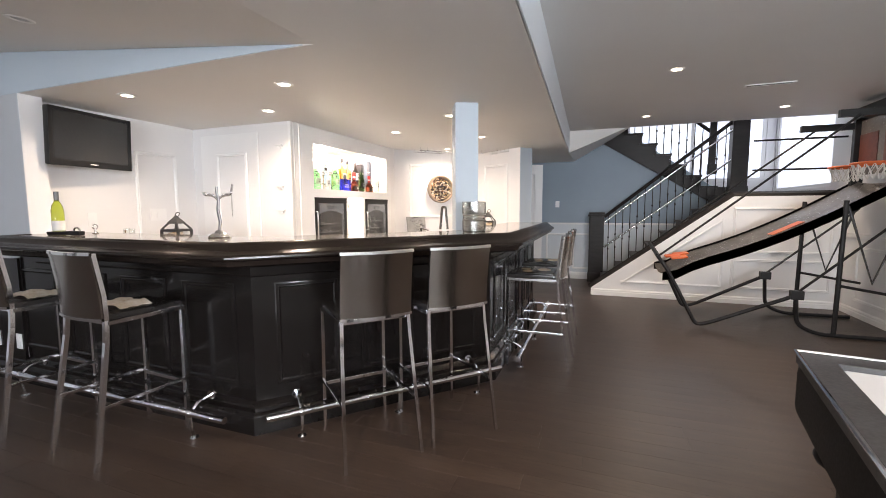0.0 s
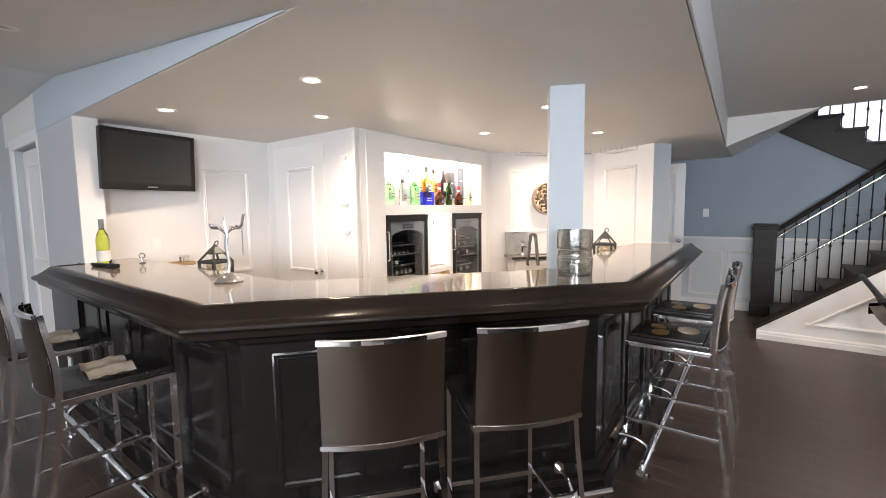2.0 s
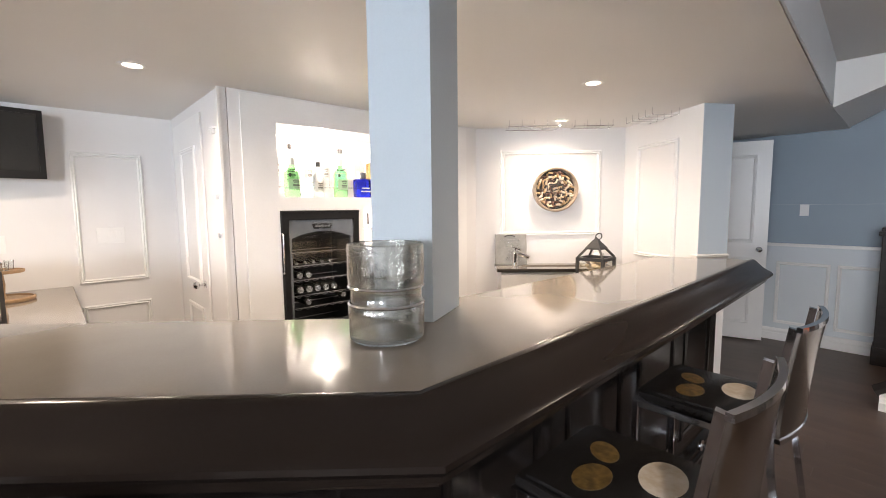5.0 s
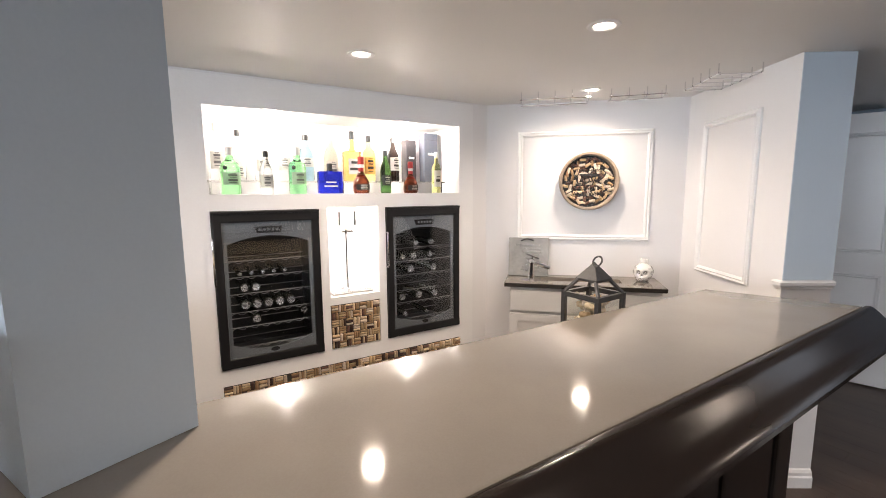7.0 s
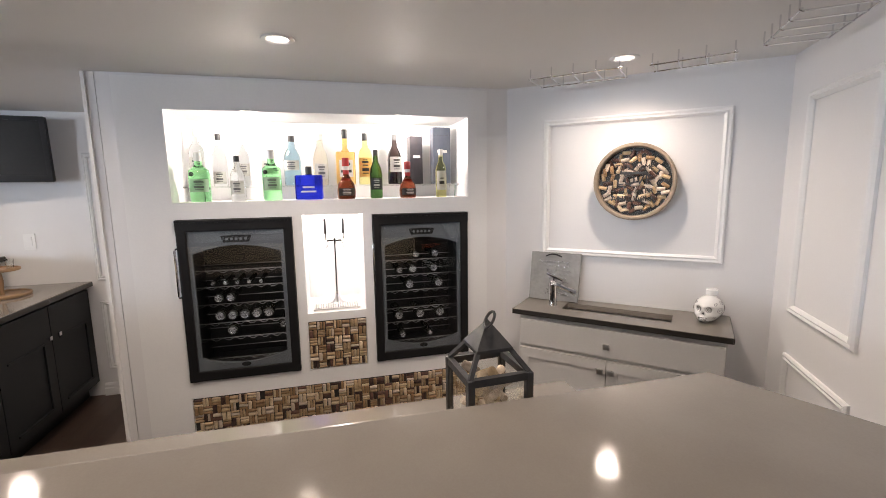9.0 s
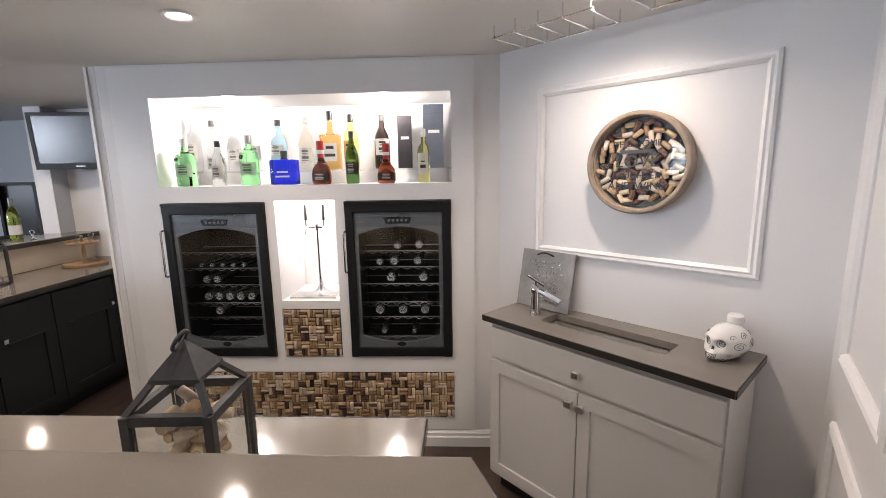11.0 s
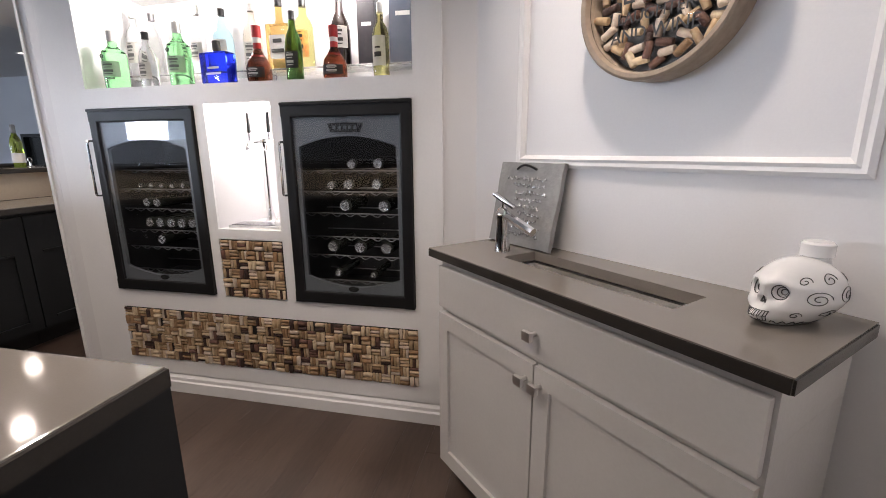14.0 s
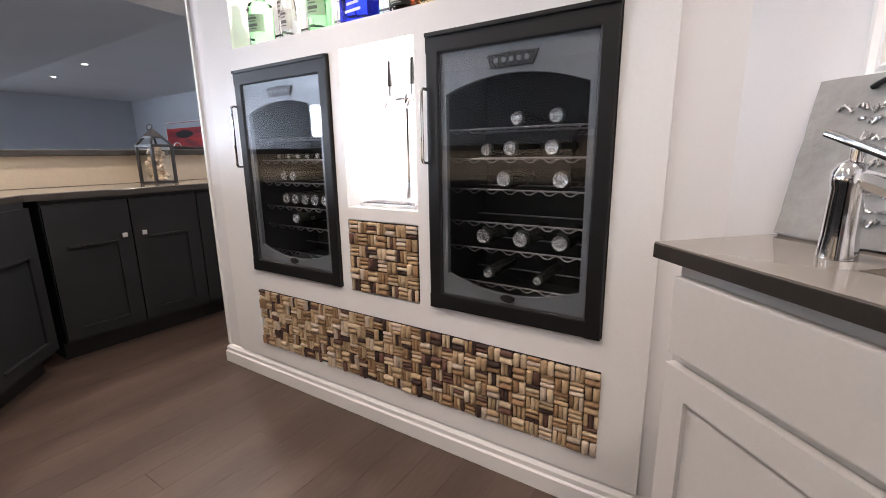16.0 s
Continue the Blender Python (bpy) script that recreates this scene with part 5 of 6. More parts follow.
tongs = thing("ice_tongs", pose(-1.245, 3.30, T0, 0, 0, 30), "folded steel ice tongs standing on the bar", "tongs")
part("frame", tube(B(), round_path([(-0.030, 0, 0.006), (-0.014, 0, 0.185), (0.014, 0, 0.185), (0.030, 0, 0.006)], 0.012), 0.007, flat=1.7), M_STEEL, tongs, smooth=True)

tree = thing("bottle_tree", pose(-2.265, 2.03, T0, 0, 0, 35), "chrome tree-shaped stand with two branches and a hanging chain", "ornament")
part("foot", lathe(B(), [(0, 0), (0.065, 0), (0.068, 0.006), (0.055, 0.020), (0.028, 0.030), (0.018, 0.045), (0, 0.046)]), M_CHROME, tree, smooth=True)
part("trunk", tube(B(), [(0, 0, 0.04), (0.006, 0.003, 0.10), (-0.004, 0, 0.17), (0.003, 0, 0.24), (0.0, 0, 0.26)], 0.0095), M_CHROME, tree, smooth=True)
for s in (-1, 1):
    part("branch", tube(B(), round_path([(0, 0, 0.235), (s * 0.03, 0, 0.262), (s * 0.072, 0.004, 0.262), (s * 0.085, 0.01, 0.28 if s < 0 else 0.33)], 0.02), 0.0065), M_CHROME, tree, smooth=True)
    for k in range(3):
        part("knot", ball(B(), (s * (0.03 + 0.022 * k), 0.006 * (k - 1), 0.266 + 0.005 * k), 0.0075, 1.3, 1, 0.9, 8), M_CHROME, tree, smooth=True)
part("twig", tube(B(), [(0, 0, 0.25), (-0.008, 0, 0.28), (-0.004, 0, 0.315)], 0.007), M_CHROME, tree, smooth=True)
bm = B()
for k in range(16):
    ball(bm, (0.078 + 0.002 * (k % 2), 0.0, 0.262 - k * 0.0085), 0.0036, seg=6)
part("chain", bm, M_CHROME, tree, "thin hanging chain", smooth=True)

M_WINE = glass("green_wine_glass", (0.62, 0.72, 0.10), 0.03)
wine = thing("wine_bottle", pose(-3.645, 1.905, T0), "green-yellow white wine bottle with pale label on the bar", "bottle")
part("glass_body", lathe(B(), [(0, 0), (0.034, 0), (0.037, 0.008), (0.037, 0.17), (0.030, 0.205), (0.016, 0.235), (0.0135, 0.26), (0.0135, 0.29), (0, 0.29)]), M_WINE, wine, smooth=True)
part("label", lathe(B(), [(0.0374, 0.03), (0.0380, 0.03), (0.0380, 0.10), (0.0374, 0.10)]), M_LABEL, wine, "pale paper label", smooth=True)
part("capsule", lathe(B(), [(0.0145, 0.235), (0.0150, 0.25), (0.0150, 0.304), (0, 0.305)]), M_SILVER, wine, "grey foil capsule", smooth=True)

opener = thing("corkscrew", pose(-3.46, 1.875, T0, 0, 0, 8), "black lever corkscrew lying on the bar", "corkscrew")
part("handle", tube(B(), round_path([(-0.20, 0, 0.012), (-0.05, 0.006, 0.014), (0.02, 0, 0.02)], 0.03), 0.011, flat=1.4), M_BLACK, opener, smooth=True)
part("collar", tube(B(), [(0.055 + 0.026 * math.cos(a * math.pi / 8), 0.0, 0.028 + 0.026 * math.sin(a * math.pi / 8)) for a in range(17)], 0.006), M_CHROME, opener, smooth=True)
part("body", box(B(), 0.01, -0.02, 0.0, 0.10, 0.02, 0.03, 0.008), M_BLACK, opener, smooth=True)

stopper = thing("ring_stopper", pose(-3.58, 2.10, T0), "chrome ring-topped bottle stopper on the bar", "stopper")
part("plug", lathe(B(), [(0, 0), (0.02, 0), (0.021, 0.004), (0.008, 0.012), (0.006, 0.035), (0, 0.036)]), M_CHROME, stopper, smooth=True)
part("ring", tube(B(), [(0, 0.017 * math.cos(a * math.pi / 10), 0.050 + 0.017 * math.sin(a * math.pi / 10)) for a in range(21)], 0.004, seg=8), M_CHROME, stopper, smooth=True)

# two-tier wooden stand on the lower worktop
M_PINE = mat("pale_wood", (0.42, 0.27, 0.15), 0.5, rgb2=(0.33, 0.20, 0.11), scale=6, grain=40, stretch=(1, 7, 1), bump=0.1)
stand = thing("tiered_stand", pose(-3.68, 2.38, SHELF + 0.0005), "two-tier round pale wood serving stand", "stand")
part("foot", lathe(B(), [(0, 0), (0.135, 0), (0.14, 0.006), (0.14, 0.018), (0.13, 0.022), (0.125, 0.012), (0, 0.012)], seg=32), M_PINE, stand, smooth=True)
part("stem", lathe(B(), [(0.012, 0.012), (0.010, 0.05), (0.014, 0.10), (0.009, 0.155), (0.009, 0.165)]), M_PINE, stand, smooth=True)
part("upper_tray", lathe(B(), [(0, 0.165), (0.098, 0.165), (0.102, 0.170), (0.102, 0.182), (0.095, 0.184), (0.092, 0.174), (0, 0.174)], seg=32), M_PINE, stand, smooth=True)
part("finial", lathe(B(), [(0.008, 0.174), (0.006, 0.21), (0.010, 0.222), (0, 0.232)]), M_CHROME, stand, smooth=True)
for a in (20, 140):
    g = thing("shot_glass", pose(-3.68 + 0.055 * math.cos(radians(a)), 2.38 + 0.055 * math.sin(radians(a)), SHELF + 0.1755), "small clear shot glass on the tiered stand", "glass", "shot glasses")
    part("cup", lathe(B(), [(0, 0), (0.018, 0), (0.022, 0.06), (0.020, 0.06), (0.016, 0.008), (0, 0.008)]), M_CLEAR, g, smooth=True)

# ---- cork clock-like wall art ----
cx, cy = -2.325, 5.983
ART = Matrix.Translation((cx, cy, 1.557)) @ Matrix.Scale(0.925, 4) @ Matrix.Translation((-cx, -cy, -1.557)) @ Matrix(((DG[0][0], DG[0][1], 0, cx), (DG[1][0], DG[1][1], 0, cy), (0, 0, 1, 1.557), (0, 0, 0, 1)))
M_RIM = mat("weathered_oak", (0.36, 0.285, 0.215), 0.55, rgb2=(0.25, 0.195, 0.15), scale=14, grain=60, bump=0.25)
art = thing("cork_art", ART, "round wooden shadow box filled with wine corks, black lettering", "wall art")


def face_out(bm):
    bmesh.ops.transform(bm, matrix=Matrix.Rotation(radians(-90), 4, "X"), verts=bm.verts)
    return bm


part("rim", face_out(lathe(B(), [(0.190, 0.002), (0.212, 0.002), (0.214, 0.05), (0.212, 0.078), (0.206, 0.082), (0.196, 0.080), (0.192, 0.074), (0.190, 0.004)], seg=56)), M_RIM, art, "weathered oak rim", smooth=True)
part("backing", face_out(cyl(B(), (0, 0, 0.002), (0, 0, 0.010), 0.189, seg=48)), M_CAPD, art)
random.seed(7)
placed = []
for k in range(2600):
    a, r = random.uniform(0, 2 * math.pi), 0.170 * math.sqrt(random.random())
    u, v = r * math.cos(a), r * math.sin(a)
    th = random.uniform(0, math.pi)
    if len(placed) < 88 and all((u - p[0]) ** 2 + (v - p[1]) ** 2 > 0.027 ** 2 for p in placed):
        placed.append((u, v))
        cork(art, Matrix.Translation((u, 0.022 + 0.008 * (len(placed) % 3), v)) @ Matrix.Rotation(th, 4, "Y") @ Matrix.Rotation(random.uniform(-0.2, 0.2), 4, "X"))


def words(body, size, m, parent, material):
    """Lettering as a thin mesh, standing in its own xz plane and facing out."""
    c = bpy.data.curves.new("lettering", "FONT")
    c.body, c.size, c.align_x, c.align_y, c.extrude = body, size, "CENTER", "CENTER", 0.0006
    tmp = bpy.data.objects.new("lettering", c)
    scene.collection.objects.link(tmp)
    bpy.context.view_layer.update()
    me = bpy.data.meshes.new_from_object(tmp.evaluated_get(bpy.context.evaluated_depsgraph_get()))
    bpy.data.objects.remove(tmp)
    me.materials.clear()
    me.materials.append(material)
    ob = new("lettering", me)
    ob.parent = parent
    ob.matrix_local = m
    return ob


for txt, size, z in (("THIS HOME", 0.038, 0.078), ("LOVE", 0.075, 0.006), ("LAUGHTER", 0.040, -0.052), ("AND WINE", 0.046, -0.095)):
    words(txt, size, Matrix.Translation((0, 0.066, z)) @ Matrix.Rotation(radians(90), 4, "X"), art, M_CAPD)
part("lettering_bar", box(B(), -0.07, 0.066, 0.040, 0.07, 0.0665, 0.054), M_CAPD, art)
part("glass_front", face_out(cyl(B(), (0, 0, 0.062), (0, 0, 0.065), 0.1895, seg=48)), glass("picture_glass", (0.98, 0.99, 0.98), 0.0, 1.2), art).visible_shadow = False

# ---- stemware racks under the ceiling ----


def wire_rack(a, b, wide):
    a, b = Vector((*a, 0)), Vector((*b, 0))
    d = (b - a).normalized()
    m = Matrix(((d.x, -d.y, 0, a.x), (d.y, d.x, 0, a.y), (0, 0, 1, LOW), (0, 0, 0, 1)))
    rk = thing("stemware_rack", m, "chrome wire stemware rack under the ceiling", "rack", "stemware racks")
    ln = (b - a).length
    n = max(3, round(ln / 0.09))
    for k in range(n + 1):
        u = ln * k / n
        part("wire", tube(B(), round_path([(u, 0, -0.001), (u, 0, -0.05), (u + 0.004, wide, -0.05), (u + 0.004, wide, -0.001)], 0.012), 0.0032, seg=6), M_CHROME, rk, smooth=True)
    for v in (0.004, wide - 0.004):
        part("rail", cyl(B(), (-0.01, v, -0.046), (ln + 0.01, v, -0.046), 0.0036, seg=8), M_CHROME, rk, smooth=True)
    return rk


wire_rack((-2.37, 5.40), (-2.09, 5.69), 0.21)
wire_rack((-2.02, 5.80), (-1.80, 6.00), 0.14)
wire_rack((-1.70, 6.02), (-1.42, 5.81), 0.20)

# ---- downlight trims ----
M_BULB = glow("downlight_glow", (1.0, 0.92, 0.80), 14.0)
dl = None
for x, y, z in DOWNLIGHTS:
    if dl is None:
        dl = thing("downlight", pose(x, y, z), "recessed white ceiling downlight, lit", "light", "recessed ceiling downlights")
        part("trim_ring", lathe(B(), [(0.038, -0.001), (0.044, -0.006), (0.058, -0.005), (0.062, -0.001)], seg=28), M_TRIM, dl, smooth=True)
        part("bulb", lathe(B(), [(0.037, -0.001), (0.030, -0.003), (0, -0.005)], seg=20), M_BULB, dl, "glowing bulb face", smooth=True)
    else:
        copy_thing(dl, pose(x, y, z))

off = thing("downlight", pose(-2.85, 1.40, LOW + 0.1107 * 1.45 - 0.001, 0, 6.3, 0), "recessed ceiling downlight, switched off", "light")
part("trim_ring", lathe(B(), [(0.038, -0.001), (0.044, -0.006), (0.058, -0.005), (0.062, -0.001)], seg=28), M_TRIM, off, smooth=True)
part("bulb", lathe(B(), [(0.037, -0.001), (0.030, -0.003), (0, -0.005)], seg=20), M_GREY, off, "dull bulb face", smooth=True)

# ---- windows ----
M_SKYPANE = glow("daylight_beyond", (0.72, 0.85, 1.0), 1.8)
M_FROST = glow("frosted_daylight_pane", (0.74, 0.84, 1.0), 0.75)
for k, x0 in enumerate((-2.6, 0.0)):
    w = tagged(new(f"window_{k + 1}"), "white framed window with daylight behind", "window", kind="structure")
    part("window_frame", grid_solid(B(), (x0 + 0.002, x0 + 2.198), (0.852, 2.148), -7.02, -6.93, [(x0 + 0.06, 0.91, x0 + 1.07, 2.09), (x0 + 1.13, 0.91, x0 + 2.14, 2.09)], lambda u, v, d: (u, d, v)), M_TRIM, w)
    for s in (0.06, 1.13):
        part("pane", box(B(), x0 + s, -6.995, 0.91, x0 + s + 1.01, -6.985, 2.09), M_SKYPANE, w, "bright daylight pane")
    lamp("window_daylight", "AREA", look((x0 + 1.1, -6.86, 1.5), (x0 + 1.1, 0, 1.5)), (40, 230)[k], COOL, 2.0, 1.1)
w = tagged(new("window_6"), "white framed basement window with daylight behind", "window", kind="structure")
part("window_frame", grid_solid(B(), (-1.998, -0.802), (1.382, 2.118), 2.76, 2.84, [(-1.94, 1.44, -1.43, 2.06), (-1.37, 1.44, -0.86, 2.06)], lambda u, v, d: (d, u, v)), M_TRIM, w)
for s in (-1.94, -1.37):
    part("pane", box(B(), 2.80, s, 1.44, 2.81, s + 0.51, 2.06), M_SKYPANE, w, "bright daylight pane")
lamp("window_daylight", "AREA", look((2.73, -1.4, 1.75), (-2.8, 2.0, 1.5)), 200, COOL, 1.1, 0.62)
w = tagged(new("window_3"), "tall frosted stairwell window, bright with daylight", "window", kind="structure")
part("window_frame", grid_solid(B(), (0.302, 2.598), (1.752, 3.898), 9.36, 9.42, [(0.36, 1.81, 1.42, 3.84), (1.48, 1.81, 2.54, 3.84)], lambda u, v, d: (u, d, v)), M_TRIM, w)
for s in (0.36, 1.48):
    part("pane", box(B(), s, 9.385, 1.81, s + 1.06, 9.395, 3.84), M_FROST, w, "frosted daylight pane")
w = tagged(new("window_7"), "tall frosted side window at the stair landing", "window", kind="structure")
part("window_frame", grid_solid(B(), (7.202, 9.298), (1.552, 3.898), 2.755, 2.82, [(7.25, 1.60, 9.25, 3.85)], lambda u, v, d: (d, u, v)), M_TRIM, w)
part("pane", box(B(), 2.78, 7.25, 1.60, 2.79, 9.25, 3.85), M_FROST, w, "frosted daylight pane")
lamp("stair_daylight", "AREA", look((1.45, 9.30, 2.9), (1.3, 6.5, 1.2)), 20, COOL, 2.0, 1.8)
for k, (y0, y1) in enumerate(((-1.76, -1.12), (-2.75, -2.15))):
    w = tagged(new(f"window_{k + 4}"), "small dark window with a black frame", "window", kind="structure")
    part("window_frame", grid_solid(B(), (y0 + 0.002, y1 - 0.002), (0.622, 1.518), -6.95, -6.84, [(y0 + 0.05, 0.67, y1 - 0.05, 1.47)], lambda u, v, d: (d, u, v)), M_BLACK, w)
    part("pane", box(B(), -6.92, y0 + 0.05, 0.67, -6.91, y1 - 0.05, 1.47), M_SCREEN, w, "dark reflecting pane")

# ---- stairs ----
RISE, RUN, X0 = 0.18, 0.222, -0.06
bm = B()
for k in range(8):
    box(bm, X0 + RUN * k, 6.79, 0.0, X0 + RUN * (k + 1) + 0.001, 8.0, RISE * (k + 1) - 0.032)
stairs = thing("staircase", pose(0, 0, 0), "dark wood staircase with iron balusters and square newels", "stairs")
part("riser_block", bm, M_STAIR, stairs)
for k in range(8):
    part("tread", box(B(), X0 + RUN * k - 0.03, 6.785, RISE * (k + 1) - 0.031, X0 + RUN * (k + 1), 8.01, RISE * (k + 1), 0.006), M_STAIR, stairs)
LX = X0 + RUN * 8
part("landing", box(B(), LX, 6.785, 1.30, 2.735, 9.34, 1.44), M_STAIR, stairs)
for k in range(9):
    x1 = 1.60 - RUN * k
    z = 1.44 + RISE * (k + 1)
    part("tread", box(B(), x1 - RUN - 0.03, 8.05, z - 0.032, x1 + 0.03, 9.34, z, 0.006), M_STAIR, stairs)
    part("riser", box(B(), x1 - 0.02, 8.29, z - RISE, x1, 9.34, z - 0.033), M_STAIR, stairs)
bm = B()
slope = RISE / RUN
pts = [(1.74, 1.24), (1.74, 1.60)]
for k in range(9):
    x1, z = 1.60 - RUN * k, 1.44 + RISE * (k + 1)
    pts += [(x1, z - RISE if k else 1.60), (x1, z - 0.034)]
pts += [(1.60 - RUN * 9, 1.44 + RISE * 9 - 0.034), (1.60 - RUN * 9, 1.44 + RISE * 9 - 0.50)]
for y in (8.08, 8.145):
    bm.faces.new([bm.verts.new((x, y, z)) for x, z in pts])
bm.verts.ensure_lookup_table()
n = len(pts)
for i in range(n):
    bm.faces.new([bm.verts[i], bm.verts[(i + 1) % n], bm.verts[n + (i + 1) % n], bm.verts[n + i]])
bmesh.ops.recalc_face_normals(bm, faces=bm.faces)
part("stringer", bm, M_STAIR, stairs, "dark cut stringer of the upper flight")


def newel(x, y, z0, z1, w=0.13):
    bm = box(B(), x - w / 2, y - w / 2, z0, x + w / 2, y + w / 2, z1 - 0.07, 0.006)
    ob = part("newel", bm, M_STAIR, stairs, "square dark newel post")
    bm = box(B(), x - w / 2 - 0.022, y - w / 2 - 0.022, z1 - 0.069, x + w / 2 + 0.022, y + w / 2 + 0.022, z1 - 0.035, 0.006)
    box(bm, x - w / 2 - 0.008, y - w / 2 - 0.008, z1 - 0.034, x + w / 2 + 0.008, y + w / 2 + 0.008, z1, 0.01)
    part("newel_cap", bm, M_STAIR, ob)
    part("newel_collar", box(B(), x - w / 2 - 0.012, y - w / 2 - 0.012, z0, x + w / 2 + 0.012, y + w / 2 + 0.012, z0 + 0.16, 0.01), M_STAIR, ob)


newel(-0.17, 7.95, 0.0, 1.20, 0.24)
newel(1.86, 7.95, 1.441, 2.75, 0.22)
newel(1.52, 8.02, 1.80, 2.75, 0.09)
# lower flight: handrail, chrome bars and balusters on the far side
part("handrail", tube(B(), [(-0.05, 7.95, 1.12), (1.78, 7.95, 1.12 + 1.83 * slope)], 0.03, seg=10, flat=0.8), M_STAIR, stairs, smooth=True)
for z0, z1 in ((1.03, 2.47), (0.60, 2.02)):
    part("rail_bar", cyl(B(), (-0.05, 7.90, z0), (1.78, 7.90, z1), 0.014), M_CHROME, stairs, "polished steel rail", smooth=True)


def baluster(x, y, z0, z1):
    bm = B()
    cyl(bm, (x, y, z0), (x, y, z1), 0.007, seg=8)
    for s in (0.4, 0.6):
        ball(bm, (x, y, z0 + (z1 - z0) * s), 0.015, 1, 1, 1.4, 8)
    part("baluster", bm, M_IRON, stairs, smooth=True)


for k in range(16):
    x = 0.02 + RUN * k / 2
    step_z = RISE * (int((x - X0) / RUN) + 1)
    baluster(x, 7.95, step_z, 1.11 + (x + 0.05) * slope)
# upper flight: handrail and balusters
part("handrail", tube(B(), [(1.50, 8.06, 1.62 + 0.85), (-0.45, 8.06, 1.62 + 0.85 + 1.95 * slope)], 0.028, seg=10), M_STAIR, stairs, smooth=True)
for k in range(16):
    x = 1.44 - RUN * (k + 0.5) / 2 * 1.0
    kk = int((1.60 - x) / RUN)
    baluster(x, 8.06, 1.44 + RISE * (kk + 1), 2.46 + (1.50 - x) * slope)
# guard bars at the landing edge
for z in (1.76, 2.14):
    part("guard_bar", cyl(B(), (1.76, 6.83, z), (2.735, 6.83, z), 0.012), M_IRON, stairs, "black horizontal guard bar", smooth=True)

# white spandrel panel in front of the stairs
bm = B()
pp = [(-0.20, 0.0), (2.735, 0.0), (2.735, 1.42), (1.55, 1.42), (-0.20, 0.10)]
for y in (6.70, 6.78):
    bm.faces.new([bm.verts.new((x, y, z)) for x, z in pp])
bm.verts.ensure_lookup_table()
for i in range(5):
    bm.faces.new([bm.verts[i], bm.verts[(i + 1) % 5], bm.verts[5 + (i + 1) % 5], bm.verts[5 + i]])
bmesh.ops.recalc_face_normals(bm, faces=bm.faces)
structure("wall_spandrel", bm, M_TRIM, "white panelled spandrel wall under the stairs", "wall")
SP = Matrix(((1, 0, 0, 0), (0, -1, 0, 6.70), (0, 0, 1, 0), (0, 0, 0, 1)))
bm = B()
panel_frame(bm, 1.55, 0.20, 2.62, 0.60, SP, 0.035, 0.016), panel_frame(bm, 1.55, 0.68, 2.62, 1.28, SP, 0.035, 0.016)
prof = [(0.0, 0.0), (0.0, 0.012), (0.012, 0.016), (0.03, 0.010), (0.03, 0.0)]
tri = [(0.20, 0.20), (1.45, 0.20), (1.45, 1.13)]
for i in range(3):
    a, b = Vector(tri[i]), Vector(tri[(i + 1) % 3])
    d = (b - a).normalized()
    nrm = Vector((-d.y, d.x))
    ra = [[bm.verts.new((p.x + nrm.x * o, 6.70 - h, p.y + nrm.y * o)) for o, h in prof] for p in (a, b)]
    for j in range(4):
        bm.faces.new((ra[0][j], ra[1][j], ra[1][j + 1], ra[0][j + 1]))
structure("trim_spandrel", bm, M_TRIM, "white panel mouldings on the spandrel wall", "trim")
structure("baseboard_spandrel", sweep(B(), [(-0.20, 6.699), (2.735, 6.699)], base_white), M_TRIM, "stepped white baseboard under the stair panel", "baseboard")
# sloping cap on the spandrel edge
structure("trim_spandrel_cap", tube(B(), [(-0.22, 6.74, 0.105), (1.55, 6.74, 1.445), (2.73, 6.74, 1.445)], 0.055, seg=4, flat=0.35), M_STAIR, "dark wood cap on the spandrel edge", "trim")
# ceiling piece that slopes towards the stairs
bm = B()
for y, xe in ((6.86, 0.32), (8.07, 0.06)):
    bm.faces.new([bm.verts.new((x, y, z)) for x, z in ((-0.568, LOW + 0.002), (xe, HIGH + 0.04), (-0.568, HIGH + 0.04))])
bm.verts.ensure_lookup_table()
for i in range(3):
    bm.faces.new([bm.verts[i], bm.verts[(i + 1) % 3], bm.verts[3 + (i + 1) % 3], bm.verts[3 + i]])
bmesh.ops.recalc_face_normals(bm, faces=bm.faces)
structure("trim_bulkhead_return", bm, M_CEIL, "small angled plaster bulkhead by the stairs", "trim")

# wainscot on the blue wall and side wall
structure("wainscot", box(B(), -2.045, 8.128, 0, 1.60, 8.149, 0.98), M_PALE, "white wainscot board on the blue-grey wall", "wainscot")
FW = Matrix(((1, 0, 0, 0), (0, -1, 0, 8.128), (0, 0, 1, 0), (0, 0, 0, 1)))
bm = B()
for u in (-1.05, -0.58):
    panel_frame(bm, u, 0.18, u + 0.42, 0.82, FW, 0.03, 0.014)
box(bm, -2.04, 8.10, 0.98, 1.60, 8.148, 1.01, 0.006)
structure("trim_wainscot", bm, M_TRIM, "white chair rail and panel mouldings", "trim")
structure("baseboard_far", sweep(B(), [(-2.04, 8.127), (-0.23, 8.127)], [(o, u * 1.3) for o, u in base_white]), M_TRIM, "stepped white baseboard on the blue wall", "baseboard")
EW = Matrix(((0, -1, 0, 2.739), (1, 0, 0, 0), (0, 0, 1, 0), (0, 0, 0, 1)))
bm = B()
for k in range(7):
    u = 6.55 - 0.95 * (k + 1)
    panel_frame(bm, u, 0.18, u + 0.80, 0.82, EW, 0.035, 0.016)
box(bm, 2.70, -0.3, 0.92, 2.738, 6.69, 0.96, 0.006)
structure("trim_east", bm, M_TRIM, "white chair rail and panel mouldings on the side wall", "trim")
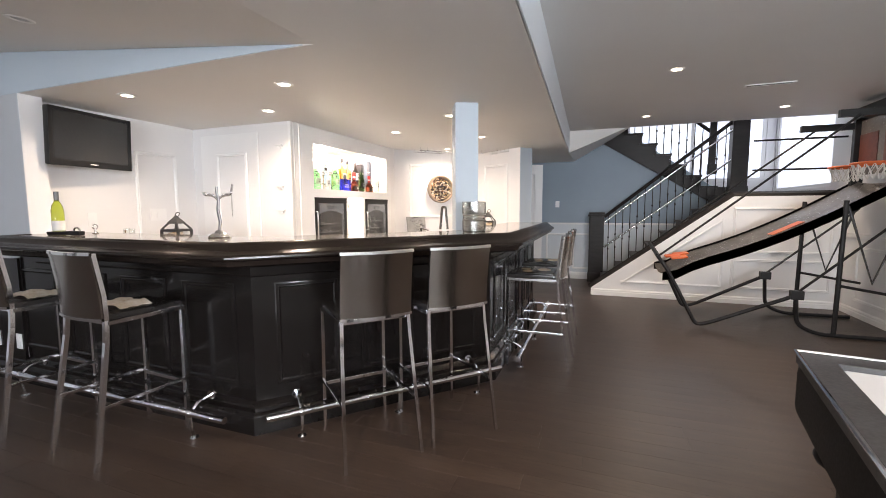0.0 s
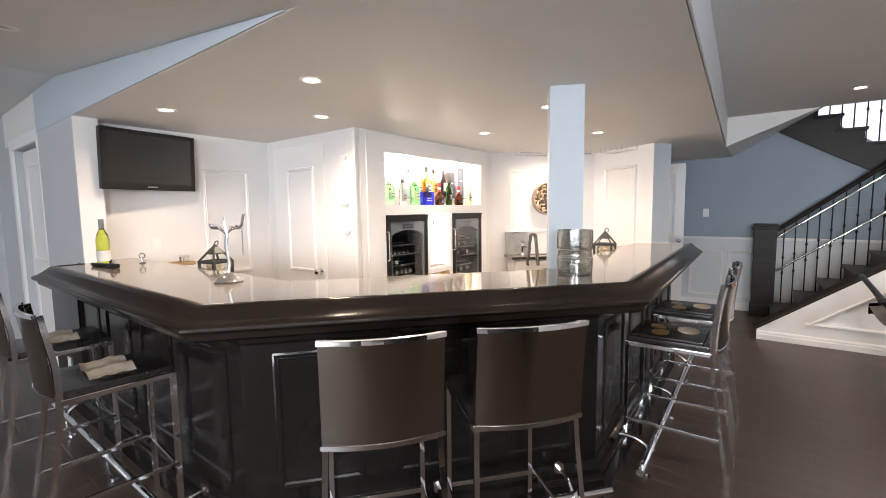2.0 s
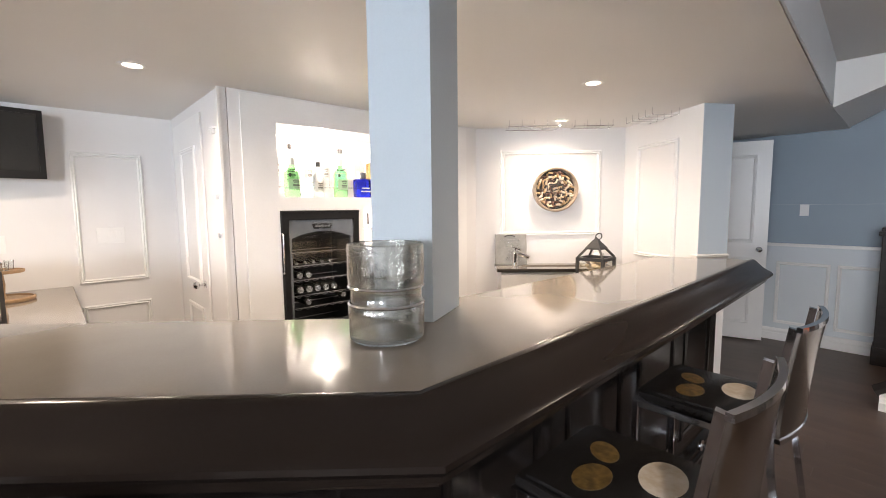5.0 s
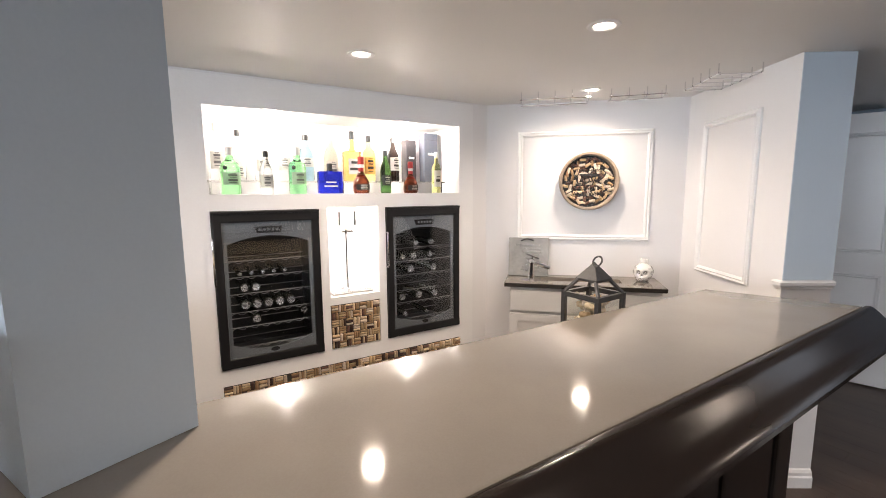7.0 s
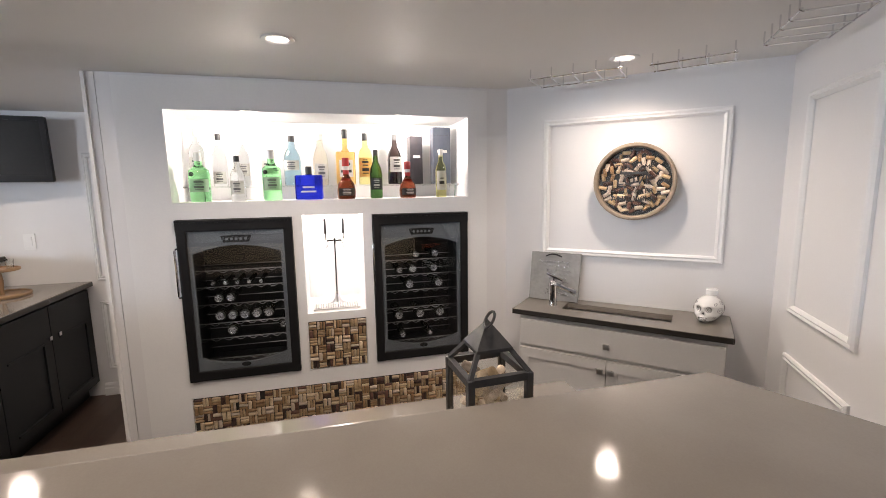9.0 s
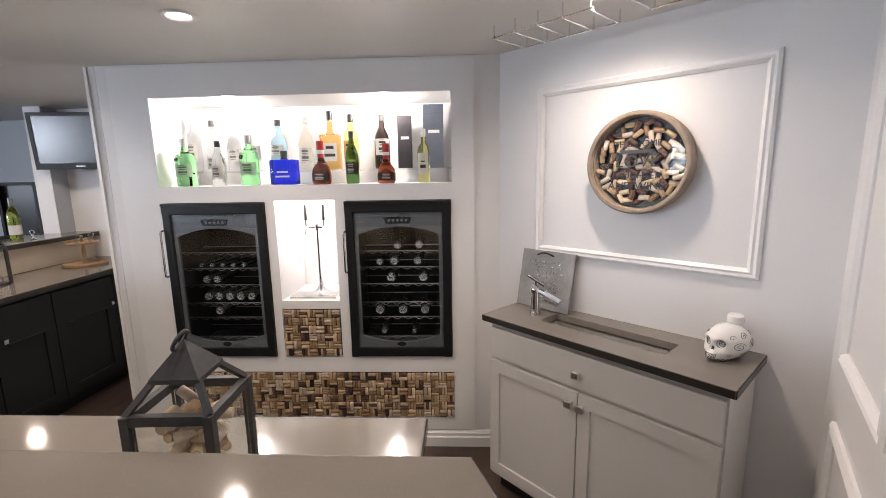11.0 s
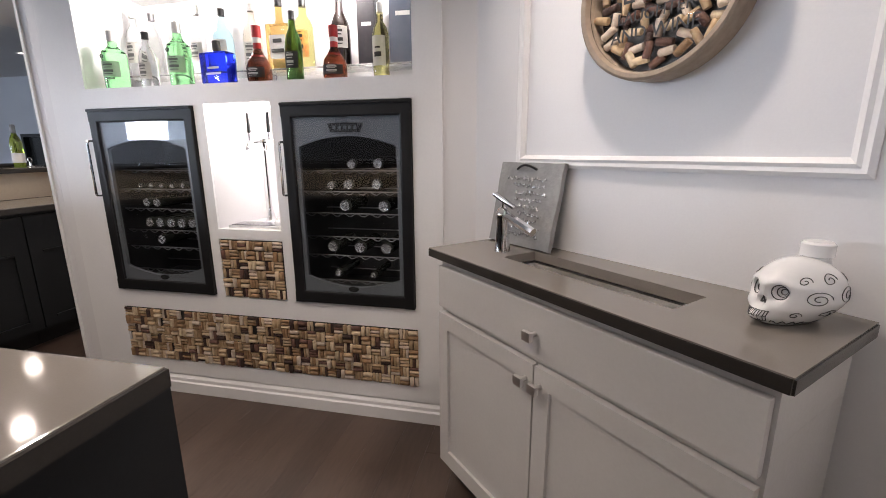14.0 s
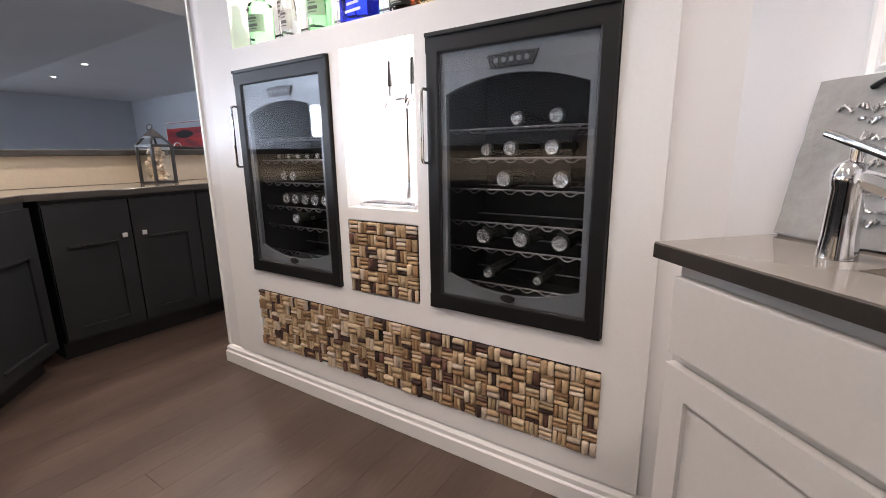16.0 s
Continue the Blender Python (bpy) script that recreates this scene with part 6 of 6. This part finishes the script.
structure("baseboard_east", sweep(B(), [(2.739, 6.69), (2.739, -0.5)], base_white), M_TRIM, "stepped white baseboard on the side wall", "baseboard")
plate(FW @ pose(-0.86, -0.021, 1.345), 1, "white single rocker switch plate on the blue wall")

# passage door
door2 = tagged(new("door_2"), "white panelled passage door standing ajar", "door", kind="structure")
door2.matrix_world = pose(-1.89, 7.70, 0, 0, 0, 16)
part("door_leaf", box(B(), 0, 0, 0.012, 0.82, 0.04, 2.04, 0.003), M_TRIM, door2)
D2 = Matrix(((1, 0, 0, 0), (0, -1, 0, 0), (0, 0, 1, 0), (0, 0, 0, 1)))
part("panel_moulding", panel_frame(B(), 0.12, 1.02, 0.70, 1.90, D2, 0.03, 0.012), M_TRIM, door2)
part("panel_moulding", panel_frame(B(), 0.12, 0.18, 0.70, 0.86, D2, 0.03, 0.012), M_TRIM, door2)
bm = B()
cyl(bm, (0.755, 0, 0.95), (0.755, -0.045, 0.95), 0.010)
ball(bm, (0.755, -0.06, 0.95), 0.026, 1, 0.8, 1)
cyl(bm, (0.755, 0, 0.95), (0.755, -0.008, 0.95), 0.028, seg=18)
part("door_knob", bm, M_CHROME, door2, "round chrome knob", smooth=True)

# west door beyond the pier
door3 = tagged(new("door_3"), "closed white panelled door in the grey wall", "door", kind="structure")
part("door_leaf", box(B(), -5.855, 1.93, 0.012, -4.905, 1.97, 2.03, 0.003), M_TRIM, door3)
D3 = Matrix(((1, 0, 0, 0), (0, -1, 0, 1.93), (0, 0, 1, 0), (0, 0, 0, 1)))
part("panel_moulding", panel_frame(B(), -5.72, 1.02, -5.04, 1.90, D3, 0.03, 0.012), M_TRIM, door3)
part("panel_moulding", panel_frame(B(), -5.72, 0.18, -5.04, 0.86, D3, 0.03, 0.012), M_TRIM, door3)
for z in (0.25, 1.0, 1.80):
    part("hinge", cyl(B(), (-4.912, 1.922, z - 0.05), (-4.912, 1.922, z + 0.05), 0.008), M_STEEL, door3, smooth=True)
structure("trim_door_casing", grid_solid(B(), (-5.95, -4.864), (0.0, 2.13), 1.855, 1.878, [(-5.86, -0.01, -4.90, 2.04)], lambda u, v, d: (u, d, v)), M_TRIM, "white door casing", "trim")

# ---- arcade basketball game ----
M_VINYL = mat("dark_vinyl_sheet", (0.20, 0.19, 0.182), 0.24, rgb2=(0.26, 0.245, 0.235), scale=5, grain=40, bump=0.15)
M_BRICKP = mat("dull_red_print", (0.16, 0.045, 0.03), 0.5, rgb2=(0.09, 0.03, 0.025), scale=9)
M_ORANGE = mat("orange_print", (0.80, 0.17, 0.03), 0.5, rgb2=(0.65, 0.10, 0.03), scale=9)
M_NET = mat("white_net_cord", (0.75, 0.74, 0.72), 0.7, rgb2=(0.65, 0.64, 0.62), scale=30)
game = thing("basketball_arcade_game", pose(0, 0, 0), "folding two-hoop basketball arcade game with black tube frame", "game")
YN, YF = 5.22, 6.16
for y, dz in ((YN, 0.0), (YF, 0.06)):
    part("front_leg", tube(B(), round_path([(0.52, y, 0.76 + dz), (0.62, y, 0.62 + dz), (0.92, y, 0.022), (1.05, y, 0.06), (1.78, y, 0.40 + dz)], 0.07), 0.020), M_IRON, game, smooth=True)
    part("floor_tube", tube(B(), round_path([(1.78, y, 0.42 + dz), (1.80, y, 0.10), (1.98, y, 0.022), (2.62, y + 0.02, 0.022)], 0.10), 0.020), M_IRON, game, smooth=True)
    part("joint", box(B(), 1.73, y - 0.035, 0.36 + dz, 1.84, y + 0.035, 0.45 + dz, 0.01), M_BLACK, game)
    part("upright", tube(B(), [(2.10, y, 0.022), (2.12, y, 1.34)], 0.022), M_IRON, game, smooth=True)
    part("brace", tube(B(), [(2.14, y, 1.28), (2.36, y, 0.55), (2.60, y, 1.30)], 0.014), M_IRON, game, smooth=True)
    part("brace", tube(B(), [(2.10, y, 0.52), (2.68, y, 0.42)], 0.014), M_IRON, game, smooth=True)
    part("stay", tube(B(), [(1.80, y, 0.44 + dz), (2.62, y, 1.26)], 0.012), M_IRON, game, smooth=True)
    part("net_pole", tube(B(), [(0.54, y, 0.76 + dz), (2.18, y, 2.14)], 0.011), M_IRON, game, smooth=True)
    part("post", box(B(), 2.50, y - 0.06 if y > 6 else y, 1.35, 2.60, y if y > 6 else y + 0.06, 2.34, 0.005), M_BLACK, game)
part("front_bar", tube(B(), [(0.52, YN, 0.76), (0.52, YF, 0.82)], 0.020), M_IRON, game, smooth=True)
bm = B()
n = 14
prof = []
for i in range(n + 1):
    s = i / n
    prof.append((0.58 + 1.98 * s, 0.60 + 0.95 * s - 0.10 * math.sin(math.pi * s) - 0.06 * math.exp(-((s - 0.05) / 0.08) ** 2)))
rows = [[bm.verts.new((x, YN + 0.03 + (YF - YN - 0.06) * j / 8, z - 0.035 * math.sin(math.pi * j / 8))) for j in range(9)] for x, z in prof]
for a, b in zip(rows, rows[1:]):
    for j in range(8):
        bm.faces.new((a[j], a[j + 1], b[j + 1], b[j]))
bmesh.ops.solidify(bm, geom=bm.faces[:], thickness=0.006)
part("ball_ramp", bm, M_VINYL, game, "dark vinyl ball return ramp", smooth=True)
bm = B()
for y in (YN, YF):
    a = [bm.verts.new((x, y, z + 0.02)) for x, z in prof]
    b = [bm.verts.new((x, y, z - 0.075)) for x, z in prof]
    for i in range(n):
        bm.faces.new((a[i], a[i + 1], b[i + 1], b[i]))
bmesh.ops.solidify(bm, geom=bm.faces[:], thickness=0.02)
part("side_skirt", bm, M_BLACK, game, "black padded side skirt")
bm = B()
for i, (u, v) in enumerate(((0.80, 5.50), (0.76, 5.72), (0.86, 5.85))):
    box(bm, u - 0.10, v - 0.09, 0.0, u + 0.06, v + 0.10, 0.02, 0.008, Matrix.Translation((0, 0, 0.60)) @ Matrix.Rotation(radians(-8), 4, "Y"))
part("folded_flap", bm, M_ORANGE, game, "orange printed flap at the foot of the ramp")
part("print_patch", box(B(), 1.62, 5.45, 1.035, 1.92, 5.62, 1.040, 0.0, Matrix.Translation((1.77, 0, 1.03)) @ Matrix.Rotation(radians(-28), 4, "Y") @ Matrix.Translation((-1.77, 0, -1.005))), M_ORANGE, game, "orange printed patch")
part("backboard", box(B(), 2.55, YN + 0.06, 1.62, 2.58, YF - 0.06, 2.20, 0.004), M_VINYL, game, "dark printed backboard")
for v in (5.46, 5.92):
    part("board_print", box(B(), 2.543, v - 0.17, 1.72, 2.549, v + 0.17, 2.05), M_BRICKP, game, "dull red printed square")
    hp = part("hoop", tube(B(), [(2.38 + 0.145 * math.cos(a * math.pi / 16), v + 0.145 * math.sin(a * math.pi / 16), 1.70) for a in range(33)], 0.013), M_ORANGE, game, "orange hoop", smooth=True)
    bm = B()
    for k in range(14):
        a0 = 2 * math.pi * k / 14
        for s in (-1, 1):
            tube(bm, [(2.38 + (0.145 - 0.05 * q) * math.cos(a0 + s * 0.22 * q * 2), v + (0.145 - 0.05 * q) * math.sin(a0 + s * 0.22 * q * 2), 1.70 - 0.15 * q) for q in (0, 0.5, 1.0)], 0.004, seg=5)
    part("net", bm, M_NET, hp, "short white net")
part("header_bar", box(B(), 2.02, YN, 2.12, 2.60, YN + 0.05, 2.19, 0.004), M_BLACK, game)
part("header_bar", box(B(), 2.02, YF - 0.05, 2.12, 2.60, YF, 2.19, 0.004), M_BLACK, game)
part("score_box", box(B(), 2.50, YN + 0.02, 2.22, 2.66, YF - 0.02, 2.34, 0.01), M_BLACK, game, "black score box")

# ---- air hockey table ----
hk = thing("air_hockey_table", pose(0.605, 1.735, 0, 0, 0, -9), "black air hockey table with white playfield", "game table")
M_GAME = mat("black_laminate", (0.008, 0.008, 0.009), 0.5, rgb2=(0.012, 0.012, 0.013), scale=5, grain=90, spec=0.12)
M_FIELD = mat("white_playfield", (0.72, 0.74, 0.76), 0.2, rgb2=(0.68, 0.70, 0.73), scale=4, grain=80, spec=0.6)
part("cabinet", box(B(), 0.0, -2.2, 0.60, 1.2, 0.0, 0.765, 0.03), M_GAME, hk, "black cabinet", smooth=True)
part("lower_skirt", box(B(), 0.06, -2.14, 0.52, 1.14, -0.06, 0.599, 0.02), M_GAME, hk)
part("rim", grid_solid(B(), (0.0, 1.2), (-2.2, 0.0), 0.766, 0.80, [(0.085, -2.115, 1.115, -0.085)], lambda u, v, d: (u, v, d)), M_LANTERN, hk, "grey metal rim")
part("playfield", box(B(), 0.086, -2.114, 0.766, 1.114, -0.086, 0.782), M_FIELD, hk)
part("edge_strip", tube(B(), [(-0.002, -2.2, 0.803), (-0.002, 0.002, 0.803), (1.2, 0.002, 0.803)], 0.006, seg=6), M_CHROME, hk, "bright edge strip", smooth=True)
part("goal_slot", box(B(), 0.42, -0.084, 0.783, 0.78, -0.06, 0.799), M_BLACK, hk)
part("line", box(B(), 0.086, -0.62, 0.7825, 1.114, -0.60, 0.7832), mat("blue_line", (0.10, 0.22, 0.34), 0.3, rgb2=(0.12, 0.25, 0.36), scale=5), hk)
for u, v in ((0.10, -0.10), (0.95, -0.10), (0.10, -2.10), (0.95, -2.10)):
    part("leg", box(B(), u, v - 0.15 if v > -1 else v, 0.0, u + 0.15, v if v > -1 else v + 0.15, 0.519, 0.012), M_BLACK, hk)
part("coin_return", ball(B(), (0.10, -0.10, 0.505), 0.06, 1, 1, 0.7), M_BLACK, hk, smooth=True)

# ---- far room ----
pic = thing("painting", pose(-6.845, -4.60, 1.51), "red landscape painting in a thin white frame", "painting")
M_PAINT = mat("red_landscape_paint", (0.55, 0.04, 0.035), 0.5, rgb2=(0.20, 0.03, 0.04), scale=1.2, grain=4, stretch=(1, 1, 4))
part("canvas", box(B(), 0.0, -0.73, -0.40, 0.03, 0.73, 0.30), M_PAINT, pic)
part("sky_band", box(B(), 0.031, -0.72, 0.18, 0.034, 0.72, 0.29), M_GREY, pic, "pale sky band")
part("dark_hill", ball(B(), (0.026, 0.0, 0.05), 0.30, 0.03, 1.4, 0.30), M_CAPD, pic, "dark low hill shape", smooth=True)
part("frame", grid_solid(B(), (-0.75, 0.75), (-0.42, 0.32), 0.0, 0.04, [(-0.731, -0.401, 0.731, 0.301)], lambda u, v, d: (d, u, v)), M_TRIM, pic)
vent = thing("ceiling_vent", pose(1.37, 4.95, HIGH), "slim dark slot vent in the ceiling", "vent")
part("slot", box(B(), -0.18, -0.02, -0.006, 0.18, 0.02, -0.0005, 0.002), M_CAPD, vent)
part("vent_frame", grid_solid(B(), (-0.20, 0.20), (-0.035, 0.035), -0.008, -0.0005, [(-0.181, -0.021, 0.181, 0.021)], lambda u, v, d: (u, v, d)), M_TRIM, vent)

# sockets on the bar front
for x in (-4.38, -4.10):
    p = plate(Matrix(((1, 0, 0, x), (0, -1, 0, 1.834), (0, 0, 1, 0.30), (0, 0, 0, 1))), 1, "white socket plate on the dark bar front")

# folded napkin and pattern on the stool seats
M_NAPKIN = mat("pale_napkin", (0.62, 0.58, 0.52), 0.7, rgb2=(0.48, 0.40, 0.30), scale=14)
M_GOLD = mat("gold_leaf_print", (0.22, 0.14, 0.05), 0.3, rgb2=(0.08, 0.05, 0.02), scale=30)
for sx, sy, rz, full in ((-0.535, 3.575, 90, 1), (-0.545, 4.27, 90, 1), (-2.485, 1.575, -4, 0), (-3.29, 1.565, -2, 0)):
    cu = thing("seat_cushion", pose(sx, sy, 0.7585, 0, 0, rz), "thin dark cushion with gold leaf print on the stool seat" if full else "crumpled pale napkin on the stool seat", "cushion" if full else "napkin")
    if full:
        part("pad", box(B(), -0.17, -0.15, 0.0, 0.17, 0.18, 0.012, 0.005), M_SEAT, cu, smooth=True)
        for u, v, a, r in ((-0.07, 0.06, 0.06, 0.0), (0.05, 0.09, 0.05, 40), (0.04, -0.06, 0.075, 10)):
            bm = B()
            cyl(bm, (0, 0, 0), (0, 0, 0.0015), a, seg=20)
            bmesh.ops.transform(bm, matrix=pose(u, v, 0.0122, 0, 0, r) @ Matrix.Diagonal((1.0, 0.7, 1, 1)), verts=bm.verts)
            part("leaf_print", bm, M_GOLD if a < 0.07 else M_NAPKIN, cu)
    else:
        bm = B()
        bmesh.ops.create_grid(bm, x_segments=14, y_segments=12, size=0.11)
        for v in bm.verts:
            v.co.z = 0.012 + 0.012 * noise.noise(v.co * 22) + 0.010 * math.sin(v.co.x * 45)
            v.co.z = max(v.co.z, 0.002)
            v.co.y *= 0.75
        bmesh.ops.solidify(bm, geom=bm.faces[:], thickness=0.002)
        part("folded_cloth", bm, M_NAPKIN, cu, smooth=True)

# ---- cork panels ----
random.seed(11)
fill_v, fill_f, fill_m, taken = [], [], [], 0
for y0, z0, across, up_n, cw in ((4.280, 0.540, 7, 6, 0.0450), (3.674, 0.178, 35, 6, 0.0441)):
    pn = thing("cork_mosaic", pose(WX - 0.001, y0, z0), "basket-weave panel of used wine corks set in the wall", "cork panel", "cork panels")
    part("backing", box(B(), 0.0012, 0.0, 0.0, 0.004, cw * across, cw * up_n), M_CAPD, pn)
    for i in reversed(range(across)):
        for j in range(up_n):
            up = (i + j) % 2 == 0
            n3 = 3 if random.random() < 0.55 else 2
            thin = 0.94 if n3 == 2 else 0.63
            for k in range(n3):
                o = (k - (n3 - 1) / 2) * cw / n3 + random.uniform(-0.0006, 0.0006)
                c = Vector((0.0045 + 0.0098 * thin + random.uniform(0, 0.004), cw * (i + 0.5) + (o if up else 0), cw * (j + 0.5) + (0 if up else o)))
                m = Matrix.Translation(c) @ (Matrix.Rotation(radians(90), 4, "X") if not up else Matrix()) @ Matrix.Rotation(random.uniform(0, 6), 4, "Z") @ Matrix.Rotation(random.uniform(-0.05, 0.05), 4, "X") @ Matrix.Diagonal((thin, thin, random.uniform(0.9, 1.0), 1))
                which = random.choices(range(6), (20, 30, 22, 9, 12, 7))[0]
                if random.random() < 0.008:
                    continue
                taken += across > 10
                if taken <= 296:
                    cork(pn, m, which)
                else:
                    base = len(fill_v)
                    fill_v += [tuple(m @ v.co) for v in CORK[which].vertices]
                    fill_f += [tuple(base + q for q in p.vertices) for p in CORK[which].polygons]
                    fill_m += [which] * len(CORK[which].polygons)
me = bpy.data.meshes.new("cork_fill")
me.from_pydata(fill_v, [], fill_f)
for _mat in M_CORKS:
    me.materials.append(_mat)
me.polygons.foreach_set("material_index", fill_m)
ob = new("cork_fill", me)
ob.parent = pn
tagged(ob, kind="stuff")

# ---- floor planks ----
M_PLANK = mat("dark_hardwood", (0.050, 0.033, 0.026), 0.40, rgb2=(0.092, 0.062, 0.048), scale=1.4, grain=20, bump=0.02, stretch=(0.6, 3.5, 3.5), vary=0.07)
M_PLANKI = mat("dark_hardwood_rest", (0.050, 0.033, 0.026), 0.40, rgb2=(0.092, 0.062, 0.048), scale=1.4, grain=20, bump=0.02, stretch=(0.6, 3.5, 3.5))
_n, _l = M_PLANKI.node_tree.nodes, M_PLANKI.node_tree.links
_geo, _rmp, _hsv = _n.new("ShaderNodeNewGeometry"), _n.new("ShaderNodeMapRange"), _n.new("ShaderNodeHueSaturation")
_rmp.inputs[3].default_value, _rmp.inputs[4].default_value = 0.93, 1.07
_src = _n["Principled BSDF"].inputs["Base Color"].links[0].from_socket
_l.new(_geo.outputs["Random Per Island"], _rmp.inputs[0]), _l.new(_rmp.outputs[0], _hsv.inputs["Value"]), _l.new(_src, _hsv.inputs["Color"]), _l.new(_hsv.outputs[0], _n["Principled BSDF"].inputs["Base Color"])
W, L = 0.127, 1.30
random.seed(5)
shape = box(B(), 0, 0, -0.004, L - 0.0012, W - 0.0010, 0.0)
PLANK = bpy.data.meshes.new("plank")
shape.to_mesh(PLANK), shape.free()
PLANK.materials.append(M_PLANK)
the_floor = bpy.data.objects["floor"]
verts, faces, count = [], [], 0
for r in range(int(17.0 / W)):
    y = -6.9 + W * r
    x = -6.9 - random.uniform(0, L)
    while x < 2.74:
        near = -2.3 < x < 1.3 and 0.0 < y < 6.2 and count < 300 and not (x + L < -0.9 and y < 2.6)
        if near and (y > 4.6 or x > -1.6):
            p = new("plank", PLANK)
            p.parent = the_floor
            p.location = (x, y, 0)
            count += 1
        else:
            b = len(verts)
            verts += [(x + u * (L - 0.0012), y + v * (W - 0.0010), z) for z in (-0.0038, 0.0) for v in (0, 1) for u in (0, 1)]
            faces += [(b + 4, b + 5, b + 7, b + 6), (b, b + 1, b + 5, b + 4), (b + 1, b + 3, b + 7, b + 5), (b + 3, b + 2, b + 6, b + 7), (b + 2, b, b + 4, b + 6)]
        x += L
me = bpy.data.meshes.new("planks")
me.from_pydata(verts, [], faces)
me.materials.append(M_PLANKI)
ob = new("planks", me)
ob.parent = the_floor
tagged(ob, kind="stuff")
